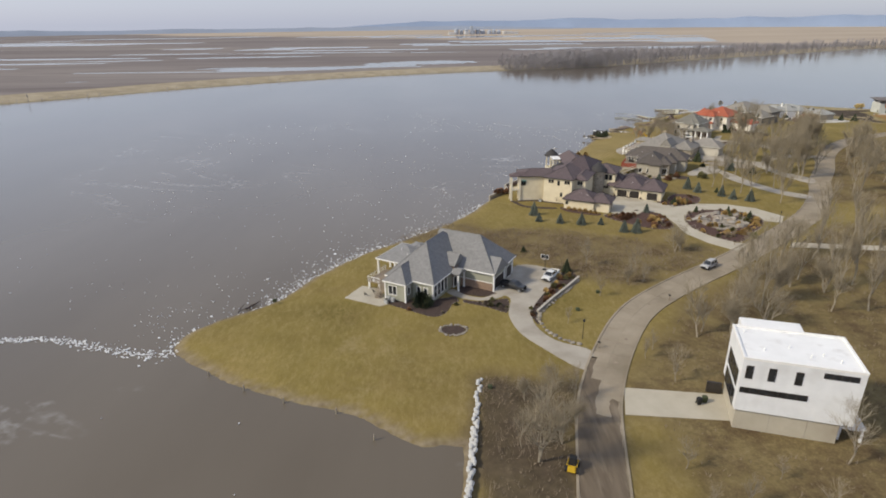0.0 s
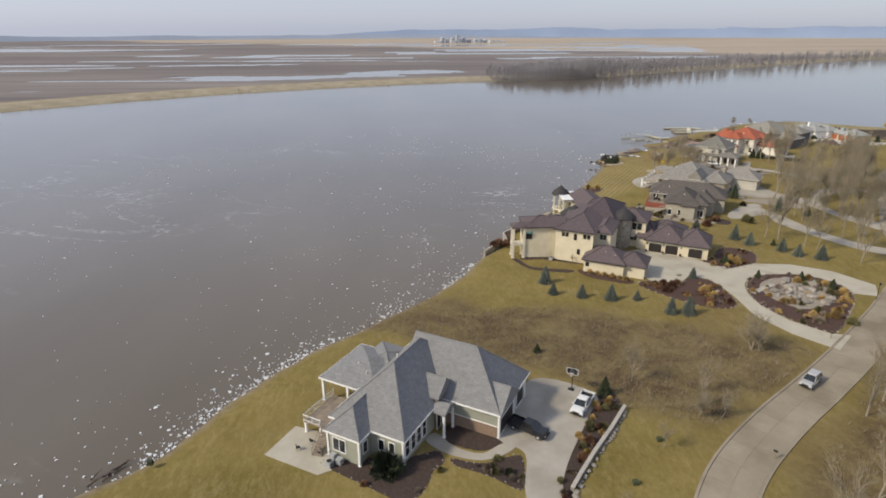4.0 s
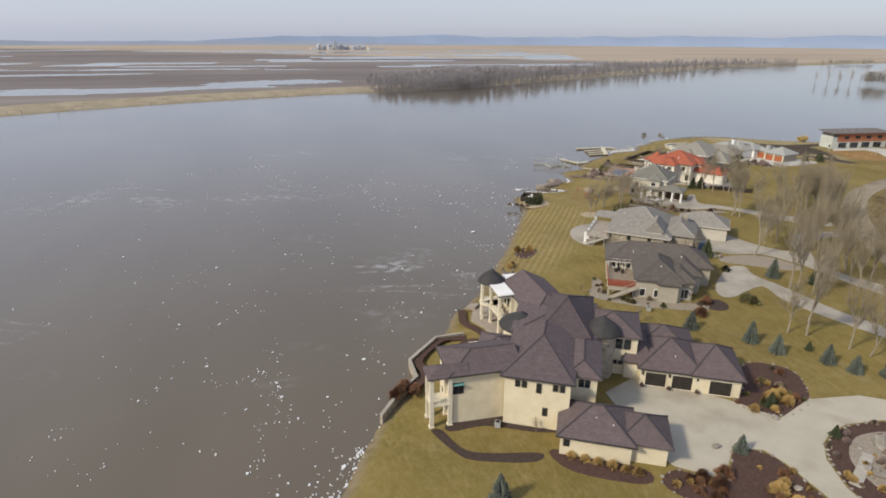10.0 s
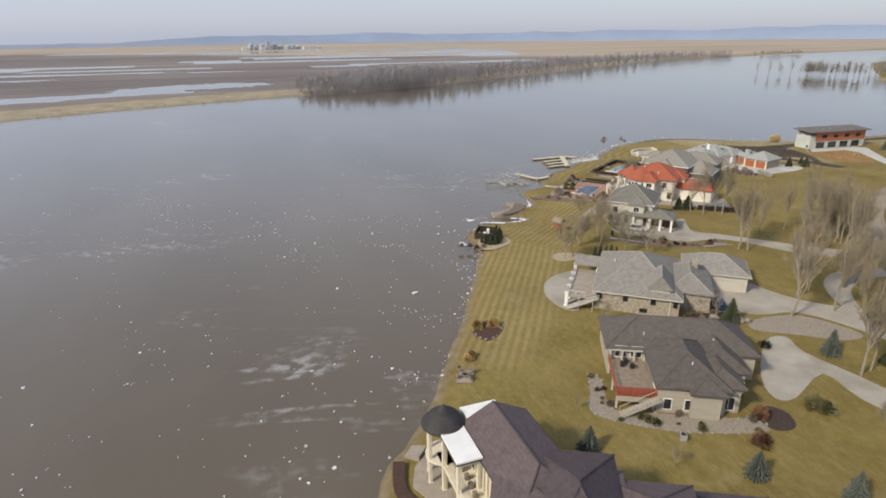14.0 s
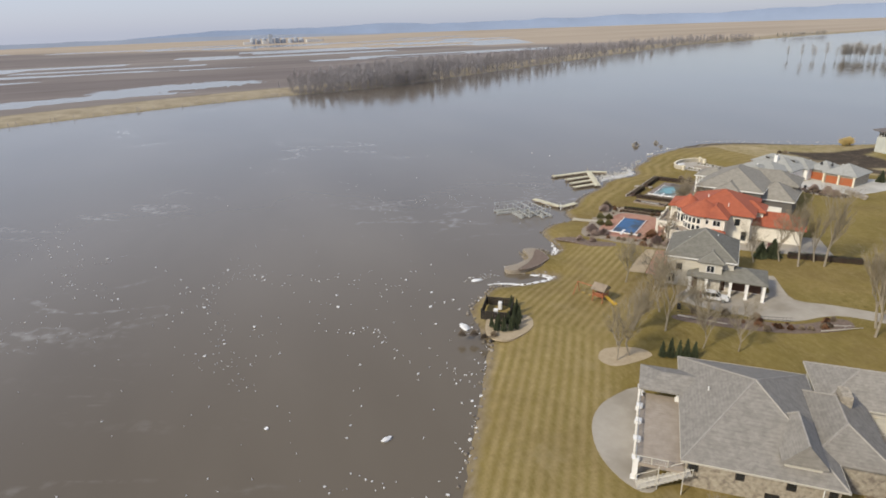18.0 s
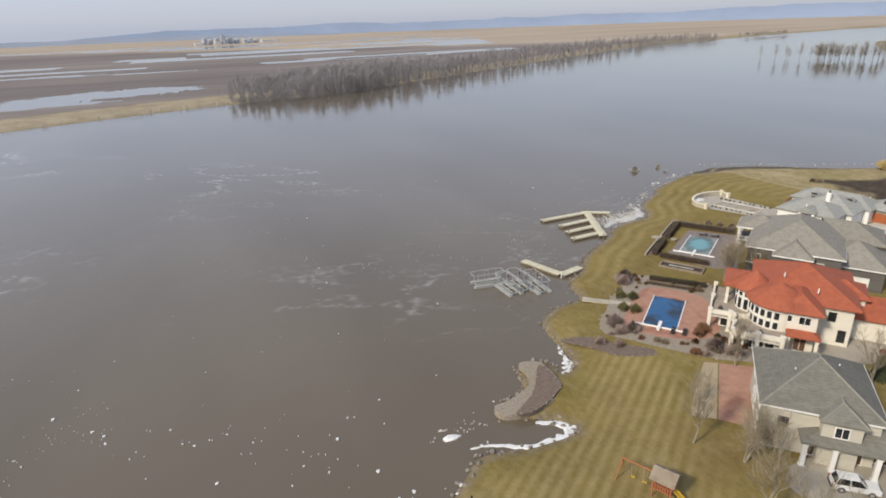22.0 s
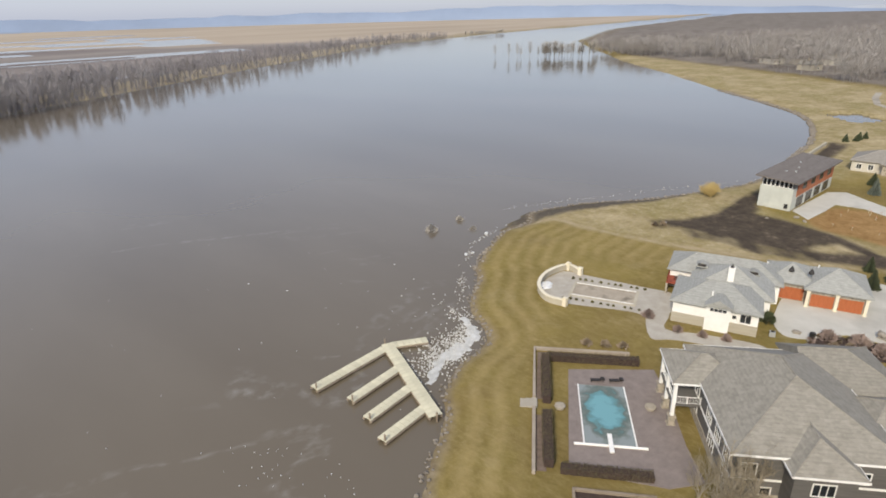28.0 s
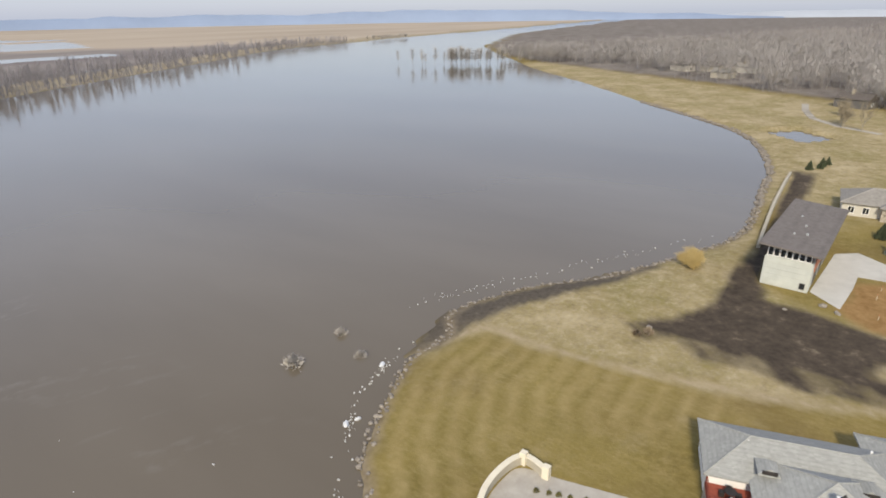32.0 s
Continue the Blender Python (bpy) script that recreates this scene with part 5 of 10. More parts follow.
# ---- pools ----
def pool(name, c, long_way, w, l, cover_mat, lab, coping, board=True, drop=0.0):
    p = thing(name, lab, "pool", c[0], c[1], GROUND, long_way)
    bm = bmesh.new()
    for a in ((-l / 2 - 0.5, -w / 2 - 0.5, l / 2 + 0.5, -w / 2), (-l / 2 - 0.5, w / 2, l / 2 + 0.5, w / 2 + 0.5), (-l / 2 - 0.5, -w / 2, -l / 2, w / 2), (l / 2, -w / 2, l / 2 + 0.5, w / 2)):
        box(bm, a[0], a[1], -0.2, a[2], a[3], 0.14)
    part("coping", bm, coping, p)
    part("cover", boxm(-l / 2, -w / 2, -0.3, l / 2, w / 2, 0.105 - 0.06 * (drop > 0)), cover_mat, p)
    for s in (-1, 1):
        part("cover_rail", boxm(-l / 2, s * (w / 2 - 0.1), 0.11, l / 2, s * (w / 2 + 0.06), 0.2), M["white"], p)
    if board:
        part("board_stand", boxm(-l / 2 - 1.4, -0.22, -0.05, -l / 2 - 0.7, 0.22, 0.45), M["white"], p)
        part("diving_board", boxm(-l / 2 - 1.7, -0.27, 0.45, -l / 2 + 1.5, 0.27, 0.53), M["white"], p, "white diving board")
        part("cover_roller", tubem((-l / 2 - 0.35, -w / 2 - 1.2, 0.22), (-l / 2 - 0.35, w / 2 + 1.2, 0.22), 0.17), M["white"], p)
    return p


slab("pool_terrace", smooth_line([(133, 328.4), (137.6, 326.4), (140.6, 321.4), (139, 316.6), (133.6, 309.8), (128.6, 309.4), (123.4, 313), (120.8, 317.6), (123.4, 321.4)], 4, True), M["pinkpaver"], "pinkish brick paving round the blue pool", "patio", z1=0.075)
pool("swimming_pool", (130.3, 319.1), 40, 5.7, 12.0, M["poolblue"], "rectangular swimming pool under a dirty blue cover", M["pinkpaver"])
slab("pool_terrace", [(165.4, 350.4), (173.4, 341.2), (171, 339), (166, 335), (161, 331.4), (156.6, 327.4), (153.2, 330), (148.4, 339.6)], M["greypaver"], "grey-mauve paving round the teal pool", "patio", z1=0.075)
pool("swimming_pool", (160.0, 341.5), 35, 6.2, 11.9, M["poolteal"], "rectangular swimming pool under a mottled teal cover", M["greypaver"])
slab("pool_terrace", smooth_line([(194.6, 369.2), (195.4, 365), (197.8, 354), (198.4, 349), (191.4, 346.6), (187.2, 348), (187.6, 351.4), (182.6, 362.2), (182.4, 365), (184.4, 368), (188.2, 370), (192.2, 370.1)], 3, True), M["pale_pave"], "pale paving round the drained pool", "patio", z1=0.015)
pool("drained_pool", (190.5, 358.7), -70.4, 5.1, 10.8, M["pool_tan"], "drained pool under a sagging tan cover", M["pale_concrete"], board=False, drop=0.2)
cw = tagged(part("curved_wall", band(smooth_line([(194.8, 366.4), (195.4, 369.4), (192.2, 370.6), (188.0, 370.4), (183.8, 368.4), (181.4, 365.0), (181.8, 361.6)], 5), 0.25, 0.25, GROUND - 0.3, GROUND + 1.1), M["pale_concrete"]), "curved pale wall round the pool's end", "wall", kind="structure")
part("coping", band(smooth_line([(194.8, 366.4), (195.4, 369.4), (192.2, 370.6), (188.0, 370.4), (183.8, 368.4), (181.4, 365.0), (181.8, 361.6)], 5), 0.33, 0.33, GROUND + 1.105, GROUND + 1.22), M["cream_trim"], cw)
for x, y in ((194.8, 366.3), (195.4, 369.4), (181.8, 361.5)):
    tagged(part("wall_pier", boxm(x - 0.4, y - 0.4, GROUND - 0.2, x + 0.4, y + 0.4, GROUND + 1.6, 0.04), M["cream_trim"]), "square pale pier at the end of the pool wall", "pier", "pool wall piers")
# low walls of the two upper gardens
for lab, line in (("low stone wall round the hedged pool garden", [(174.6, 345.6), (166.6, 357.2), (156.6, 350.2)]), ("low stone wall round the hedged pool garden", [(154.6, 348.8), (145.2, 342.2)])):
    tagged(part("garden_wall", band(line, 0.2, 0.2, GROUND - 0.3, GROUND + 0.5), M["patio"]), lab, "wall", kind="structure")
for line in ([(173.9, 344.6), (166.2, 355.9), (157, 349.5)], [(154.2, 347.6), (146.2, 341.8)]):
    tagged(part("planting_bed", band(line, 0.55, 0.55, GROUND - 0.2, GROUND + 0.03), M["old_mulch"]), "bare brown bed between hedge and low wall", "planting bed", kind="structure")
steps = thing("garden_steps", "short flight of stone steps down to the lawn", "steps", 155.6, 349.6, GROUND, 35)
for i in range(4):
    part("step", boxm(-0.9, -0.5 + i * 0.75, -0.3, 0.9, 0.25 + i * 0.75, 0.3 - 0.13 * i), M["concrete"], steps)
sunk = thing("sunken_bed", "dark walled planting box beside the pool garden", "planter", 147.2, 333.2, GROUND, -56)
for a in ((-4.4, -1.6, 4.4, -1.3), (-4.4, 1.3, 4.4, 1.6), (-4.4, -1.3, -4.1, 1.3), (4.1, -1.3, 4.4, 1.3)):
    part("side", boxm(a[0], a[1], -0.2, a[2], a[3], 0.45), M["oldwood"], sunk)
part("soil", boxm(-4.1, -1.3, -0.2, 4.1, 1.3, 0.12), M["dark_mulch"], sunk)
part("rail", boxm(-2.6, -0.1, 0.15, 2.4, 0.08, 0.36), M["metal"], sunk)

# ---- docks and boat lifts ----
def dock_run(dock, p, q, w, zt=0.62):
    p, q = Vector(p), Vector(q)
    d = q - p
    n = max(2, int(d.length / 0.9))
    a = math.degrees(math.atan2(d.y, d.x))
    me = dock_run.cache.get(round(w, 2))
    if me is None:
        bm = boxm(-0.43, -w / 2, -0.05, 0.43, w / 2, 0.05)
        me = bpy.data.meshes.new("board")
        bm.to_mesh(me)
        bm.free()
        me.materials.append(M["dockwood"])
        dock_run.cache[round(w, 2)] = me
    for i in range(n):
        c = p + d * ((i + 0.5) / n)
        ob = new("board", me)
        ob.parent = dock
        ob.matrix_basis = pose(c.x, c.y, zt + rnd.uniform(-0.01, 0.01), 0, 0, a) @ Matrix.Diagonal((d.length / n / 0.9, 1, 1, 1))
    u = Vector((-d.y, d.x)).normalized() * (w / 2 - 0.12)
    for s in (-1, 1):
        bm = bmesh.new()
        tube(bm, (p.x + s * u.x, p.y + s * u.y, zt - 0.28), (q.x + s * u.x, q.y + s * u.y, zt - 0.28), 0.2, 0.2, 6)
        part("float", bm, M["oldwood"], dock)


dock_run.cache = {}
dock1 = thing("boat_dock", "pale timber dock with four finger slips, edged with ice", "dock", 0, 0, 0)
dock_run(dock1, (153.2, 376.4), (145.6, 358), 1.9)
dock_run(dock1, (152.0, 375.6), (138.4, 375.2), 1.7, 0.6)
dock_run(dock1, (150.2, 370), (140.2, 369.2), 1.5, 0.6)
dock_run(dock1, (148.2, 365.2), (139.2, 364.4), 1.5, 0.6)
dock_run(dock1, (146.2, 360.4), (137.8, 359.8), 1.5, 0.6)
dock_run(dock1, (153.4, 375.6), (158.4, 372.4), 1.6, 0.6)
for x, y in ((153, 376.6), (145.4, 357.6), (138.6, 374.9), (140.3, 368.8), (139.4, 364), (138, 359.4)):
    part("dock_post", tubem((x, y, -1.5), (x, y, 1.5), 0.12, n=8), M["oldwood"], dock1)
dock2 = thing("boat_dock", "short pale timber dock bent at an angle", "dock", 0, 0, 0)
dock_run(dock2, (120.2, 353), (123.6, 343), 1.7)
dock_run(dock2, (123.6, 342.6), (129.4, 344.2), 1.7, 0.6)
part("dock_post", tubem((123.2, 342, -1.5), (123.2, 342, 1.7), 0.12, n=8), M["white"], dock2)


def boat_lift(x, y, turn):
    """Two long pontoons, bunks between them, and a rounded canopy rail on posts."""
    lf = thing("boat_lift", "empty galvanised boat lift with a curved canopy frame", "boat lift", x, y, 0, turn, "boat lifts on the river")
    rail = smooth_line([(-1.25, -2.9), (-1.25, 0), (-1.25, 2.7), (-0.75, 3.35), (0.75, 3.35), (1.25, 2.7), (1.25, 0), (1.25, -2.9), (0.75, -3.4), (-0.75, -3.4)], 4, True)
    bm = bmesh.new()
    for p, q in zip(rail, rail[1:] + rail[:1]):
        tube(bm, (*p, 2.7), (*q, 2.7), 0.075, 0.075, 5)
    part("canopy_rail", bm, M["metal"], lf)
    for sx in (-1.25, 1.25):
        part("pontoon", boxm(sx - 0.36, -3.5, -0.15, sx + 0.36, 3.3, 0.42, 0.05), M["metal"], lf)
        for k in range(7):
            part("plank", boxm(sx - 0.34, -3.4 + k * 0.95, 0.425, sx + 0.34, -2.55 + k * 0.95, 0.47), M["lift_plank"], lf)
        part("bunk", boxm(sx * 0.42 - 0.16, -2.7, 0.4, sx * 0.42 + 0.16, 2.3, 0.6), M["lift_plank"], lf)
        for sy in (-2.4, 0.1, 2.5):
            part("post", tubem((sx, sy, 0.4), (sx, sy, 2.68), 0.07, n=6), M["metal"], lf)
            part("foot_plate", boxm(sx - 0.2, sy - 0.2, 0.475, sx + 0.2, sy + 0.2, 0.5), M["metal"], lf)
    for sy in (-2.6, 0.0, 2.5):
        part("cross_beam", boxm(-1.0, sy - 0.12, 0.1, 1.0, sy + 0.12, 0.3), M["metal"], lf)
    part("winch", boxm(1.35, 2.2, 1.5, 1.6, 2.5, 1.85, 0.04), M["black"], lf)
    return lf


M["lift_plank"] = mat("weathered_grey_planks", (0.28, 0.28, 0.26), (0.40, 0.40, 0.375), 1.2, 0.85, 0.3, 8)
boat_lift(108.0, 346.4, 84)
boat_lift(110.6, 342.2, 4)
boat_lift(113.4, 342.6, 2)
boat_lift(116.3, 340.4, 0)

# ---- river ice ----
def floes(name, spots, lab, material, zlift=0.03):
    """Many thin ragged plates of ice floating on the river, as one stuff."""
    vs, fs = [], []
    for x, y, r in spots:
        n = rnd.randrange(5, 8)
        b = len(vs)
        a0, el, tilt = rnd.uniform(0, 6.28), rnd.uniform(0.45, 1.0), rnd.uniform(0, 6.28)
        ring = []
        for i in range(n):
            a = a0 + 6.283 * i / n
            q = r * rnd.uniform(0.65, 1.15)
            u, v = q * math.cos(a), q * math.sin(a) * el
            ring.append((x + u * math.cos(tilt) - v * math.sin(tilt), y + u * math.sin(tilt) + v * math.cos(tilt)))
        h = zlift + min(0.28, 0.09 + 0.12 * r) * rnd.uniform(0.6, 1.1)
        vs += [(px, py, -0.06) for px, py in ring] + [(px * 0.93 + x * 0.07, py * 0.93 + y * 0.07, h) for px, py in ring]
        fs.append(tuple(range(b + n, b + 2 * n)))
        for i in range(n):
            fs.append((b + i, b + (i + 1) % n, b + n + (i + 1) % n, b + n + i))
    return tagged(pydata(name, vs, fs, material), lab, "ice", kind="stuff")


def size():
    """Many small plates and few large ones."""
    return min(0.55, 0.09 / (1.0 - rnd.random() * 0.93) ** 0.62)


spots = []
shore_line = smooth_line(SHORE_POINT[7:], 10) + smooth_line(SHORE_LAWNS[:13], 10)
for p, q in zip(shore_line, shore_line[1:]):
    d = Vector((q[0] - p[0], q[1] - p[1]))
    if d.length < 0.05:
        continue
    nrm = Vector((-d.y, d.x)).normalized()
    clump = float(fbm(np.array([p[0]]), np.array([p[1]]), 9.0)[0])
    thick = (13 if p[1] < 150 else (10 if p[1] < 176 else 1.4)) * max(0.12, (clump - 0.3) * 2.6)
    for _ in range(int(thick * d.length)):
        off = abs(rnd.gauss(0, 1)) * (1.1 if rnd.random() < 0.55 else 4.2) - 0.3
        u = rnd.random()
        spots.append((p[0] + d.x * u + nrm.x * off, p[1] + d.y * u + nrm.y * off, size() * 1.3))


def filaments(n, draw, s, width, grain=1.0):
    """Slush drawn out into swirling threads: small plates about one contour of smooth noise."""
    xy = np.array([draw() for _ in range(n * 30)])
    v = fbm(xy[:, 0] + 0.35 * xy[:, 1], xy[:, 1] * 0.6 + 40, s)
    patch = fbm(xy[:, 0] + 500, xy[:, 1], s * 1.9)
    like = np.exp(-((v - 0.5) / width) ** 2) * np.clip((patch - 0.4) * 4, 0, 1)
    ok = np.nonzero(np.array([rnd.random() for _ in range(len(xy))]) < like)[0][:n]
    spots.extend((xy[i, 0], xy[i, 1], size() * grain) for i in ok)


def off_shore(reach):
    def draw():
        p = shore_line[min(int(rnd.random() ** 0.85 * len(shore_line)), len(shore_line) - 1)]
        off = rnd.expovariate(1 / reach) + 1
        return p[0] - 0.86 * off + rnd.gauss(0, 4), p[1] + 0.5 * off + rnd.gauss(0, 4)
    return draw


def off_upper():
    u = rnd.random()
    return 40 + 160 * u - abs(rnd.gauss(0, 60)), 235 + 150 * u + abs(rnd.gauss(0, 34))


for _ in range(520):     # the drift line across the eddy
    u = rnd.random()
    spots.append((-90 + 42 * u + rnd.gauss(0, 1.3), 92.0 + 3.0 * math.sin(u * 5) + rnd.gauss(0, 0.7) * (0.4 + u), rnd.uniform(0.1, 0.4)))
filaments(420, off_shore(16.0), 14.0, 0.035)
filaments(200, off_shore(34.0), 30.0, 0.03)
filaments(480, off_upper, 30.0, 0.022, 0.5)
filaments(420, lambda: (rnd.uniform(-120, 30), rnd.uniform(170, 420)), 55.0, 0.02)
for _ in range(260):
    spots.append((*off_shore(24.0)(), size() * 1.2))
for _ in range(70):
    spots.append((rnd.uniform(-90, 20), rnd.uniform(50, 330), size()))
for _ in range(110):
    spots.append((*off_upper(), size() * 0.6))
spots = [s for s in spots if not (s[0] > -4 and s[1] < 62)]
px, py = np.array([s[0] for s in spots]), np.array([s[1] for s in spots])
keep = to_outline(px, py, NEAR_LAND) < 0.6
spots = [(x, y, r * 0.72) for x, y, r in spots]
floes("ice_floes", [s for s, k in zip(spots, keep) if k], "small white ice floes drifting and piling along the shore", M["snow"])
packs = []
for cx, cy, sx, sy, n, ang in ((162, 368.5, 4.0, 1.0, 480, 30), (156.5, 369, 3.5, 1.6, 500, 20), (176, 380.6, 4.5, 0.6, 60, 42), (168, 375, 2.2, 0.9, 60, 60), (170, 384, 6, 2.0, 16, 60), (190, 391.5, 3, 0.5, 30, 35), (201, 396, 3, 0.4, 40, 10),
                           (84, 306, 2, 0.8, 40, 0), (232, 399, 10, 0.8, 40, -30), (262, 382, 14, 0.8, 40, -30), (22, 160.5, 0.1, 0.1, 1, 0)):
    c, s = math.cos(radians(ang)), math.sin(radians(ang))
    for _ in range(n):
        u, v = rnd.gauss(0, sx), rnd.gauss(0, sy)
        packs.append((cx + u * c - v * s, cy + u * s + v * c, rnd.uniform(0.05, 0.2)))
px, py = np.array([s[0] for s in packs]), np.array([s[1] for s in packs])
keep = to_outline(px, py, NEAR_LAND) < 0.8
floes("pack_ice", [s for s, k in zip(packs, keep) if k], "dirty white ice packed round the dock and in eddies", M["dirty_ice"])
for x, y, s in ((73.2, 286.8, 1.5), (82.6, 305, 1.2), (190, 392, 0.7), (191.6, 391.4, 0.5), (203, 397, 0.7), (20, 160, 0.9), (-20, 120, 0.9), (41, 216, 0.9), (53, 262, 0.8)):
    bm = bmesh.new()
    bmesh.ops.create_icosphere(bm, subdivisions=2, radius=1)
    for v in bm.verts:
        f = 1 + 0.35 * noise.noise(v.co * 1.3 + Vector((x, y, 0)))
        v.co = Vector((v.co.x * s * f, v.co.y * s * 0.5 * f, v.co.z * 0.3 * f))
    ob = tagged(part("ice_block", bm, M["snow"]), "large white block of river ice stranded at the shore", "ice", "large ice blocks")
    ob.matrix_basis = pose(x, y, 0.1, 0, 0, rnd.uniform(0, 180))
def slush_bank(lab, pts, widths, m):
    """A ragged thin sheet of slush frozen to the bank."""
    line = smooth_line(pts, 10)
    bm, rows_ = bmesh.new(), []
    for i, p in enumerate(line):
        u = i / (len(line) - 1)
        w = np.interp(u, np.linspace(0, 1, len(widths)), widths)
        q0, q1 = line[max(i - 1, 0)], line[min(i + 1, len(line) - 1)]
        d = Vector((q1[0] - q0[0], q1[1] - q0[1])).normalized()
        row = []
        for k in range(7):
            f = (k / 6 - 0.5) * w * (0.75 + 1.1 * noise.noise(Vector((p[0] * 0.9, p[1] * 0.9, 7.0 * (k > 3)))))
            row.append(bm.verts.new((p[0] - d.y * f, p[1] + d.x * f, -0.04 if k in (0, 6) else 0.1 + 0.07 * noise.noise(Vector((p[0], p[1], k * 0.7))))))
        rows_.append(row)
    for a, b in zip(rows_, rows_[1:]):
        for k in range(6):
            bm.faces.new((a[k], a[k + 1], b[k + 1], b[k]))
    bmesh.ops.recalc_face_normals(bm, faces=bm.faces)
    return tagged(part("slush_sheet", bm, m), lab, "ice", "frozen slush sheets")


slush_bank("white slush sheet frozen into the lawn's cove", [(94.3, 303.2), (97.6, 301.2), (98, 299.6), (95.4, 299), (92.3, 299.3), (90.2, 299.8), (86.7, 301.6), (84, 302)], (0.6, 2.0, 3.4, 2.8, 1.5, 1.0, 0.6, 0.3), M["snow"])
slush_bank("white slush sheet frozen into the lawn's cove", [(108, 319), (107.2, 316.4), (106.4, 313.6), (105.1, 311.9), (103.4, 311.2)], (0.4, 1.2, 2.2, 2.0, 0.6), M["snow"])
slush_bank("dirty slush sheet packed between dock and bank", [(150.5, 364), (155, 366.6), (160, 367.4), (165, 368), (168.6, 373.6)], (1.0, 2.6, 4.0, 3.2, 1.2), M["slushy"])
# riprap along the shore: the stones near the houses singly, the rest as one
rip_line = smooth_line(SHORE_LAWNS[6:] + SHORE_BAY[:26], 8)
wall_rocks = thing("riprap", "grey and tan riprap stones along the waterline", "rocks", 0, 0, 0)
count = 0
vs, fs = [], []
for p, q in zip(rip_line, rip_line[1:]):
    d = Vector((q[0] - p[0], q[1] - p[1]))
    nrm = Vector((d.y, -d.x)).normalized() if d.length > 1e-6 else Vector((0, 0))
    for _ in range(max(1, int(d.length * (2.6 if p[0] > 125 or 96 < p[1] - 210 < 108 else 1.0)))):
        u, off = rnd.random(), rnd.uniform(-0.7, 1.0)
        x, y = p[0] + d.x * u + nrm.x * off, p[1] + d.y * u + nrm.y * off
        if count < 300 and (74 < x < 112 or x > 176) and rnd.random() < 0.6:
            rock(x, y, rnd.uniform(0.5, 1.2), wall_rocks, 0.12 + 0.3 * max(0, off), "stone", RIP)
            count += 1
        else:
            me, s, a, b = RIP[rnd.randrange(6)], rnd.uniform(0.4, 0.95) * (2.2 if x > 285 else 1.0), rnd.uniform(0, 6.28), len(vs)
            for v in me.vertices:
                vs.append((x + s * (v.co.x * math.cos(a) - v.co.y * math.sin(a)), y + s * (v.co.x * math.sin(a) + v.co.y * math.cos(a)), 0.1 + 0.3 * max(0, off) + s * v.co.z))
            fs += [tuple(b + i for i in f.vertices) for f in me.polygons]
tagged(pydata("shore_rubble", vs, fs, M["rip"]), "small rubble stones along the waterline", "rocks", kind="stuff")

# ---- the street's concrete slabs, laid singly ----
run = [0.0]
for p, q in zip(ROAD_LINE, ROAD_LINE[1:]):
    run.append(run[-1] + math.dist(p, q))


def along(d):
    k = max(0, min(len(run) - 2, next((i for i, v in enumerate(run) if v > d), len(run) - 1) - 1))
    u = (d - run[k]) / (run[k + 1] - run[k])
    return tuple(ROAD_LINE[k][i] + (ROAD_LINE[k + 1][i] - ROAD_LINE[k][i]) * u for i in (0, 1))


d = 1.0
while d < 380:
    piece = [along(d + 0.03), along(d + 2.25), along(d + 4.47)]
    for lo_side, hi_side in ((3.15, -0.22), (0.18, 2.75)):
        part("slab", band(piece, lo_side, hi_side, GROUND - 0.1, GROUND + 0.03 + rnd.uniform(0, 0.008)), M["road"], road)
    d += 4.5

# mud carried onto the street's lower end
mud_line = smooth_line([(16.4, 37), (20.2, 56), (22.9, 69), (25.4, 76.4), (28.6, 84)], 8)
for lo_side, hi_side, cut, lift in ((3.14, 2.74, 17, 0.0), (3.14, -0.6, 26, 0.004), (-1.5, 2.74, 22, 0.008), (3.14, -2.2, 33, 0.012)):
    edge = [(p[0] + 0.5 * noise.noise(Vector((p[0], p[1], lo_side))), p[1]) for p in mud_line[:cut]]
    tagged(part("mud_streak", band(edge, lo_side, hi_side, GROUND - 0.05, GROUND + 0.046 + lift), M["mud"]), "brown mud streak spread over the street", "mud", kind="structure")
# ---- houses ----
G = GROUND


def fascia(house, x0, y0, x1, y1, z, m, over=OVER, h=0.26):
    """A trim board round the eaves of a wing."""
    a, b, c, d, t = x0 - over, y0 - over, x1 + over, y1 + over, 0.05
    bm = bmesh.new()
    for q in ((a - t, b - t, c + t, b - 0.004), (a - t, d + 0.004, c + t, d + t), (a - t, b - 0.004, a - 0.004, d + 0.004), (c + 0.004, b - 0.004, c + t, d + 0.004)):
        box(bm, q[0], q[1], z - h, q[2], q[3], z + 0.03)
    part("fascia", bm, m, house)


def windows(house, side, wall_at, spec, trim, cross=0):
    for at, z0, w, h, *m in spec:
        opening(house, side, at, z0, w, h, trim, M["glass"], wall_at, mull=m[0] if m else 1, cross=cross)


def garage(house, side, wall_at, at, w, trim, door, h=2.3, rows=4):
    out = -1 if side in "sw" else 1
    g = opening(house, side, at, 0.12, w, h, trim, door, wall_at, "garage_door", mull=1, depth=0.16)
    for i in range(1, rows):
        z = 0.12 + h * i / rows
        f = (at - w / 2 + 0.02, wall_at + out * 0.031, at + w / 2 - 0.02, wall_at + out * 0.05) if side in "sn" else (wall_at + out * 0.031, at - w / 2 + 0.02, wall_at + out * 0.05, at + w / 2 - 0.02)
        part("panel_joint", boxm(f[0], f[1], z - 0.02, f[2], f[3], z + 0.02), door, g)
    return g


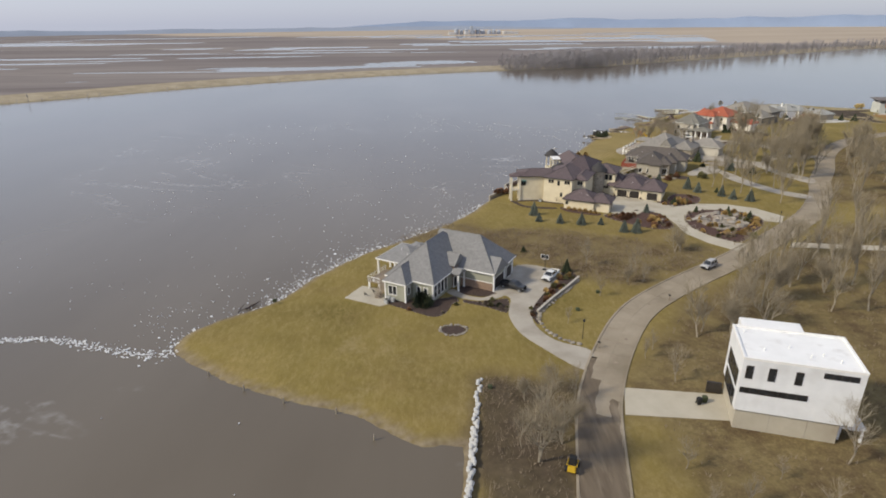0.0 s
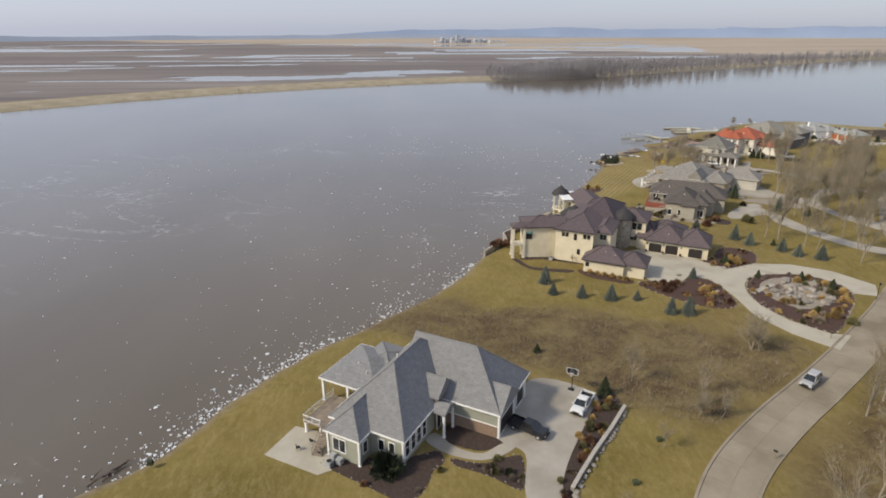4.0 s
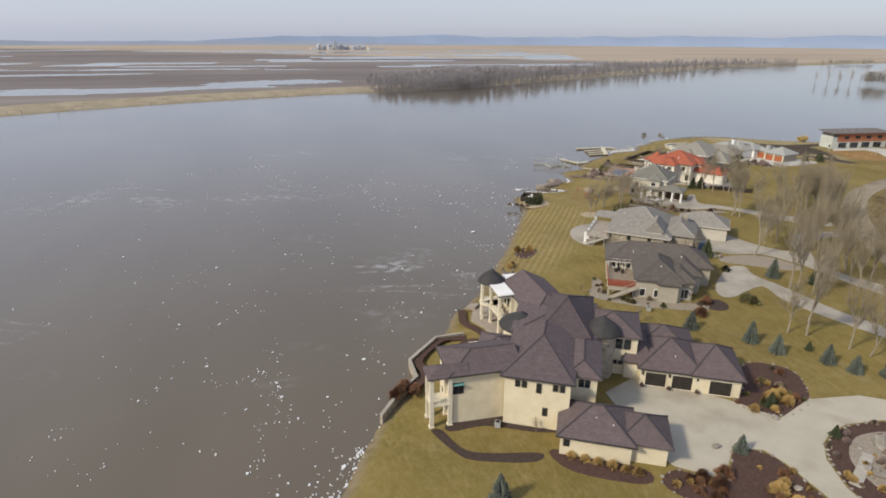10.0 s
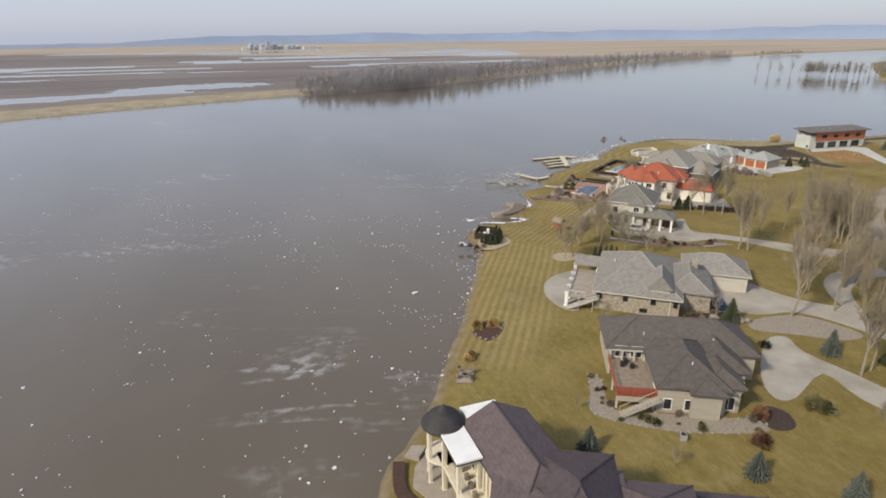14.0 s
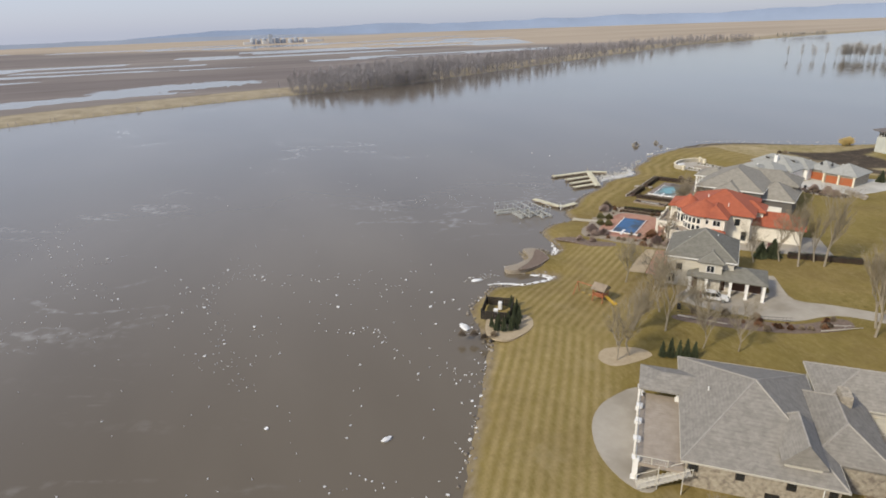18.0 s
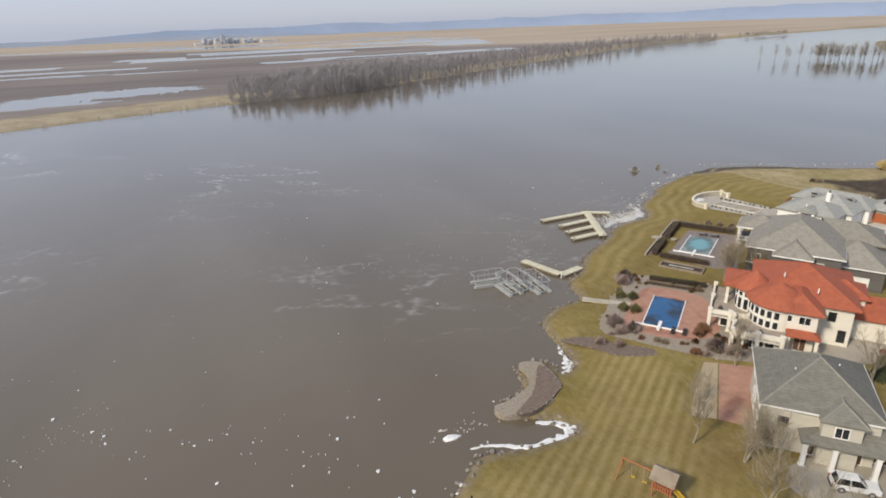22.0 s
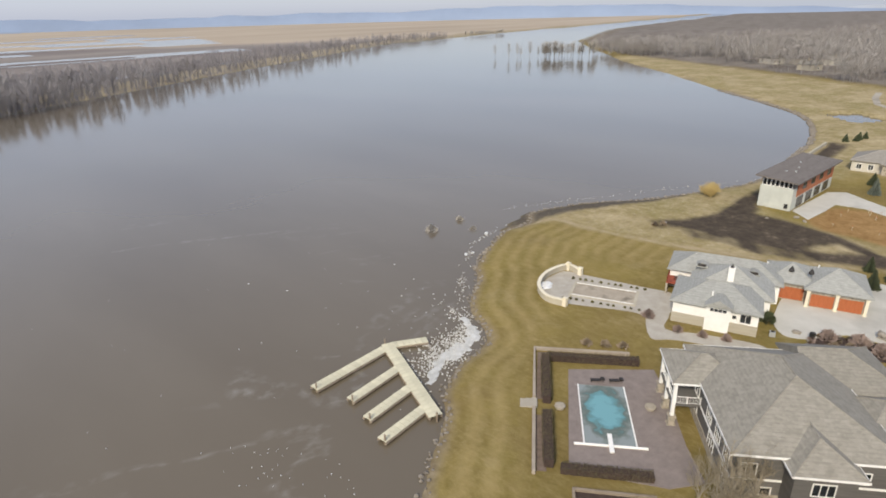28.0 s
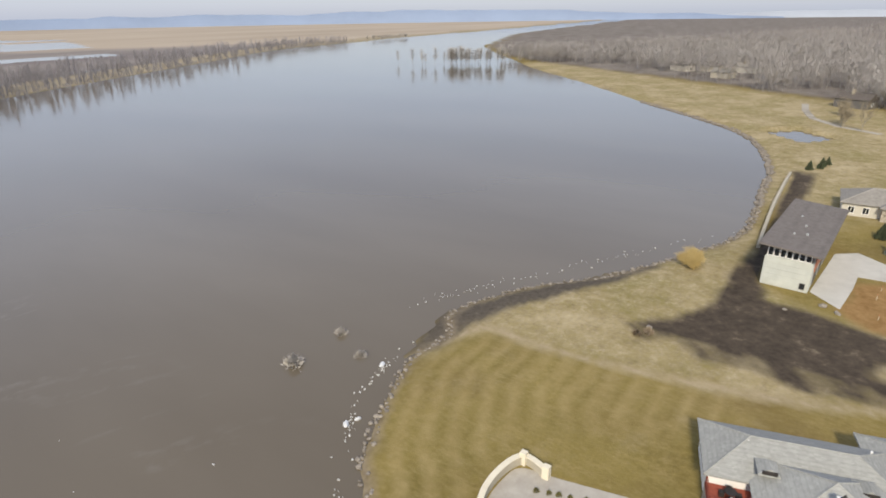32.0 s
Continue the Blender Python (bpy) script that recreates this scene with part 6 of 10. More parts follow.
def column(house, x, y, z0, z1, w, m, name="column"):
    bm = boxm(x - w / 2, y - w / 2, z0, x + w / 2, y + w / 2, z1)
    box(bm, x - w * 0.72, y - w * 0.72, z0, x + w * 0.72, y + w * 0.72, z0 + 0.28)
    box(bm, x - w * 0.66, y - w * 0.66, z1 - 0.22, x + w * 0.66, y + w * 0.66, z1 - 0.004)
    part(name, bm, m, house)


def railing(house, p, q, z, m, h=1.0, step=0.22, name="railing"):
    """Posts, a hand rail and single balusters between two points."""
    p, q = Vector(p), Vector(q)
    d = q - p
    n = max(2, int(d.length / 1.8))
    u = d.normalized()
    rail = part(name, tubem((*p, z + h), (*q, z + h), 0.05, 0.05, n=4), m, house)
    part("bottom_rail", tubem((*p, z + 0.12), (*q, z + 0.12), 0.035, 0.035, n=4), m, rail)
    for i in range(n + 1):
        c = p + d * (i / n)
        part("post", tubem((c.x, c.y, z), (c.x, c.y, z + h + 0.06), 0.06, 0.06, n=4), m, rail)
    k = int(d.length / step)
    for i in range(k):
        c = p + u * (i + 0.5) * step
        part("baluster", tubem((c.x, c.y, z + 0.12), (c.x, c.y, z + h - 0.03), 0.018, 0.018, n=3), m, rail)


def deck(house, x0, y0, x1, y1, z, m, name="deck", t=0.25):
    """A deck of single boards on a frame."""
    d = part(name, boxm(x0, y0, z - t, x1, y1, z - 0.06), m, house)
    n = max(2, int((y1 - y0) / 0.5))
    for i in range(n):
        a, b = y0 + (y1 - y0) * i / n, y0 + (y1 - y0) * (i + 1) / n
        part("board", boxm(x0, a + 0.015, z - 0.055, x1, b - 0.015, z), m, d)
    return d


def vent(house, x, y, z, h=0.5, r=0.09):
    part("roof_vent", tubem((x, y, z - 0.4), (x, y, z + h), r, n=7), M["white"], house)


def stair(house, x0, y0, z0, x1, y1, z1, w, m, n=9, name="stair"):
    st = part(name, band([(x0, y0), (x0 + (x1 - x0) * 0.02, y0 + (y1 - y0) * 0.02)], w / 2, w / 2, z0 - 0.1, z0), m, house)
    d = Vector((x1 - x0, y1 - y0))
    for i in range(n):
        a, b = (x0 + d.x * i / n, y0 + d.y * i / n), (x0 + d.x * (i + 1) / n, y0 + d.y * (i + 1) / n)
        z = z0 + (z1 - z0) * (i + 1) / n
        part("step", band([a, b], w / 2, w / 2, z - 0.16, z), m, st)
    for s in (-1, 1):
        u = Vector((-d.y, d.x)).normalized() * (w / 2) * s
        bm = bmesh.new()
        tube(bm, (x0 + u.x, y0 + u.y, z0 + 0.9), (x1 + u.x, y1 + u.y, z1 + 0.9), 0.05, 0.05, 4)
        tube(bm, (x0 + u.x, y0 + u.y, z0), (x0 + u.x, y0 + u.y, z0 + 0.9), 0.05, 0.05, 4)
        tube(bm, (x1 + u.x, y1 + u.y, z1 - 0.1), (x1 + u.x, y1 + u.y, z1 + 0.9), 0.05, 0.05, 4)
        part("handrail", bm, m, st)


# the sage house
S, W = M["sage"], M["white"]
h1 = thing("house", "sage-sided house with steep light grey shingle roofs and white trim", "house", 0, 107, G, -29, "riverside houses")
R1 = M["roof_grey"]
wing(h1, -16.2, 8.4, -9, 17.4, 4.0, 0.34, "x", S, R1, over=0.5)
part("porch_roof", roof_mesh(-19.3, 4.6, -9, 15.6, 4.0, 0.36, "x"), R1, h1)
fascia(h1, -18.75, 5.15, -9.5, 15.05, 4.0, W)
for x, y in ((-18.9, 5.0), (-14.4, 5.0), (-18.9, 9.8), (-18.9, 14.8)):
    column(h1, x, y, -0.2, 3.8, 0.36, W)
wing(h1, -11.6, -1.8, -0.9, 19.2, 4.15, 1.0, "y", S, R1, run=7.4)
fascia(h1, -11.6, -1.8, -0.9, 19.2, 4.15, W)
wing(h1, -10.7, -4.5, -5.8, 4, 4.1, 0.95, "y", S, R1, over=0.4)
fascia(h1, -10.7, -4.5, -5.8, 4, 4.1, W, 0.4)
wing(h1, -7.4, 8.6, 7.8, 19.4, 4.15, 1.0, "x", S, R1, lo="gable", run=6.1, over=0.5)
fascia(h1, -0.2, 8.6, 7.8, 19.4, 4.15, W)
wing(h1, 1.6, 8.62, 7.95, 14.4, 4.2, 0.72, "x", S, R1, hi="gable")
wing(h1, -5.2, 6.6, -0.4, 10.9, 5.2, 0.78, "x", M["brick"], R1, hi="gable", over=0.35)
part("porch_roof", roof_mesh(-1.6, 5.0, 1.6, 8.3, 3.9, 0.5, "x", hi="gable"), R1, h1)
for y in (5.3, 8.0):
    column(h1, 1.3, y, -0.1, 3.7, 0.3, W)
part("brick_skirt", boxm(0.2, 8.48, -0.2, 7.76, 8.58, 1.7), M["brick"], h1)
windows(h1, "s", -4.5, ((-8.9, 1.2, 1.9, 1.9, 2),), W)
windows(h1, "e", -5.8, ((-3.2, 1.3, 0.9, 1.7),), W)
windows(h1, "s", -1.8, ((-4.2, 1.2, 0.8, 1.6), (-2.6, 1.2, 0.8, 1.6)), W)
windows(h1, "e", -0.9, ((-0.8, 0.8, 1.0, 2.6), (0.7, 0.8, 1.0, 2.6), (2.2, 0.8, 1.0, 2.6), (3.7, 0.8, 1.0, 2.6)), W, 1)
windows(h1, "w", -11.6, ((0.4, 2.3, 1.6, 1.4, 2), (3.2, 1.2, 1.6, 1.9, 2)), W)
windows(h1, "e", -0.4, ((8.75, 4.9, 0.7, 0.9),), W)
opening(h1, "e", 7.0, 0.1, 1.1, 2.3, W, M["dark_door"], -0.4, "front_door")
garage(h1, "e", 7.95, 11.5, 4.8, W, M["dark_door"], 2.6)
garage(h1, "e", 7.8, 17.2, 2.8, W, M["dark_door"], 2.6)
for x, y in ((7.95, 8.7), (7.95, 14.5), (7.8, 19.3), (-5.8, -4.5), (-10.7, -4.5), (-0.9, -1.8), (-11.6, -1.8)):
    column(h1, x, y, -0.2, 3.95, 0.28, W, "corner_board")
part("belt_board", boxm(0.2, 8.54, 1.72, 7.8, 8.6, 1.86), W, h1)
deck(h1, -16.6, -2.4, -11.7, 4.4, 1.9, M["oldwood"])
railing(h1, (-16.6, -2.4), (-13.6, -2.4), 1.9, W)
railing(h1, (-16.6, -2.4), (-16.6, 4.4), 1.9, W)
for x, y in ((-16.4, -2.2), (-13.8, -2.2), (-16.4, 1.2), (-16.4, 4.2)):
    column(h1, x, y, -0.2, 1.8, 0.3, W)
stair(h1, -11.9, -5.6, 0.1, -12.7, -2.4, 1.9, 1.3, M["oldwood"], 8)
for x, y in ((-9.6, -6.0), (-8.4, -6.3)):
    part("meter_box", boxm(x - 0.4, y + 0.6, 0.02, x + 0.4, y + 1.3, 0.9, 0.03), M["metal"], h1)
for x, y, z in ((-12.6, 7.4, 4.9), (-9.8, 2.4, 5.6), (-9.0, 1.4, 6.0), (-14.8, 8.6, 5.2), (-8.2, 9, 8.2)):
    vent(h1, x, y, z)

# the cream mansion
M["teal_cloth"] = mat("teal_cloth", (0.10, 0.26, 0.25), (0.15, 0.34, 0.33), 1.5, 0.9)
C, T, R2 = M["cream"], M["cream_trim"], M["roof_purple"]
h2 = thing("house", "large cream stucco house with purple-brown hip roofs and dark turrets", "house", 40.5, 172.8, G, -27, "riverside houses")
DK = M["slate_dark"]


def left_wing():
    wing(h2, 0, -0.6, 9.6, 6.8, 7.9, 0.36, "x", C, R2, z0=-0.3, hi="gable", over=0.56)
    fascia(h2, 0, -0.6, 9.6, 6.8, 7.9, DK, h=0.16)
    part("porch_roof", roof_mesh(-3.5, -1.15, 2.4, 2.5, 7.86, 0.5, "x", hi="gable"), R2, h2)
    for x, y in ((-2.9, -0.65), (-2.9, 1.9), (-0.3, -0.65), (-0.3, 1.9)):
        column(h2, x, y, -0.2, 7.7, 0.55, T)
    for z in (3.2,):
        part("balcony", boxm(-3.1, -0.9, z, -0.01, 2.1, z + 0.3), T, h2)
        railing(h2, (-3.0, -0.8), (-0.5, -0.8), z + 0.3, T)
        railing(h2, (-3.0, -0.8), (-3.0, 2.0), z + 0.3, T)
    windows(h2, "w", 0, ((0.8, 0.3, 1.6, 2.2, 2), (4.6, 0.3, 1.6, 2.2, 2), (0.8, 4.6, 1.6, 2.2, 2), (4.6, 4.6, 1.6, 2.2, 2)), T)
    windows(h2, "s", -0.6, ((0.9, 4.9, 1.3, 1.5, 2),), M["dark_door"])
    part("awning", boxm(0.2, -1.1, 6.3, 1.7, -0.62, 6.42), M["teal_cloth"], h2, "faded teal window awning")
    part("downpipe", tubem((7.6, -0.74, 0), (7.6, -0.74, 7.7), 0.06, n=6), M["black"], h2)


turned(h2, -15.6, -2.0, 27.0, left_wing)
wing(h2, -13.4, 6.5, -8, 12, 6.9, 0.4, "x", C, R2)
wing(h2, -8.4, -0.5, 0.5, 12.4, 7.9, 0.42, "y", C, R2, run=9.2, hi="gable")
fascia(h2, -8.4, -0.5, 0.5, 12.4, 7.9, DK, h=0.16)
wing(h2, 0.0, 2.4, 4.0, 12.6, 7.5, 0.5, "y", C, R2)
wing(h2, -8.8, 12.4, 3.4, 25.4, 7.7, 0.22, "x", C, R2)
# darker than the roofs around it because its shade is in the colour
wing(h2, -5.0, 11.6, 2.8, 27.6, 7.95, 0.76, "y", None, M["roof_shaded"], run=8.2, label="steep pyramid roof over the hall, shade painted into its colour")
wing(h2, 2.4, 16.6, 10.3, 25, 7.0, 0.45, "x", C, R2)
wing(h2, 8.6, 15.8, 12.6, 26, 3.2, 0.55, "x", C, R2)
wing(h2, 11.0, 14.2, 19.9, 24, 3.2, 0.58, "x", C, R2)
fascia(h2, 11.0, 14.2, 19.9, 24, 3.2, DK, h=0.16)
wing(h2, 18.6, 14.0, 25.4, 23.4, 3.2, 0.58, "x", C, R2)
fascia(h2, 18.6, 14.0, 25.4, 23.4, 3.2, DK, h=0.16)
wing(h2, -0.3, -5.2, 8.6, 2.4, 3.1, 0.6, "x", C, R2)
fascia(h2, -0.3, -5.2, 8.6, 2.4, 3.1, DK, h=0.16)
wing(h2, 7.2, -4.4, 13.0, 1.6, 3.1, 0.62, "x", C, R2)
part("turret_wall", drum(4.7, 16.4, -0.4, 7.7, 2.2), M["stone"], h2, "stone stair tower")
part("turret_roof", cone_roof(4.7, 16.4, 7.7, 2.9, 2.6, 24, bell=-0.1), DK, h2, "dark conical turret roof")
part("bow_wall", drum(-8.2, 17.6, -0.4, 6.3, 2.9, 24), C, h2, "rounded cream bay towards the river")
part("bow_roof", cone_roof(-8.2, 17.6, 6.5, 3.7, 2.3, 24, bell=-0.1), DK, h2, "low dark rounded roof over the bay")
wing(h2, 10.4, 20, 19.4, 28.6, 3.2, 0.56, "x", C, R2)


def river_wing():
    wing(h2, -4.65, -9.0, 2.95, 5.6, 7.5, 0.5, "y", C, R2, hi="gable")
    fascia(h2, -4.65, -4.0, 2.95, 5.6, 7.5, DK, h=0.16)
    # open porch of two storeys beside it
    part("flat_roof", boxm(-7.9, -0.4, 7.65, -4.9, 5.2, 7.9, 0.03), M["white"], h2, "flat white canopy roof")
    part("canopy_edge", boxm(-7.96, -0.46, 7.52, -4.84, 5.26, 7.64), DK, h2)
    part("flat_roof", boxm(-4.1, 6.2, 7.7, 0.5, 8.6, 7.95, 0.03), M["white"], h2, "flat white canopy roof")
    part("balcony", boxm(-7.7, -2.6, 3.2, -4.67, 7.0, 3.5), T, h2)
    part("beam", boxm(-7.7, -0.2, 7.05, -7.3, 5.1, 7.5), T, h2)
    part("beam", boxm(-7.29, -0.2, 7.05, -4.9, 0.2, 7.5), T, h2)
    for x, y in ((-7.5, 0.0), (-7.5, 4.7), (-5.2, 0.0), (-3.8, 8.3), (-1.7, 8.3), (0.2, 8.3)):
        column(h2, x, y, -0.2, 7.6, 0.46, T)
    railing(h2, (-7.6, -2.5), (-7.6, 4.6), 3.5, T, 0.9)
    railing(h2, (-7.6, -2.5), (-4.8, -2.5), 3.5, T, 0.9)
    for k in range(6):
        part("pilaster", boxm(-5.0, -4.6 + 0.95 * k, 3.4, -4.67, -4.3 + 0.95 * k, 7.3), T, h2)
        if k < 5:
            opening(h2, "w", -3.98 + 0.95 * k, 3.8, 0.5, 3.0, T, M["glass"], -4.65)
    for k in range(3):
        opening(h2, "w", 1.0 + 1.7 * k, 0.2, 1.3, 2.3, T, M["glass"], -4.65)
        opening(h2, "w", 1.4 + 1.6 * k, 3.7, 1.3, 2.6, T, M["glass"], -4.65)
    part("turret_roof", cone_roof(-6.8, 6.9, 7.8, 2.6, 2.4, 24, bell=-0.1), DK, h2, "dark conical turret roof")
    part("turret_deck", drum(-6.8, 6.9, 3.2, 3.5, 2.2), T, h2)
    for k in range(6):
        a = k * math.pi / 3 + 0.3
        column(h2, -6.8 + 1.95 * math.cos(a), 6.9 + 1.95 * math.sin(a), -0.2, 7.7, 0.36, T)
    for k in range(4):
        part("porch_chair", boxm(-6.4 + 0.1 * k, -1.4 + 1.4 * k, 3.51, -5.9 + 0.1 * k, -0.9 + 1.4 * k, 4.3, 0.05), M["oldwood"], h2)


turned(h2, -6.3, 28.6, 28.0, river_wing)
windows(h2, "s", -0.5, ((-6.6, 6.3, 0.5, 0.85), (-5.7, 6.3, 0.5, 0.85), (-3.7, 5.7, 0.5, 1.3), (-1.5, 6.3, 0.5, 0.85), (-0.6, 6.3, 0.5, 0.85), (-2.7, 2.2, 0.5, 1.1), (0.05, 1.3, 0.3, 0.7)), M["dark_door"])
windows(h2, "s", 2.4, ((2.3, 5.6, 1.6, 1.3, 2),), T)
windows(h2, "s", 16.6, ((7.5, 4.7, 0.8, 1.5), (8.8, 4.7, 0.8, 1.5)), M["dark_door"])
windows(h2, "s", -5.2, ((0.5, 1.5, 0.6, 0.8),), M["dark_door"])
opening(h2, "s", 9.9, 0.1, 1.1, 2.1, T, T, 15.8, "side_door")
windows(h2, "s", 16.6, ((7.2, 1.9, 0.5, 0.5), (8.0, 1.9, 0.5, 0.5)), M["dark_door"])
for at in (13.3, 17.2):
    garage(h2, "s", 14.2, at, 3.0, T, M["dark_door"])
garage(h2, "s", 14.0, 22.6, 3.1, T, M["dark_door"])
for x in (11.3, 15.25, 19.3):
    part("wall_lantern", boxm(x - 0.12, 13.95, 2.0, x + 0.12, 14.18, 2.5), M["black"], h2)
    part("planter", cone_roof(x, 13.4, 0.55, 0.33, 0.5, 10), M["dark_mulch"], h2)
garage(h2, "e", 13.0, -1.4, 2.6, T, M["oldwood"])
for x, y, z in ((-4, 3.2, 8.2), (-2, 2.2, 7.8), (4, -3, 4.6), (6.2, -3.6, 4.3), (16, 16, 4.6), (-1.4, 19, 9.4), (-6.4, 30, 8)):
    vent(h2, x, y, z, 0.28, 0.06)

# the taupe house with the red deck
TS, R3 = M["tan_siding"], M["roof_brown"]
h3 = thing("house", "taupe house with brown-grey hip roofs and a red railed deck", "house", 76, 207, G, -27, "riverside houses")
wing(h3, -9.4, 11.2, 12.2, 21, 4.3, 0.6, "x", TS, R3)
wing(h3, -3.8, 1.2, 5.2, 14, 4.3, 0.6, "y", TS, R3)
wing(h3, 3.6, 6.4, 9.2, 18, 4.2, 0.6, "y", TS, R3)
wing(h3, 0.6, 0.2, 4.4, 5, 4.1, 0.6, "y", TS, R3)
wing(h3, 2.8, 2.2, 7.4, 10, 4.2, 0.6, "y", M["stone"], R3)
dk = deck(h3, -9.4, 1.4, -3.9, 11.1, 2.5, M["oldwood"])
for p, q in (((-9.4, 1.4), (-3.9, 1.4)), ((-9.4, 1.4), (-9.4, 10.3))):
    railing(h3, p, q, 2.5, M["red_wood"], 1.05, 0.16)
for k in range(22):
    part("red_slat", boxm(-9.4 + k * 0.25, 1.28, 2.1, -9.19 + k * 0.25, 1.34, 3.5), M["red_wood"], h3)
part("deck_skirt", boxm(-9.4, 1.36, 1.2, -3.9, 1.44, 2.44), TS, h3)
for x, y in ((-7.6, 8.6), (-6.2, 8.2), (-7, 9.6)):
    part("deck_chair", boxm(x - 0.3, y - 0.3, 2.51, x + 0.3, y + 0.3, 3.3, 0.05), M["dark_door"], h3)
for x, y in ((-9.2, 1.6), (-9.2, 10.6), (-9.2, 6), (-4.1, 1.6), (-7.4, 10.6), (-5.6, 10.6), (-4.1, 10.6)):
    column(h3, x, y, -0.2, 4.2 if y > 9 else 2.3, 0.28, M["pale_siding"])
part("beam", boxm(-9.5, 10.5, 4.0, -3.9, 10.9, 4.2), M["pale_siding"], h3)
stair(h3, -8.8, -0.4, 0.1, -3.6, 0.6, 2.5, 1.4, TS, 12)
windows(h3, "s", 11.2, ((-7.6, 2.7, 1.6, 1.8, 2), (-5.2, 2.7, 1.6, 1.8, 2)), W)
windows(h3, "s", 1.2, ((-2.4, 0.6, 1.0, 1.6), (0.4, 0.6, 1.0, 1.6)), W)
windows(h3, "s", 2.2, ((5.9, 0.5, 1.6, 2.0, 2),), W)
windows(h3, "e", 9.2, ((7, 0.8, 1.4, 1.6, 2), (10, 0.8, 1.4, 1.6, 2)), W)
windows(h3, "w", -3.8, ((3.5, 0.6, 1.6, 1.9, 2),), W)
garage(h3, "e", 12.2, 13.8, 2.8, W, M["pale_siding"])
garage(h3, "e", 12.2, 17.8, 2.8, W, M["pale_siding"])
for x, y, z in ((1, 4, 6.4), (6, 12, 6), (-4, 13, 6)):
    vent(h3, x, y, z, 0.25, 0.07)

# the stone house
ST, R4 = M["stone"], M["roof_weather"]
h4 = thing("house", "stone house with weathered grey shingle roofs and a covered patio", "house", 94, 232, G, -38, "riverside houses")
wing(h4, -14.2, 0.5, 1.0, 22, 3.8, 0.6, "y", ST, R4, run=11.5)
fascia(h4, -14.2, 0.5, 1.0, 22, 3.8, M["pale_siding"], h=0.2)
part("patio_roof", roof_mesh(-19.8, 12.6, -6, 18.6, 4.0, 0.36, "x"), R4, h4)
wing(h4, -1, 4.8, 6.6, 18, 3.8, 0.6, "y", ST, R4)
wing(h4, 2.6, 16.8, 14.4, 26, 3.6, 0.55, "x", M["pale_siding"], R4)
fascia(h4, 2.6, 16.8, 14.4, 26, 3.6, M["pale_siding"], h=0.2)
wing(h4, -4.4, 1.5, -0.8, 9, 5.3, 1.15, "y", M["pale_siding"], R4, lo="gable", over=0.4)
for dx in (-0.95, -0.32, 0.32, 0.95):
    opening(h4, "s", -2.6 + dx, 5.0, 0.45, 0.9, W, M["glass"], 1.5)
deck(h4, -19.6, -0.2, -14.3, 14, 2.4, M["patio"], "terrace", 0.4)
for y in (0, 3.6, 7.2, 10.4, 13.4):
    column(h4, -19.5, y, -0.2, 3.8 if y > 13 else 2.9, 0.6, M["white"])
column(h4, -14.8, 13.4, 2.4, 3.8, 0.5, M["white"])
railing(h4, (-19.5, 0), (-19.5, 13.4), 2.4, M["metal"], 0.9)
railing(h4, (-19.5, -0.1), (-16, -0.1), 2.4, M["pale_siding"], 0.9)
stair(h4, -19.2, -1.4, 0.1, -13.6, 0.0, 2.4, 1.3, M["pale_siding"], 12)
for x in (-14.4, -17.0):
    part("post", tubem((x, -1.2, -0.2), (x, -1.2, 3.2), 0.07), M["pale_siding"], h4)
windows(h4, "s", 0.5, ((-13.4, 2.3, 0.9, 1.1), (-8.6, 2.3, 0.7, 1.0), (-3.6, 2.3, 0.7, 1.0), (-5.2, 0.5, 1.2, 0.6, 2), (0.3, 2.2, 0.6, 0.9)), M["dark_door"])
windows(h4, "w", -14.2, ((3, 2.6, 1.6, 1.0, 2), (7, 2.6, 1.6, 1.0, 2), (11, 2.6, 1.6, 1.0, 2)), W)
garage(h4, "s", 16.8, 10.8, 5.4, M["pale_siding"], M["pale_siding"])
part("chimney", boxm(3.2, 13.2, 3.0, 4.4, 15.6, 7.0, 0.04), ST, h4)
for x in (-11.5, -8.5, -6, -3):
    vent(h4, x, 13.2 - abs(x + 7) * 0.3, 6.0, 0.3, 0.08)
part("drain_pipe", tubem((-0.6, 0.35, 0), (-0.6, 0.35, 3.6), 0.07), M["white"], h4)

# the pale house with the porch
R5, PS = M["roof_olive"], M["pale_siding"]
h5 = thing("house", "pale house with olive-grey hip roofs and a pillared porch", "house", 118, 284, G, -45, "riverside houses")
wing(h5, -3.4, 1.2, 8.6, 14, 6.2, 0.62, "y", PS, R5)
fascia(h5, -3.4, 1.2, 8.6, 14, 6.2, W, h=0.18)
wing(h5, 2.6, -0.2, 6.6, 6, 6.2, 0.62, "y", PS, R5, over=0.4)
part("porch_roof", roof_mesh(0.6, -1.5, 14.6, 6.4, 3.5, 0.38, "x"), R5, h5)
part("wall", boxm(8.5, 2.2, -0.3, 13.4, 6, 3.3), PS, h5)
for x in (1.2, 4.2, 8.4, 11.2, 14):
    column(h5, x, -1.0, -0.2, 3.25, 0.5, W)
for x in (2.7, 6.3, 9.8, 12.6):
    garage(h5, "s", 1.2 if x < 8.5 else 2.2, x, 2.3, W, M["brown_door"])
windows(h5, "s", -0.2, ((4.6, 4.2, 1.3, 1.3, 2),), W)
windows(h5, "s", 1.2, ((-1.1, 3.4, 0.9, 1.2), (-2.2, 0.8, 0.9, 1.4)), M["dark_door"])
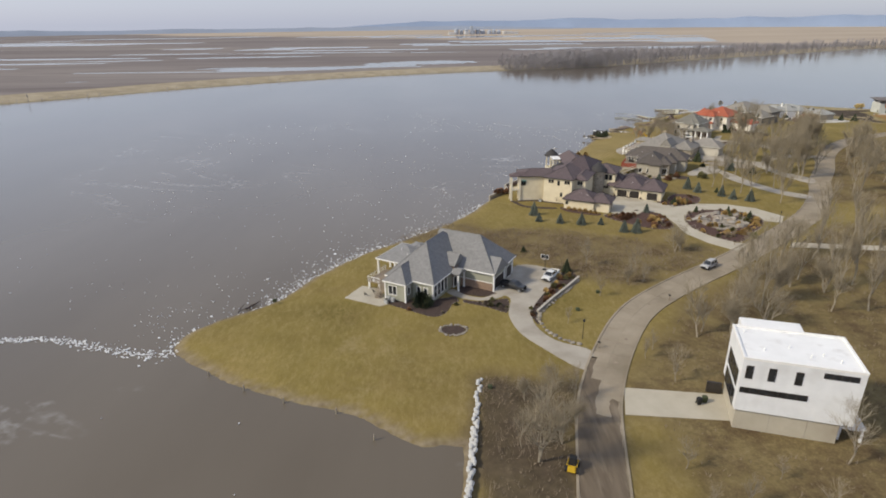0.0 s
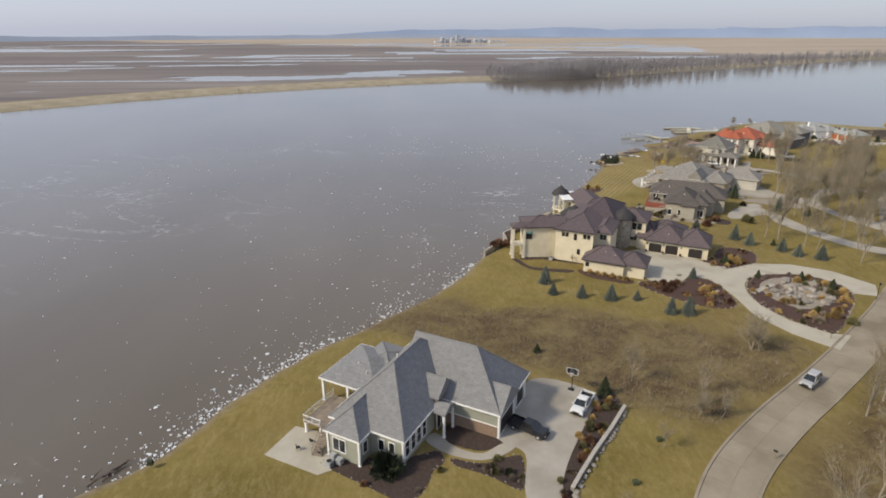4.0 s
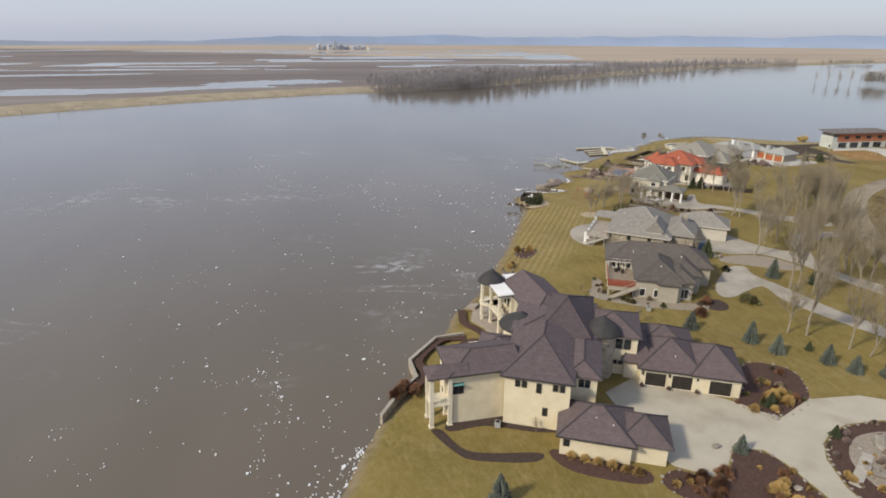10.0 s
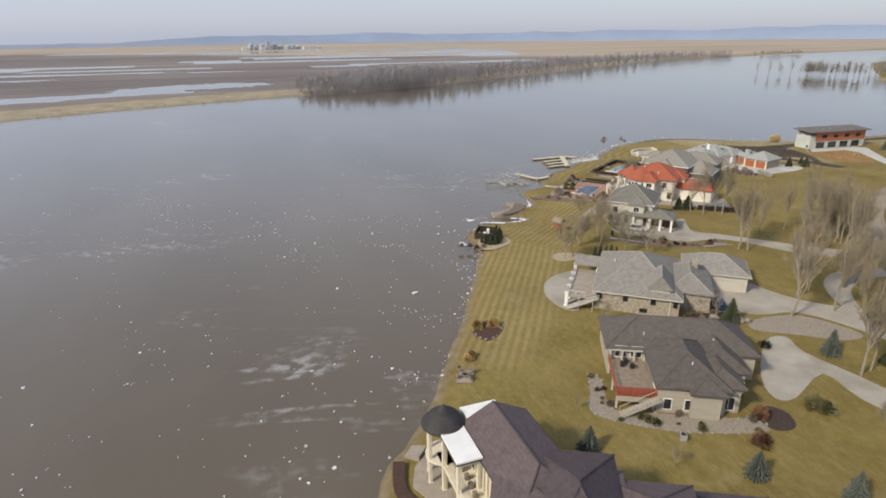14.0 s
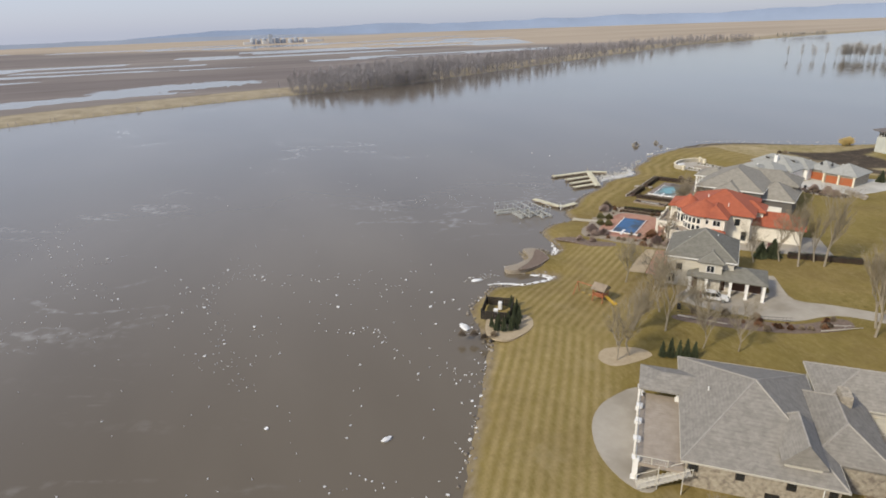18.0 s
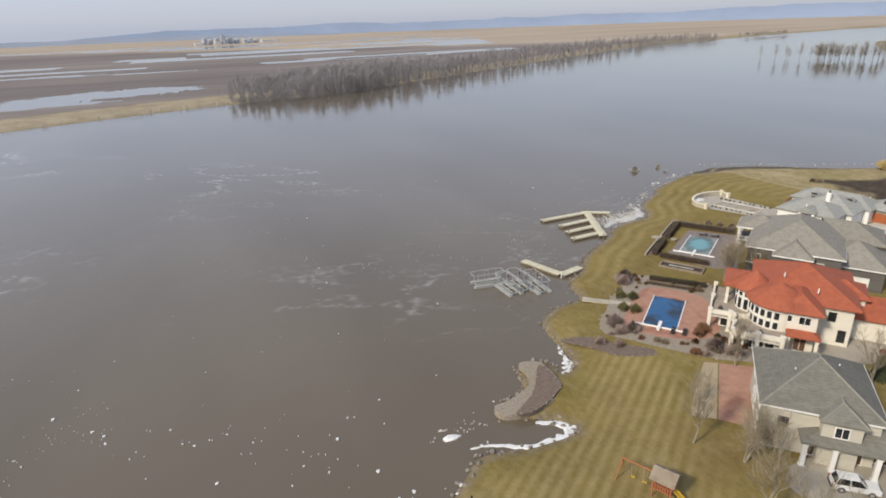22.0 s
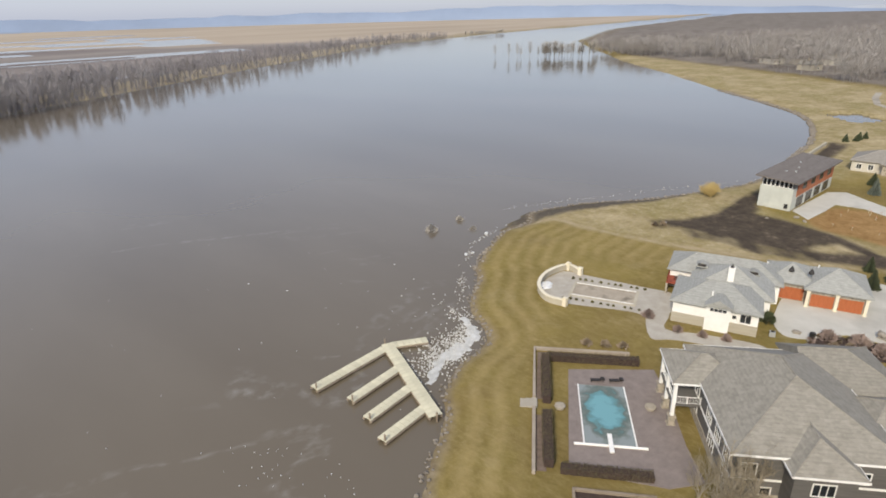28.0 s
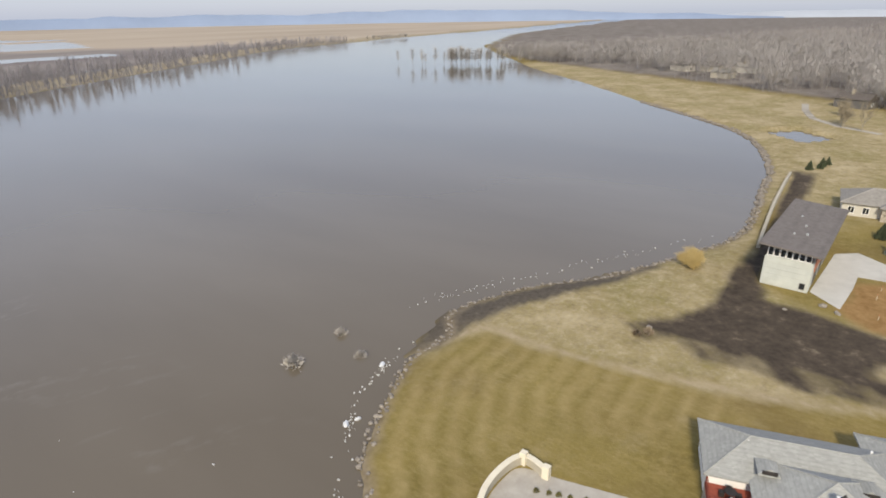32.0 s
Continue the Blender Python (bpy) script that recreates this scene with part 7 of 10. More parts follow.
windows(h5, "w", -3.4, ((4, 3.6, 1.2, 1.5, 2), (8, 3.6, 1.2, 1.5, 2), (11.5, 3.6, 1.2, 1.5, 2), (4, 0.6, 1.4, 1.8, 2), (9, 0.6, 2.4, 2.0, 3)), W)
for x, y, z in ((0, 6, 8.6), (5, 8.4, 8.8)):
    vent(h5, x, y, z, 0.25, 0.07)

# the red-roofed villa
V, R6 = M["cream_trim"], M["roof_red"]
M["villa"] = mat("white_stucco", (0.66, 0.62, 0.54), (0.76, 0.725, 0.645), 0.5, 0.85, 0.15, 25, spots=(0.56, 0.52, 0.44), spot_at=0.7)
V = M["villa"]
h6 = thing("house", "white stucco villa with a red clay tile roof", "house", 140, 311, G, -50, "riverside houses")
wing(h6, 1.2, -2.8, 15.0, 12, 6.8, 0.46, "x", V, R6, over=0.8)
wing(h6, -3.2, 0.2, 3, 6.8, 6.5, 0.4, "x", None, R6, over=0.6)
part("wall", boxm(-0.6, 1.6, -0.3, 1.3, 6.6, 6.4), V, h6)
wing(h6, 4.9, -7.0, 10.0, 1, 6.78, 0.6, "y", V, R6, over=0.7)
wing(h6, 12, 1, 25.6, 9, 3.8, 0.5, "x", V, R6)
wing(h6, 11, 3, 17, 8.6, 6.4, 0.5, "x", V, R6)


def bow(cx, cy, r, a0, a1, n, rows):
    """A rounded bay with tall windows in rows, under a conical tile roof."""
    part("bow_wall", drum(cx, cy, -0.3, 6.72, r, 28), V, h6)
    part("bow_roof", cone_roof(cx, cy, 6.85, r + 0.75, 2.9, 28, bell=-0.04), R6, h6)
    for k in range(n):
        a = radians(a0 + (a1 - a0) * k / (n - 1))
        for z0, hh in rows:
            win = part("window", boxm(-0.06, -0.42, z0, 0.08, 0.42, z0 + hh), W, h6)
            win.matrix_basis = Matrix.Translation((cx + (r - 0.03) * math.cos(a), cy + (r - 0.03) * math.sin(a), 0)) @ Matrix.Rotation(a, 4, "Z")
            part("pane", boxm(0.05, -0.34, z0 + 0.08, 0.1, 0.34, z0 + hh - 0.08), M["glass"], win)


bow(4.6, -3.2, 4.1, 196, 268, 6, ((3.1, 1.3), (4.8, 1.3)))
bow(0.9, 0.4, 2.5, 175, 250, 4, ((3.1, 2.0), (5.4, 0.8)))
windows(h6, "s", -7.0, ((6.2, 4.9, 0.7, 1.0), (8.3, 4.7, 1.5, 1.2, 2)), W)
opening(h6, "s", 8.2, 0.1, 1.6, 2.3, W, M["brown_door"], -7.0, "front_door", mull=2)
windows(h6, "s", -2.8, ((12.2, 4.2, 0.9, 1.4), (13.9, 0.8, 0.9, 1.9)), M["dark_door"])
opening(h6, "w", 0.2, 2.95, 1.0, 2.2, M["dark_door"], M["glass"], 1.2, "terrace_door")
windows(h6, "w", -0.6, ((2.9, 3.0, 1.3, 2.3, 2), (5.2, 3.0, 1.3, 2.3, 2)), W)
part("hood_roof", roof_mesh(6.0, -9.3, 10.6, -6.9, 3.5, 0.6, "x"), R6, h6)
for x in (6.4, 10.2):
    column(h6, x, -8.9, -0.2, 3.3, 0.45, V)
# two raised terraces on pillars, with solid parapets
for x0, y0, x1, y1 in ((-5.2, -4.9, 1.2, 6.6), (-1.4, -10.8, 6.0, -4.92)):
    tr = part("terrace", boxm(x0, y0, 2.5, x1, y1, 2.88), M["patio"], h6)
    part("inner_wall", boxm(x0 + 1.6, y0 + 1.6, -0.2, x1, y1, 2.49), V, h6)
    for k in range(3):
        opening(h6, "s", x0 + 2.5 + 1.5 * k, 0.2, 1.2, 2.0, W, M["glass"], y0 + 1.6)
    rails = [((x0, y0), (x0 + 0.2, y1 if y1 > 0 else y1 - 0.1))] + [((x0 + 0.2, y0), (x1, y0 + 0.2))]
    for p, q in rails:
        part("parapet", boxm(p[0], p[1], 2.3, q[0], q[1], 3.65), V, h6)
    for x, y in ((x0 + 0.1, y0 + 0.1), (x0 + 0.1, (y0 + y1) / 2), (x0 + 0.1, y1 - 0.4), ((x0 + x1) / 2, y0 + 0.1), (x1 - 0.4, y0 + 0.1)):
        column(h6, x, y, -0.2, 3.9, 0.55, V)
for x, y in ((-3.0, 0.4), (-3.0, 3.4), (-3.0, 6.4)):
    column(h6, x, y, 2.88, 6.3, 0.4, V)
for x, y in ((-3.6, -3.0), (0.2, -8.6), (2.6, -9.4)):
    part("terrace_pot", cone_roof(x, y, 3.3, 0.35, 0.5, 10), M["dark_door"], h6)
garage(h6, "s", 1.0, 16, 3.4, V, V)
garage(h6, "s", 1.0, 21, 3.4, V, V)
for x, y, z in ((5, 0.4, 9.6), (9.8, -2, 8.6), (14, 3.8, 7.0)):
    vent(h6, x, y, z, 0.4, 0.1)

# the dark grey house
GS, R7 = M["grey_siding"], M["roof_taupe"]
h7 = thing("house", "dark grey sided house with taupe shingle roofs and white trim", "house", 160, 330, G, -55, "riverside houses")
wing(h7, 1.6, -6.2, 17.4, 13.6, 6.5, 0.5, "y", GS, R7)
fascia(h7, 1.6, -6.2, 17.4, 13.6, 6.5, W, h=0.22)
wing(h7, -1.6, 5.6, 6, 12.4, 6.4, 0.5, "x", None, R7)
fascia(h7, -1.6, 5.6, 6, 12.4, 6.4, W, h=0.22)
wing(h7, 6.6, -8.4, 12.4, 0, 6.2, 0.6, "y", GS, R7)
fascia(h7, 6.6, -8.4, 12.4, 0, 6.2, W, h=0.22)
wing(h7, 14.6, -3.6, 24.5, 8, 4.4, 0.55, "x", GS, R7)
fascia(h7, 14.6, -3.6, 24.5, 8, 4.4, W, h=0.22)
wing(h7, 14, 6, 24, 16, 6.2, 0.5, "x", GS, R7, lo="gable")
part("stone_skirt", boxm(1.5, -6.3, -0.3, 17.5, 13.7, 1.1), M["stone"], h7)
part("balcony", boxm(-1.8, 5.4, 2.9, 1.59, 12.6, 3.2), GS, h7)
for y in (5.6, 9, 12.4):
    column(h7, -1.6, y, -0.2, 6.2, 0.42, W)
for y in (5.6, 9, 12.4):
    column(h7, -1.6, y, -0.2, 1.4, 0.75, M["stone"], "pier")
railing(h7, (-1.6, 5.6), (-1.6, 12.4), 3.2, W)
railing(h7, (-1.6, 5.5), (1.5, 5.5), 3.2, W)
windows(h7, "s", -6.2, ((3.2, 3.6, 1.4, 1.4, 3), (5.2, 0.8, 1.0, 1.2), (14, 3.6, 1.2, 1.3, 2)), W)
windows(h7, "s", -8.4, ((9.4, 3.6, 2.0, 1.4, 3), (8.4, 0.9, 1.0, 1.1)), W)
windows(h7, "w", 1.6, ((-4.4, 3.6, 1.6, 1.6, 3), (-1.2, 3.6, 1.6, 1.6, 3), (2.2, 3.6, 1.6, 1.6, 3), (-4.4, 0.9, 1.4, 1.6, 2), (0.4, 0.9, 2.0, 1.8, 3), (7.4, 3.5, 1.6, 2.1, 2), (10.6, 3.5, 1.6, 2.1, 2), (7.4, 0.4, 1.6, 2.1, 2), (10.6, 0.4, 1.6, 2.1, 2)), W, 1)
part("belt_trim", boxm(1.52, -6.28, 2.9, 17.48, -6.2, 3.15), W, h7)
part("belt_trim", boxm(1.52, -6.2, 2.9, 1.6, 13.6, 3.15), W, h7)
garage(h7, "s", -3.6, 19.6, 5.2, W, W)

# the white house with rust doors
R8 = M["roof_silver"]
h8 = thing("house", "white house with silver-grey roofs and rust-red garage doors", "house", 190, 340, G, -74, "riverside houses")
wing(h8, -5.6, 0.6, 7, 10, 3.9, 0.46, "x", M["white"], R8)
wing(h8, -7.8, 14.0, 10, 22, 3.7, 0.5, "x", M["white"], R8)
wing(h8, -3.6, 7, 8.6, 17, 3.8, 0.48, "y", M["white"], R8)
wing(h8, 8.6, 17.0, 15, 25, 3.4, 0.48, "x", M["stone"], R8)
wing(h8, 14.2, 15.6, 23.0, 25, 3.3, 0.5, "x", M["stone"], R8)
wing(h8, -0.6, -0.3, 3.0, 4, 4.4, 0.55, "y", M["white"], R8, lo="gable", over=0.3)
part("stone_skirt", boxm(-5.68, 0.5, -0.3, 7.06, 0.58, 1.7), M["tan_siding"], h8)
deck(h8, -8.0, 10.6, -3.7, 13.9, 2.3, M["red_wood"])
part("deck_wall", boxm(-8.0, 10.6, -0.2, -7.7, 13.9, 2.0), M["stone"], h8)
railing(h8, (-7.9, 10.7), (-3.7, 10.7), 2.3, M["red_wood"])
railing(h8, (-7.9, 10.7), (-7.9, 13.9), 2.3, M["red_wood"])
part("deck_table", drum(-5.8, 12.4, 3.0, 3.06, 0.6), M["dark_door"], h8)
for x, y in ((-6.6, 12.4), (-5.0, 12.4), (-5.8, 13.2), (-5.8, 11.6)):
    part("deck_chair", boxm(x - 0.25, y - 0.25, 2.31, x + 0.25, y + 0.25, 2.85), M["dark_door"], h8)
windows(h8, "s", -0.3, ((1.2, 3.5, 2.4, 0.5, 4),), W)
windows(h8, "s", 0.6, ((5.2, 2.0, 1.5, 1.4, 2), (-3.6, 0.5, 0.7, 1.0), (3.6, 2.4, 0.6, 0.6)), W)
windows(h8, "w", -5.6, ((3.4, 2.0, 1.0, 1.5), (7, 2.0, 1.0, 1.5)), W)
garage(h8, "s", 17.0, 11.8, 4.2, M["stone"], M["rust_door"])
garage(h8, "s", 15.6, 16.6, 3.4, M["stone"], M["rust_door"])
garage(h8, "s", 15.6, 20.7, 3.4, M["stone"], M["rust_door"])
for x in (14.4, 18.6, 22.8):
    column(h8, x, 15.3, -0.1, 3.0, 0.45, M["cream_trim"])
part("chimney", boxm(1.7, 8.7, 5.0, 2.7, 9.6, 7.6, 0.04), M["white"], h8)
part("chimney_pot", cone_roof(2.2, 9.15, 7.6, 0.35, 0.6, 8), M["dark_door"], h8)
for x, y in ((11.6, 18.8), (14.6, 18.9)):
    part("roof_turbine", cone_roof(x, y, 4.9, 0.45, 0.9, 8), M["slate_dark"], h8)
for x, y, z in ((-4, 17.6, 5.4), (7.8, 20, 5), (16, 23, 4.6), (0, 2.4, 5.3)):
    vent(h8, x, y, z, 0.35, 0.12)
for x, y, z in ((-2.6, 14.2, 5.2), (5.6, 13.6, 5.4)):
    part("dormer", roof_mesh(x - 1, y - 0.9, x + 1, y + 1.4, z, 0.8, "y", "gable", "hip"), R8, h8)
    part("dormer_louvre", boxm(x - 0.7, y - 0.94, z + 0.02, x + 0.7, y - 0.905, z + 0.5), M["dark_door"], h8)

# the modern cedar house
M["pale_block"] = mat("pale_block", (0.44, 0.455, 0.42), (0.53, 0.545, 0.50), 0.5, 0.85, 0.2, 10)
M["roof_tarp"] = shingle_mat("dark_taupe_shingles", (0.135, 0.118, 0.108), (0.175, 0.155, 0.142))
h9 = thing("house", "modern pale block and cedar house with a mono-pitch brown roof", "house", 261.6, 354.8, G, -94.5, "riverside houses")
part("wall", boxm(0.3, 0.6, -0.3, 8.0, 31, 5.6), M["pale_block"], h9)
for k in range(5):
    part("block_course", boxm(0.24, 0.54, 0.2 + 1.05 * k, 8.06, 0.6, 1.2 + 1.05 * k), M["pale_block"], h9)
part("upper_wall", boxm(0.4, 0.9, 5.6, 7.9, 31, 7.3), M["grey_siding"], h9)
for i in range(7):
    opening(h9, "s", 1.0 + i * 1.02, 5.75, 0.75, 1.5, W, M["glass"], 0.9)
for k in range(14):
    part("cedar_panel", boxm(8.0, 3.4 + k * 1.95, 3.2, 8.14, 5.32 + k * 1.95, 7.2), M["wood"], h9)
for k in range(4):
    opening(h9, "e", 6.5 + k * 6.5, 0.3, 4.2, 2.4, M["grey_siding"], M["glass"], 8.0, mull=3)
    opening(h9, "e", 8.0 + k * 6.2, 4.6, 2.4, 1.4, M["grey_siding"], M["glass"], 8.14, mull=2)
windows(h9, "s", 0.54, ((7.0, 0.6, 0.7, 1.0),), M["grey_siding"])
bm = bmesh.new()
vs9 = [bm.verts.new(p) for p in ((-0.9, -0.9, 8.0), (9.4, -0.9, 7.3), (9.4, 32.4, 7.3), (-0.9, 32.4, 8.0), (-0.9, -0.9, 8.35), (9.4, -0.9, 7.65), (9.4, 32.4, 7.65), (-0.9, 32.4, 8.35))]
for f in ((3, 2, 1, 0), (4, 5, 6, 7), (0, 1, 5, 4), (1, 2, 6, 5), (2, 3, 7, 6), (3, 0, 4, 7)):
    bm.faces.new([vs9[i] for i in f])
part("roof", bm, M["roof_tarp"], h9)
for x, y in ((3, 8), (5, 9), (4, 14), (2.4, 20)):
    part("roof_vent", boxm(x, y, 7.8, x + 0.4, y + 0.4, 8.3), M["metal"], h9)

h10 = thing("house", "low white house with grey hip roofs behind evergreens", "house", 316, 344, G, -88, "riverside houses")
wing(h10, 0, 0, 14, 12, 3.3, 0.42, "x", M["pale_siding"], M["roof_weather"])
wing(h10, 12, 2, 26, 14, 3.3, 0.42, "x", M["pale_siding"], M["roof_weather"])
wing(h10, 8, -2, 13, 6, 3.3, 0.5, "y", M["stone"], M["roof_weather"])
windows(h10, "s", 0, ((2, 0.8, 1.2, 1.5, 2), (5, 0.8, 1.2, 1.5, 2)), W)
windows(h10, "s", 2, ((15, 0.8, 1.6, 1.5, 2), (18, 0.8, 1.6, 1.5, 2), (21, 0.8, 1.6, 1.5, 2)), W)
windows(h10, "s", -2, ((10.5, 0.4, 2.2, 2.2, 3),), M["dark_door"])
part("chimney", boxm(9, 8, 4, 10.2, 9, 6.6), M["stone"], h10)

# the white modern house
wh = thing("house", "flat-roofed white modern house on a concrete base", "house", 40.3, 65.8, G, -17, "riverside houses")
WW = M["white_wall"]
part("base_wall", boxm(0.3, 0.3, -0.3, 13.0, 9, 3.2), M["pale_concrete"], wh, "board-marked concrete base")
for x in (4.6, 9.2):
    part("joint", boxm(x, 0.26, -0.2, x + 0.05, 0.298, 3.2), M["concrete"], wh)
part("wall", boxm(0, 0, 3.2, 14.4, 9.4, 11.2), WW, wh)
part("rear_wall", boxm(1.4, 9.4, 0, 9.6, 12.6, 11.2), WW, wh)
bm = bmesh.new()
for q in ((-0.05, -0.05, 14.45, 0.25), (-0.05, 9.15, 14.45, 9.45), (-0.05, 0.25, 0.25, 9.15), (14.15, 0.25, 14.45, 9.15)):
    box(bm, q[0], q[1], 11.2, q[2], q[3], 11.55)
part("parapet", bm, M["white"], wh)
part("roof_sheet", boxm(0.26, 0.26, 11.2, 14.14, 9.14, 11.28), M["membrane"], wh)
part("roof_sheet", boxm(1.5, 9.5, 11.2, 9.5, 12.5, 11.3), M["membrane"], wh)
for x, y in ((3, 3), (6.4, 4.6), (8.6, 2.6), (10.2, 3.4), (12, 2.2), (1.2, 7.6)):
    vent(wh, x, y, 11.5, 0.25, 0.08)
for x in (0.95, 3.7, 6.9):
    opening(wh, "s", x, 8.5, 0.7, 1.75, M["dark_door"], M["glass"], 0, depth=0.1)
opening(wh, "s", 4.3, 6.2, 8.0, 0.65, M["dark_door"], M["glass"], 0, mull=7, depth=0.1)
opening(wh, "s", 11.6, 10.05, 3.8, 0.6, M["dark_door"], M["glass"], 0, mull=4, depth=0.1)
for z in (5.6, 8.8):
    opening(wh, "w", 4.6, z - 2.6, 6.4, 2.3, M["dark_door"], M["glass"], 0, mull=4, depth=0.1)
part("side_porch", boxm(13.1, 1.2, 1.9, 16.6, 5.4, 2.2), WW, wh)
for x, y in ((16.3, 1.5), (16.3, 5.1), (13.6, 1.5)):
    part("porch_post", boxm(x - 0.15, y - 0.15, -0.2, x + 0.15, y + 0.15, 1.9), WW, wh)
part("bin_wall", boxm(-2.2, 8.2, -0.1, -0.1, 8.6, 1.8), M["dark_door"], wh)
# ---- bare trees ----
def bare_tree_meshes(seed, height, spread, stems=1):
    """Trunk with limbs, and a crown of fine bare twigs, as two meshes."""
    r = random.Random(seed)
    wood, fine = bmesh.new(), bmesh.new()

    def grow(p, d, length, rad, level):
        q = p + d * length
        bend = Vector((r.uniform(-1, 1), r.uniform(-1, 1), r.uniform(-0.2, 0.5))) * 0.12 * length
        mid = (p + q) / 2 + bend
        bm = wood if level < 3 else fine
        n = (7, 5, 4, 3, 3, 3)[level]
        tube(bm, p, mid, rad, rad * 0.8, n)
        tube(bm, mid, q, rad * 0.8, rad * 0.55, n)
        if level >= 4:
            return
        k = (6, 4, 4, 3)[level]
        for i in range(k + (level == 2)):
            u = r.uniform(0.4, 1.0) if level else r.uniform(0.36, 1.0)
            at = p.lerp(mid, u * 2) if u < 0.5 else mid.lerp(q, u * 2 - 1)
            side = Vector((r.uniform(-1, 1), r.uniform(-1, 1), 0))
            side = (side - d * side.dot(d)).normalized()
            nd = (d * r.uniform(0.55, 1.0) + side * spread * r.uniform(0.5, 1.1) + Vector((0, 0, 0.25))).normalized()
            grow(at, nd, length * r.uniform(0.48, 0.78), max(rad * 0.5, (0.012, 0.012, 0.0105, 0.0075)[level]), level + 1)
        if level < 3:
            grow(q, (d + Vector((r.uniform(-0.2, 0.2), r.uniform(-0.2, 0.2), 0.1))).normalized(), length * 0.66, rad * 0.55, level + 1)
    for s in range(stems):
        lean = Vector((r.uniform(-0.3, 0.3), r.uniform(-0.3, 0.3), 1)).normalized() if stems > 1 else Vector((r.uniform(-0.06, 0.06), r.uniform(-0.06, 0.06), 1)).normalized()
        grow(Vector((r.uniform(-0.2, 0.2) * (stems > 1), r.uniform(-0.2, 0.2) * (stems > 1), -0.3)), lean, height * 0.42, height * 0.0105 + 0.03, 0)
    out = []
    for name, bm, m in (("trunk", wood, M["bark"]), ("crown", fine, M["twig"])):
        me = bpy.data.meshes.new(name)
        bm.to_mesh(me)
        bm.free()
        me.materials.append(m)
        out.append(me)
    return out


def tree_of(meshes, label, x, y, turn, size, group, category="tree"):
    t = thing("bare_tree", label, category, x, y, GROUND - 0.05, turn, group)
    t.scale = (size, size, size)
    for me in meshes:
        ob = new(me.name.split(".")[0], me)
        ob.parent = t
    return t


TREES = [bare_tree_meshes(11 + i, 12.5, 0.5 + 0.06 * (i % 3)) for i in range(5)] + [bare_tree_meshes(31, 10.5, 0.8, 2), bare_tree_meshes(32, 9.5, 0.85, 3)]
SLIM = [bare_tree_meshes(41 + i, 14.5, 0.36) for i in range(3)]
rnd = random.Random(17)
tagged(tree_of(bare_tree_meshes(77, 12.5, 0.7, 2), "large bare pale-barked tree in brown soil", 12.6, 59.6, 0, 1.0, "lone trees"), "large bare pale-barked tree in brown soil")
for x, y, s in ((46.2, 90.6, 0.95), (37, 77, 0.55), (52.3, 58.6, 0.8), (62.6, 101.8, 1.1), (55.3, 98.5, 1.0), (70, 117, 1.1), (74.5, 111, 1.0), (78.6, 121.5, 1.1), (68, 106, 0.95), (52.4, 91, 0.9), (60, 94, 0.85), (88, 126, 1.1), (80, 108, 1.0), (34, 123.5, 0.62), (58, 132.2, 0.72), (59.2, 131.6, 0.6), (47.5, 92.5, 0.6), (64.9, 113.6, 1.0), (85.5, 130.6, 1.05), (44.4, 120.4, 0.5)):
    tree_of(TREES[rnd.randrange(7)], "bare deciduous tree in dry brush by the street", x, y, rnd.uniform(0, 360), s, "street trees")
for x, y in ((105.6, 170.9), (124.9, 206.4), (131, 237.4), (108.8, 206.8), (111, 202.8), (98.8, 182.3), (100.2, 179.5), (112.2, 186.9), (111.3, 179.9), (135.6, 203.1), (115.7, 225.6), (152, 284), (92.7, 189.7), (95.2, 187.9), (111.5, 207.3), (123.7, 231.6),
             (136.9, 259), (148.5, 264.7), (139.6, 231.4), (145.7, 287), (147, 283.5), (151.9, 281.5), (134, 257), (135.5, 255.5), (157, 264.8), (142.9, 247.6)):
    tree_of((SLIM + TREES)[rnd.randrange(6)], "tall bare tree with pale twigs on the lawns", x, y, rnd.uniform(0, 360), rnd.uniform(0.9, 1.25), "lawn trees")
for x, y, s in ((91.2, 266.2, 0.85), (93.9, 266.6, 0.95), (106, 264.3, 0.75), (81.4, 234.7, 0.45), (99.2, 273.4, 1.05), (111.2, 270.0, 1.0), (107.5, 277, 1.1), (109.5, 290.5, 0.9), (104, 271, 1.1), (110.5, 261.5, 0.8), (127.5, 300.7, 0.8), (114.8, 296.1, 0.5), (150.3, 324.9, 1.15), (151.8, 326.4, 0.7), (155.9, 321.7, 0.75), (140.4, 288.6, 0.8), (112.5, 285.5, 0.95), (101.6, 229.6, 0.45)):
    tree_of(TREES[rnd.randrange(7)], "bare tree with fine twigs beside the houses", x, y, rnd.uniform(0, 360), s, "house trees")
for x, y, s in ((23.9, 96.4, 0.28), (33, 108, 0.36), (40.8, 114.5, 0.5), (41.8, 116.8, 0.42), (43.8, 114, 0.4), (36.6, 173.2, 0.2), (68, 199.6, 0.3), (101, 197.4, 0.3), (63, 214, 0.22), (34.6, 84, 0.35), (39.4, 83.4, 0.3), (36.6, 86.8, 0.32), (31, 58, 0.4), (36, 52, 0.42), (30.5, 50, 0.4), (42, 56, 0.3), (44.2, 49.2, 0.5), (58, 52, 0.6), (15.5, 70, 0.6), (17.8, 75.4, 0.55), (13.4, 66, 0.6), (19, 67, 0.6), (16.2, 63, 0.65), (20, 72.6, 0.5), (12.4, 72.6, 0.45), (10.6, 62.4, 0.5)):
    tree_of(TREES[rnd.randrange(7)], "small bare ornamental tree on the grass", x, y, rnd.uniform(0, 360), s, "small trees")


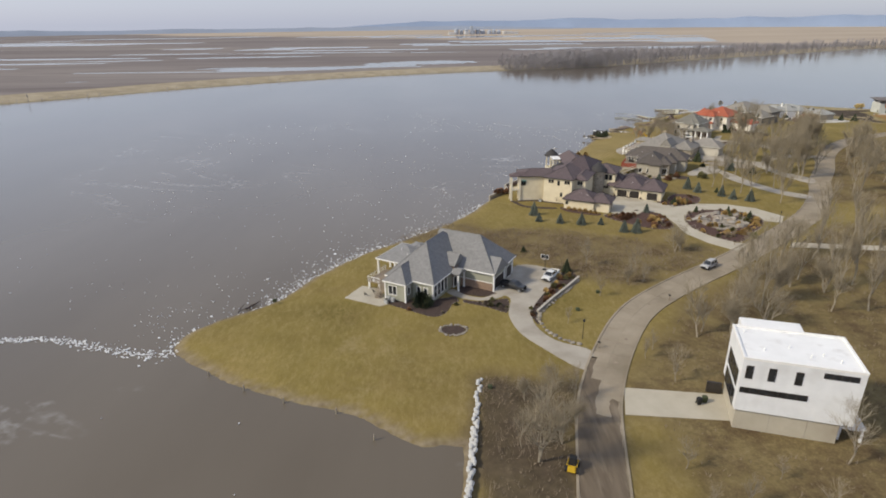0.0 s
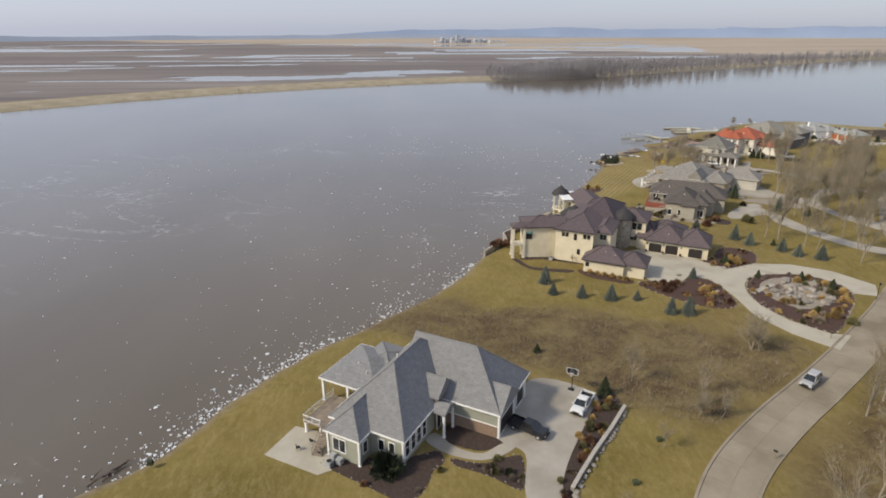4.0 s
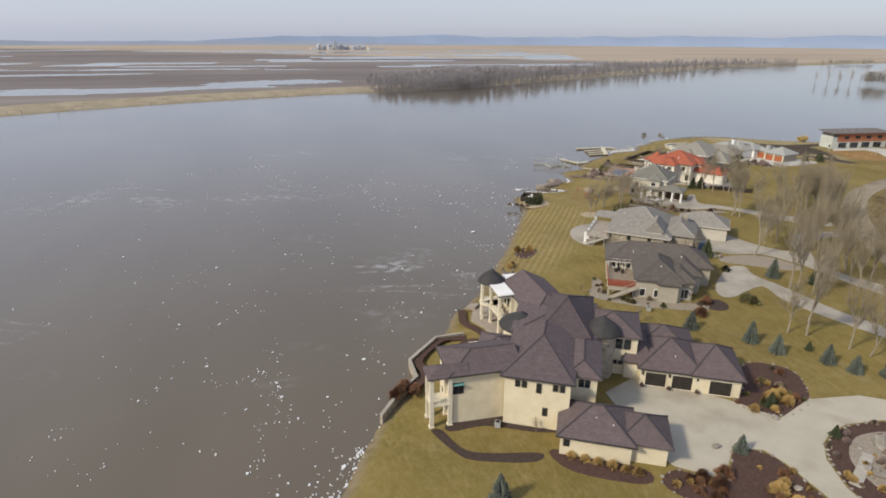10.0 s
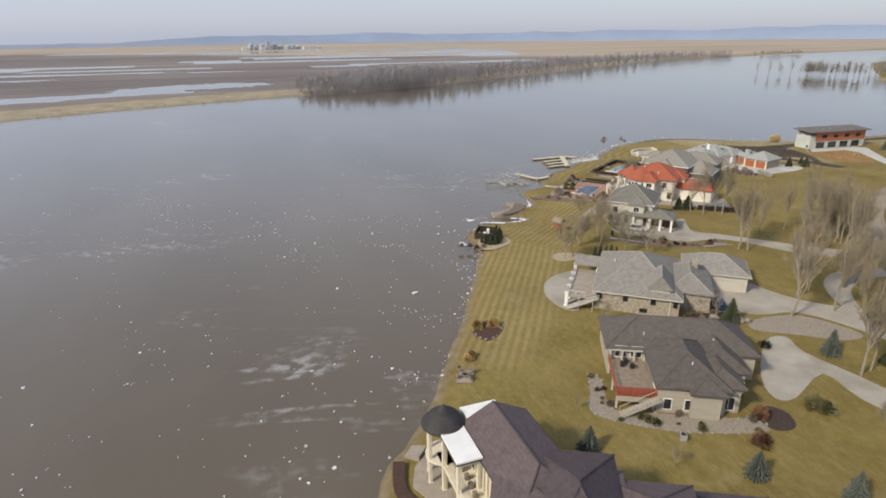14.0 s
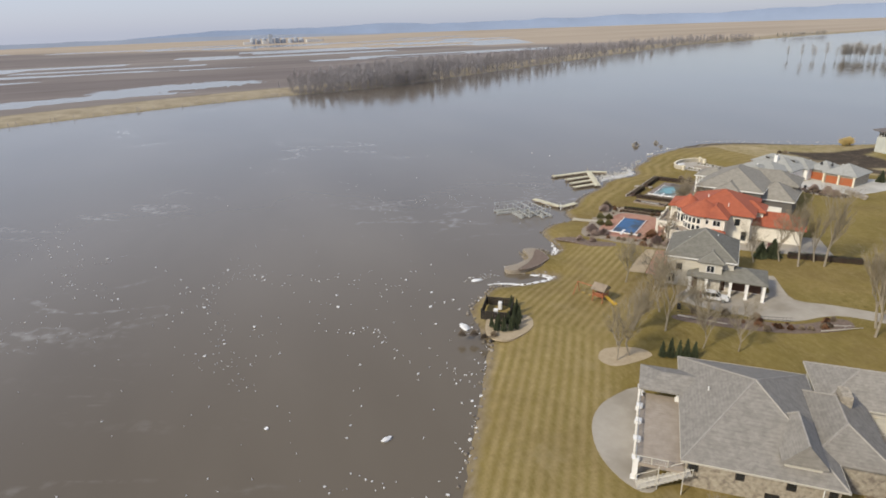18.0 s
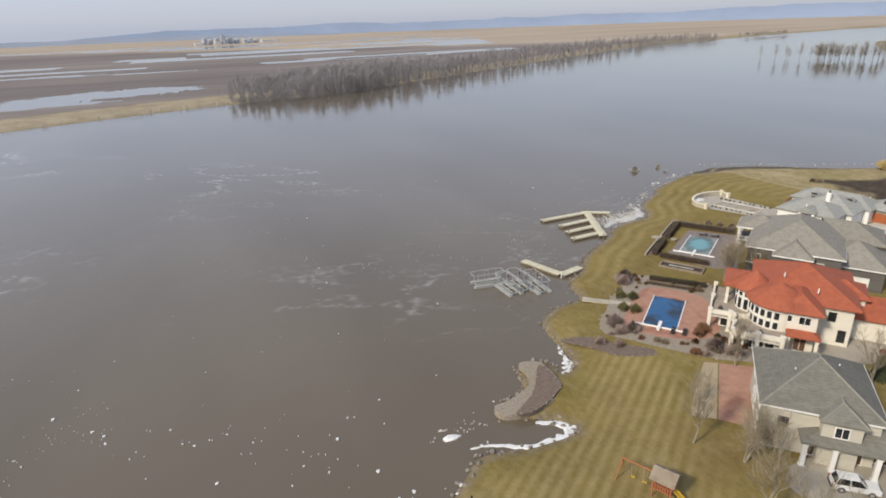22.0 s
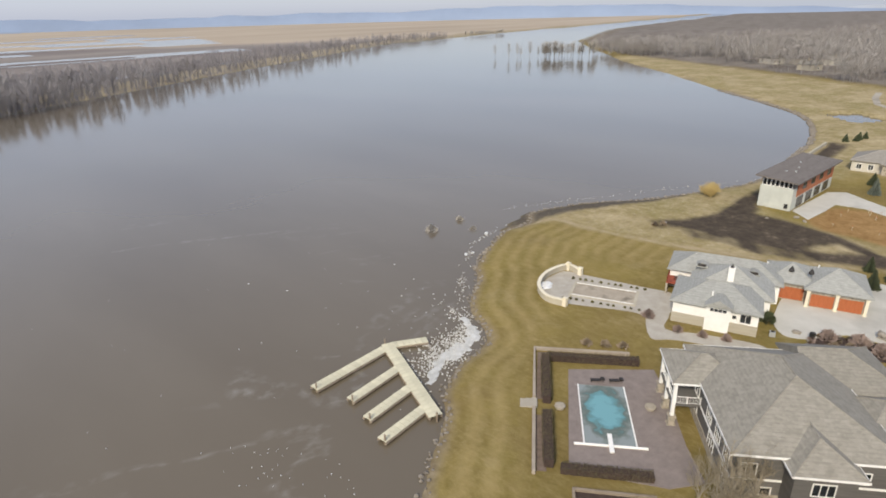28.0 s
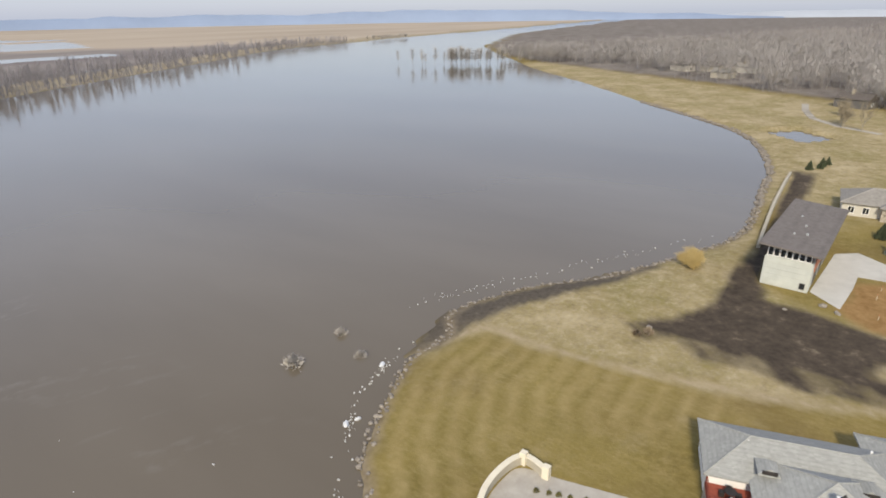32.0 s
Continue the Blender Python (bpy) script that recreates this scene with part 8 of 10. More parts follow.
def inside(x, y, poly):
    hit = False
    for (ax, ay), (bx, by) in zip(poly, poly[1:] + poly[:1]):
        if (ay > y) != (by > y) and x < (bx - ax) * (y - ay) / (by - ay) + ax:
            hit = not hit
    return hit


def off_road(x, y, gap=6):
    return min(math.dist((x, y), p) for p in ROAD_LINE) > gap


deep_woods = []
WOODLOT = [(114, 176), (140, 212), (168, 250), (196, 274), (240, 292), (300, 296), (300, 190), (160, 158)]
STRIP = [(126, 196), (118, 210), (128, 236), (150, 240), (160, 262), (172, 272), (168, 252), (150, 226), (138, 206)]
BACKLOT = [(60, 108), (84, 126), (112, 150), (150, 160), (200, 150), (200, 60), (70, 70), (56, 84)]
for poly, n, lab in ((WOODLOT, 190, "bare woodland tree beyond the street"), (STRIP, 46, "bare tree between the drives"), (BACKLOT, 105, "bare tree in the brushy lot behind the white house")):
    xs, ys = [p[0] for p in poly], [p[1] for p in poly]
    made = 0
    while made < n:
        x, y = rnd.uniform(min(xs), max(xs)), rnd.uniform(min(ys), max(ys))
        if inside(x, y, poly) and off_road(x, y, 5.5) and not (256 < x and y > 300) and not (inside(x, y, [(114, 212), (132, 204), (164, 232), (146, 246)]) and rnd.random() < 0.8):
            made += 1
            if x > 172 or (poly is BACKLOT and x > 118):
                deep_woods.append((x, y, GROUND - 0.1, rnd.uniform(10, 17)))
            else:
                tree_of((TREES + SLIM + SLIM)[rnd.randrange(13)], lab, x, y, rnd.uniform(0, 360), rnd.uniform(0.85, 1.3), "woodland trees")


M["goldtwig"] = mat("golden_willow_twigs", (0.44, 0.33, 0.13), (0.58, 0.45, 0.20), 0.8, 0.95)
M["greytwig"] = mat("pale_grey_twigs", (0.34, 0.31, 0.27), (0.46, 0.43, 0.385), 0.8, 0.95)
WILLOW = bare_tree_meshes(93, 5.6, 0.9, 8)
for me in WILLOW:
    me.materials[0] = M["goldtwig"]
for x, y, s in ((262.2, 366.4, 0.8), (265.2, 366.9, 0.85), (263.8, 368.4, 0.65)):
    tree_of(WILLOW, "golden willow bush at the muddy bank", x, y, rnd.uniform(0, 360), s, "willow bushes", "bush").location.z -= 1.2 * s

# ---- evergreens ----
def spruce_meshes(seed, h, r0, tiers, dense=1.0, droop=0.35, m="spruce"):
    r = random.Random(seed)
    wood, vs, fs = bmesh.new(), [], []
    tube(wood, (0, 0, -0.2), (0, 0, h * 0.95), 0.09 * h / 4, 0.02, 7)
    for k in range(tiers):
        u = k / tiers
        z = h * (0.06 + 0.92 * u)
        rad = r0 * (1 - u) ** 0.85 * r.uniform(0.88, 1.1) + 0.06
        n = max(5, int((16 - 9 * u) * dense))
        for i in range(n):
            a = 6.283 * (i + r.random() * 0.7) / n
            ln = rad * r.uniform(0.78, 1.12)
            c, s = math.cos(a), math.sin(a)
            for j in range(4):      # sprays along one bough
                f0, f1 = j / 4, (j + 1.25) / 4
                w = 0.30 * rad * (1.1 - 0.6 * f0) * r.uniform(0.7, 1.2) + 0.05
                z0, z1 = z - droop * ln * f0 * 0.6, z - droop * ln * f1 * 0.75 + r.uniform(-0.05, 0.08)
                b = len(vs)
                vs += [(c * ln * f0 - s * w * 0.5, s * ln * f0 + c * w * 0.5, z0 - 0.04), (c * ln * f0 + s * w * 0.5, s * ln * f0 - c * w * 0.5, z0 - 0.04), (c * ln * f1, s * ln * f1, z1), (c * ln * (f0 + f1) / 2, s * ln * (f0 + f1) / 2, z0 + 0.14 + 0.06 * h / 4)]
                fs += [(b, b + 1, b + 3), (b + 1, b + 2, b + 3), (b + 2, b, b + 3)]
    me1 = bpy.data.meshes.new("trunk")
    wood.to_mesh(me1)
    wood.free()
    me1.materials.append(M["bark"])
    me2 = bpy.data.meshes.new("crown")
    me2.from_pydata(vs, [], fs)
    me2.materials.append(M[m])
    return me1, me2


SPRUCE = [spruce_meshes(50 + i, 4.6, 1.75, 13) for i in range(3)]
PINE = [spruce_meshes(60 + i, 4.2, 1.6, 13, 1.2, 0.2, "darkpine") for i in range(2)]
ARBOR = [spruce_meshes(70 + i, 3.2, 0.62, 12, 1.0, -0.2, "darkpine") for i in range(2)]


def evergreen(meshes, label, x, y, s, group, name="spruce"):
    t = thing(name, label, "evergreen", x, y, GROUND, rnd.uniform(0, 360), group)
    s *= 0.88
    t.scale = (s, s, s * rnd.uniform(0.92, 1.1))
    for me in meshes:
        ob = new(me.name.split(".")[0], me)
        ob.parent = t
    return t


for x, y, s in ((27.7, 162.1, 1), (28.3, 156.3, 0.75), (34, 154.6, 0.8), (39.7, 153.2, 0.95), (45.1, 152.9, 0.6), (49.7, 146.7, 0.9), (52.9, 146.1, 1.0), (76.3, 195.3, 1.0), (83.7, 188.5, 1.0), (85.4, 184.1, 0.95), (91.1, 179.3, 0.9), (93.2, 175.9, 0.9), (97.4, 173.4, 1.0),
                (59.9, 206, 1.0), (109.9, 213, 1.1), (290.9, 333.7, 1.1), (298, 325.7, 1.2), (293, 320.2, 1.3), (61.4, 163.4, 0.7)):
    evergreen(SPRUCE[rnd.randrange(3)], "young blue-green spruce on the lawn", x, y, s, "young spruces")
for x, y, s in ((28.6, 120.2, 0.85), (20.6, 133.0, 0.5), (91.4, 183.5, 0.5), (103.6, 227.9, 1.25), (115.6, 207.7, 0.85), (223.9, 323.4, 1.0), (229.4, 320.6, 1.2), (232.3, 325.1, 0.8), (301, 335.7, 1.1), (72.6, 171.0, 0.7), (84.5, 160.8, 0.7), (88.8, 156.6, 0.7), (76.2, 163.2, 0.55), (143.6, 290.2, 1.1), (146.2, 289.4, 1.3), (361.7, 354.1, 0.9), (365, 351.3, 0.8), (368.5, 351, 0.9), (372, 349.6, 0.8)):
    evergreen(PINE[rnd.randrange(2)], "dark green rounded evergreen", x, y, s, "dark evergreens", "pine")
for x, y, s in ((98.2, 264.4, 0.9), (99.3, 263.8, 1.0), (100.4, 263.2, 0.9), (101.5, 262.8, 1.0), (102.6, 262.3, 0.9), (77.2, 281.6, 0.75), (78.4, 281, 0.8), (79.6, 280.8, 0.8), (80.8, 280.9, 0.7), (81.8, 282.4, 0.8), (82.8, 284.2, 0.8), (83.2, 286.2, 0.85), (83.2, 288.6, 0.8), (77, 283.2, 0.7), (79, 282.6, 0.65), (78.6, 283.8, 0.75), (80.2, 283.2, 0.8), (81.6, 284.0, 0.7), (80.8, 282.2, 0.75), (82.4, 285.6, 0.7), (77.8, 282.4, 0.7)):
    evergreen(ARBOR[rnd.randrange(2)], "narrow dark arborvitae in a clump", x, y, s * 1.25, "arborvitae", "arborvitae")


def shrub_meshes(seed, h, w, n, m):
    """A rounded shrub: short stems and many small leaf or twig blades."""
    r = random.Random(seed)
    bm = bmesh.new()
    for i in range(6):
        tube(bm, (0, 0, -0.05), (r.uniform(-0.5, 0.5) * w, r.uniform(-0.5, 0.5) * w, h * 0.7), 0.02, 0.008, 3)
    vs, fs = [], []
    for i in range(n):
        a, e = r.uniform(0, 6.283), r.uniform(0.05, 1.5)
        q = r.uniform(0.55, 1.0)
        lump = 1 + 0.25 * math.sin(3 * a + seed) * math.cos(2 * e)
        c = Vector((math.cos(a) * math.cos(e) * w * q * lump, math.sin(a) * math.cos(e) * w * q * lump, math.sin(e) * h * q * lump))
        d = (c.normalized() + Vector((r.uniform(-0.6, 0.6), r.uniform(-0.6, 0.6), r.uniform(-0.2, 0.7)))).normalized()
        t = d.orthogonal().normalized() * 0.085
        b = len(vs)
        vs += [tuple(c - t), tuple(c + t), tuple(c + d * r.uniform(0.22, 0.42))]
        fs.append((b, b + 1, b + 2))
    a = bpy.data.meshes.new("stem")
    bm.to_mesh(a)
    bm.free()
    a.materials.append(M["bark"])
    c = bpy.data.meshes.new("foliage")
    c.from_pydata(vs, [], fs)
    c.materials.append(M[m])
    return a, c


SHRUB = {k: shrub_meshes(i, 0.95, 0.75, 620, k) for i, k in enumerate(("drygrass", "rustshrub", "purpleshrub", "olive_shrub", "darkpine", "brushtwig", "greytwig"))}
SHRUB["greytwig"] = shrub_meshes(6, 0.95, 0.75, 230, "greytwig")
WORDS = {"drygrass": "golden dry ornamental grass clump", "rustshrub": "rust-brown leafless shrub", "purpleshrub": "purple-grey bare shrub", "olive_shrub": "olive-green low shrub", "darkpine": "clipped dark green shrub", "brushtwig": "brown twiggy shrub"}


def shrub(kind, x, y, s, group, where):
    t = thing("shrub", WORDS[kind] + " " + where, "shrub", x, y, GROUND, rnd.uniform(0, 360), group)
    t.scale = (s, s, s * rnd.uniform(0.8, 1.1))
    for me in SHRUB[kind]:
        ob = new(me.name.split(".")[0], me)
        ob.parent = t


for kind, places, group, where in (
        ("drygrass", ((74.2, 172.4, 1.4), (75.6, 170.9, 1.2), (76.4, 173.2, 1.1), (60.6, 155.8, 1.5), (61.6, 153.8, 1.2), (62.2, 156.8, 1.0), (69.6, 170.6, 1.0), (87.6, 150.8, 1.3), (89.4, 154, 1.3), (83, 146, 1.2), (80.4, 143.6, 1.2), (76, 150, 1.0)), "dry grasses by the court", "in red-brown mulch"),
        ("drygrass", ((58.8, 241.4, 1.3), (61.8, 241, 1.4), (53.2, 231.6, 1.0), (54.2, 232.6, 1.0)), "dry grasses at the shore", "on the shore lawn"),
        ("drygrass", ((39.2, 167.4, 0.9), (40.6, 166.4, 0.8), (42, 165.4, 0.8), (43.4, 164.4, 0.9), (44.8, 163.4, 0.8), (46, 162.6, 0.9)), "grasses under the garage wall", "along a stucco wall"),
        ("rustshrub", ((54.4, 158.4, 1.4), (52.8, 156.6, 1.2), (56.4, 160, 1.3), (53.4, 160.2, 1.2), (59.4, 150.6, 1.1), (63.4, 150.4, 1.1), (19.8, 186.6, 1.3), (20.8, 188, 1.2), (18.8, 185.2, 1.2), (22.2, 186, 1.3), (131.4, 311.2, 1.5), (129.8, 310.4, 1.2), (21.6, 106.2, 0.8), (23.4, 109.4, 0.9), (25.6, 112.2, 0.9), (81.4, 199.4, 1.6), (86, 204, 1.4)), "rust shrubs", "in a mulch bed"),
        ("purpleshrub", ((133.4, 334.2, 1.8), (131.6, 332.4, 1.6), (119.4, 319.2, 1.7), (121, 316.4, 1.6), (118.6, 316.6, 1.3), (128.6, 305.8, 1.7), (130.4, 303.8, 1.6), (113.6, 315.2, 1.0), (115.8, 313.2, 1.0), (187.6, 348.8, 1.2), (186.2, 343.2, 1.0), (188.4, 336.4, 0.9), (187.2, 339.6, 0.9), (199, 325, 1.5), (199.6, 321, 1.8), (199, 318, 1.7), (42.4, 174.8, 0.8)), "purple-grey shrubs", "in gravel"),
        ("olive_shrub", ((127.2, 327.6, 1.3), (128.8, 326, 1.2), (124.4, 323.2, 1.2), (125.8, 321.6, 1.2), (24.4, 113, 0.8), (27.6, 116.4, 0.8), (22.2, 108.4, 0.8), (10.5, 106.4, 0.7), (3, 104.6, 0.6), (86.6, 154, 1.0), (82, 140.8, 1.2), (79, 146.2, 1.0), (94.6, 203, 1.7), (95.4, 201.8, 1.5)), "olive shrubs", "in a planting bed"),
        ("drygrass", ((83.4, 160.2, 1.1), (86.6, 161.4, 1.2), (88.6, 158.6, 1.0), (74.6, 150.4, 1.1), (76.4, 143.8, 1.1)), "dry grasses in the rock garden", "among pale rocks"),
        ("darkpine", ((-3.9, 104.9, 2.3), (-3.3, 104.4, 2.0), (101.8, 218.4, 1.3), (198.8, 333.6, 1.6), (199.4, 334.8, 1.5), (213.6, 331.4, 0.8), (11.6, 103.8, 0.7)), "clipped evergreens", "against the house"),
        ("brushtwig", tuple((rnd.uniform(71, 77), rnd.uniform(277.5, 283), rnd.uniform(0.7, 1.1)) for _ in range(5)) + ((173.1, 352, 1.0), (174.6, 349.6, 1.0), (176, 347.4, 1.0), (127.4, 296.2, 1.2), (130.6, 297.4, 1.3), (133, 299.6, 1.3), (102.6, 231.2, 0.9), (99.4, 230.2, 0.8), (117.6, 272, 1.0), (121, 268.6, 1.0), (113, 274.4, 1.0), (232, 366.2, 0.9), (230.6, 367.6, 0.9)), "twiggy shrubs", "beside the lawn")):
    for x, y, s in places:
        shrub(kind, x, y, s, group, where)

for k, n, kinds in ((4, 26, ("drygrass", "rustshrub", "brushtwig", "olive_shrub")), (5, 30, ("rustshrub", "drygrass", "brushtwig", "rustshrub")), (6, 60, ("drygrass", "olive_shrub", "brushtwig", "purpleshrub")), (3, 26, ("rustshrub", "olive_shrub", "drygrass", "brushtwig")), (12, 18, ("brushtwig", "olive_shrub")), (15, 44, ("purpleshrub", "brushtwig", "olive_shrub", "rustshrub")), (18, 16, ("purpleshrub", "brushtwig")), (20, 10, ("brushtwig", "olive_shrub")), (21, 20, ("brushtwig", "rustshrub")), (1, 8, ("brushtwig", "rustshrub")), (0, 8, ("brushtwig", "olive_shrub"))):
    poly = BEDS[k][2]
    xs, ys = [p[0] for p in poly], [p[1] for p in poly]
    done = 0
    while done < n:
        x, y = rnd.uniform(min(xs), max(xs)), rnd.uniform(min(ys), max(ys))
        if inside(x, y, poly) and not (k == 15 and math.dist((x, y), (130.3, 319)) < 10.5):
            shrub(kinds[rnd.randrange(len(kinds))], x, y, rnd.uniform(0.35, 0.85), "planting bed shrubs", "in a planting bed")
            done += 1
for x, y, h in ((195.7, 408.2, 1.7), (206.3, 408.6, 1.2), (203.2, 401.4, 1.1)):
    t = thing("flooded_shrub", "pale bare shrub standing in flood water", "shrub", x, y, -0.2, rnd.uniform(0, 360), "flooded shrubs")
    t.scale = (h * 1.1, h * 1.1, h)
    for me in SHRUB["greytwig"]:
        ob = new(me.name.split(".")[0], me)
        ob.parent = t


def hedge(lab, p, q, w, h, m="darkpine"):
    """A clipped hedge: a core and thousands of small leaf blades."""
    d = Vector((q[0] - p[0], q[1] - p[1]))
    L = d.length
    hd = thing("hedge", lab, "hedge", p[0], p[1], GROUND, math.degrees(math.atan2(d.y, d.x)), "clipped hedges")
    part("core", boxm(0, -w * 0.4, -0.05, L, w * 0.4, h * 0.86), M["dark_mulch"], hd)
    vs, fs = [], []
    for i in range(int(L * 150)):
        f = rnd.randrange(3)
        x = rnd.uniform(0, L)
        if f == 0:
            c, nn = Vector((x, rnd.uniform(-w / 2, w / 2), h * rnd.uniform(0.85, 1))), Vector((0, 0, 1))
        else:
            s = 1 if f == 1 else -1
            c, nn = Vector((x, s * w / 2 * rnd.uniform(0.85, 1), rnd.uniform(0.02, h))), Vector((0, s, 0.2))
        dd = (nn + Vector((rnd.uniform(-0.9, 0.9), rnd.uniform(-0.5, 0.5), rnd.uniform(-0.3, 0.6)))).normalized()
        t = dd.orthogonal().normalized() * 0.06
        b = len(vs)
        vs += [tuple(c - t), tuple(c + t), tuple(c + dd * 0.18)]
        fs.append((b, b + 1, b + 2))
    pydata("foliage", vs, fs, M[m], hd)


for p, q, w, h, m in (((165.6, 354.2), (173.2, 343.4), 1.2, 1.2, "hedge"), ((165.4, 354.4), (156.8, 348.3), 1.3, 1.3, "hedge"), ((154.6, 346.8), (147.2, 341.5), 1.3, 1.3, "hedge"), ((147.6, 340.2), (153.2, 331.8), 1.1, 1.0, "hedge"),
                      ((137.4, 331.6), (144.6, 323.8), 0.8, 0.9, "darkpine"), ((135.6, 330.4), (142.6, 322.6), 0.7, 0.6, "brushtwig"), ((149, 288), (160, 279.4), 1.2, 1.3, "darkpine")):
    hedge("clipped hedge in a straight row beside a terrace", p, q, w, h, m)

# ---- dry brush on the wild ground ----
vs, fs = [], []
for poly, n in ((BRUSH[0], 5200), (BRUSH[1], 5000), (BRUSH[2], 900), (BRUSH[5], 1500), (BRUSH[3], 1800)):
    xs, ys = [p[0] for p in poly], [p[1] for p in poly]
    x0, x1, y0, y1 = max(min(xs), -60), min(max(xs), 190), max(min(ys), 48), min(max(ys), 396)
    made = 0
    while made < n:
        x, y = rnd.uniform(x0, x1), rnd.uniform(y0, y1)
        if not inside(x, y, poly) or value_noise(np.array([x / 5]), np.array([y / 5]))[0] < rnd.random() * 0.9 or not off_road(x, y, 4.4) or (39 < x < 60 and 60 < y < 78) or (26 < x < 43 and 67 < y < 76):
            made += 0.02
            continue
        made += 1
        h = rnd.uniform(0.25, 0.85)
        for _ in range(4):
            a = rnd.uniform(0, 6.283)
            dx, dy = math.cos(a) * h * 0.5, math.sin(a) * h * 0.5
            b = len(vs)
            vs += [(x - dy * 0.07, y + dx * 0.07, GROUND - 0.06), (x + dy * 0.07, y - dx * 0.07, GROUND - 0.06), (x + dx, y + dy, GROUND + h)]
            fs.append((b, b + 1, b + 2))
tagged(pydata("dry_brush", vs, fs, M["brushtwig"]), "knee-high dry brown brush and weeds", "brush", kind="stuff")

# ---- far woods, each a stuff of many bare trees ----
def far_woods(name, lab, places, m_trunk, blades, spread=0.0, fine=0.0042):
    """Bare trees seen from afar: a forked trunk and many thin upward limbs each."""
    vs, fs = [], []
    for x, y, z, h in places:
        lean = rnd.uniform(-0.06, 0.06)
        for fork in range(2):
            b = len(vs)
            w = h * 0.005 + 0.04
            tip = (x + h * (lean + rnd.uniform(-0.12, 0.12) * (1 + spread)), y + h * rnd.uniform(-0.1, 0.1) * (1 + 2 * spread), z + h * rnd.uniform(0.7, 0.95))
            vs += [(x - w, y, z), (x + w, y, z), (x, y + w, z), tip]
            fs += [(b, b + 1, b + 3), (b + 1, b + 2, b + 3), (b + 2, b, b + 3)]
        for _ in range(blades):
            a, e = rnd.uniform(0, 6.283), rnd.uniform(0.35, 1.35) * (1 - 0.5 * spread)
            u = rnd.uniform(0.16, 0.72) + 0.1 * spread
            p = Vector((x + h * lean * u, y, z + h * u))
            d = Vector((math.cos(a) * math.cos(e), math.sin(a) * math.cos(e), math.sin(e)))
            q = p + d * h * rnd.uniform(0.18, 0.42) * (1.15 - 0.5 * u + 0.3 * spread)
            t = Vector((-d.y, d.x, rnd.uniform(-0.4, 0.4))).normalized() * h * fine
            b = len(vs)
            vs += [tuple(p - t), tuple(p + t), tuple(q)]
            fs.append((b, b + 1, b + 2))
    return tagged(pydata(name, vs, fs, m_trunk), lab, "woods", kind="stuff")


M["farwood"] = mat("grey_brown_far_woods", (0.255, 0.238, 0.24), (0.36, 0.34, 0.343), 0.03, 1.0, spec=0.0)
M["farwood2"] = mat("tan_grey_far_woods", (0.285, 0.262, 0.242), (0.43, 0.40, 0.37), 0.03, 1.0, spec=0.0)
far_woods("deep_woodlot", "bare woodland trees standing deep in the lot", deep_woods, M["twig"], 150)
far_line_pts = [p for p in smooth_line(FAR_SHORE[8:16], 20) if p[0] > 80]
places = []
for i, p in enumerate(far_line_pts):
    u = i / len(far_line_pts)
    depth = 110 * (1 - u) ** 0.6 + 25
    for _ in range(int(20 * (1 - u) ** 0.8) + 4):
        off = rnd.uniform(-16, depth)
        places.append((p[0] + (0.13 - 0.6 * u) * off + rnd.gauss(4, 12), p[1] + 0.97 * off + rnd.uniform(-4, 4), -0.2, rnd.triangular(9, 27, 19) * (1 - 0.2 * u) * min(1, 0.45 + 0.012 * i + 0.25 * rnd.random())))
for i in range(1500):      # thicket at the woods' foot
    p = far_line_pts[rnd.randrange(len(far_line_pts))]
    places.append((p[0] + rnd.uniform(-5, 5), p[1] + rnd.uniform(-16, 12), -0.2, rnd.uniform(2.5, 7)))
far_woods("far_bank_woods", "dense bare grey-brown woods along the far bank", places, M["farwood"], 90)
places = []
for i in range(420):      # scrub along the levee
    p = smooth_line(FAR_SHORE[2:10], 12)[rnd.randrange(84)]
    places.append((p[0] + rnd.uniform(-3, 3), p[1] + rnd.uniform(-3, 4), 0.1, rnd.uniform(1.5, 4)))
for x, y, h in ((-330, 440, 11), (-312, 452, 9), (-344, 430, 9), (-168, 596, 9), (-360, 420, 8)):
    places.append((x, y, 0.3, h))
far_woods("bank_scrub", "scattered bare scrub along the far levee", places, M["farwood"], 40)
places = []
for _ in range(52):
    a, b = rnd.gauss(0.5, 0.3), rnd.gauss(0, 9)
    places.append((665 + 40 * a + 0.86 * b, 722 - 66 * a + 0.5 * b, -0.3, rnd.uniform(14, 22)))
places += [(770, 694, 0, 17), (776, 700, 0, 15), (714, 642, 0, 15)]
for i in range(60):
    places.append((rnd.uniform(1120, 1270), rnd.uniform(1205, 1225), 0, rnd.uniform(8, 13)))
far_woods("flooded_grove", "grove of bare trees standing in the flooded river", places, M["greytwig"], 240, 0.7, 0.0027)
places = []
EDGE = smooth_line([(470, 292), (500, 318), (530, 340), (552, 372), (600, 436), (650, 504), (700, 575), (735, 640), (790, 700)], 10)
while len(places) < 5200:
    p = EDGE[rnd.randrange(len(EDGE))]
    off = rnd.expovariate(1 / 260.0)
    x, y = p[0] + 0.8 * off + rnd.uniform(-8, 8), p[1] - 0.45 * off + rnd.uniform(-10, 10)
    if float(fbm(np.array([x]), np.array([y]), 70.0)[0]) < 0.34 + 0.16 * rnd.random():
        continue
    if not inside(x, y, [(560, 400), (600, 450), (690, 460), (690, 425), (600, 400)]) or rnd.random() < 0.35:
        places.append((x, y, GROUND - 0.1, rnd.uniform(11, 21)))
far_woods("bay_woods", "broad bare grey-tan woods across the bay", places, M["farwood2"], 60, 0.6)
places = []
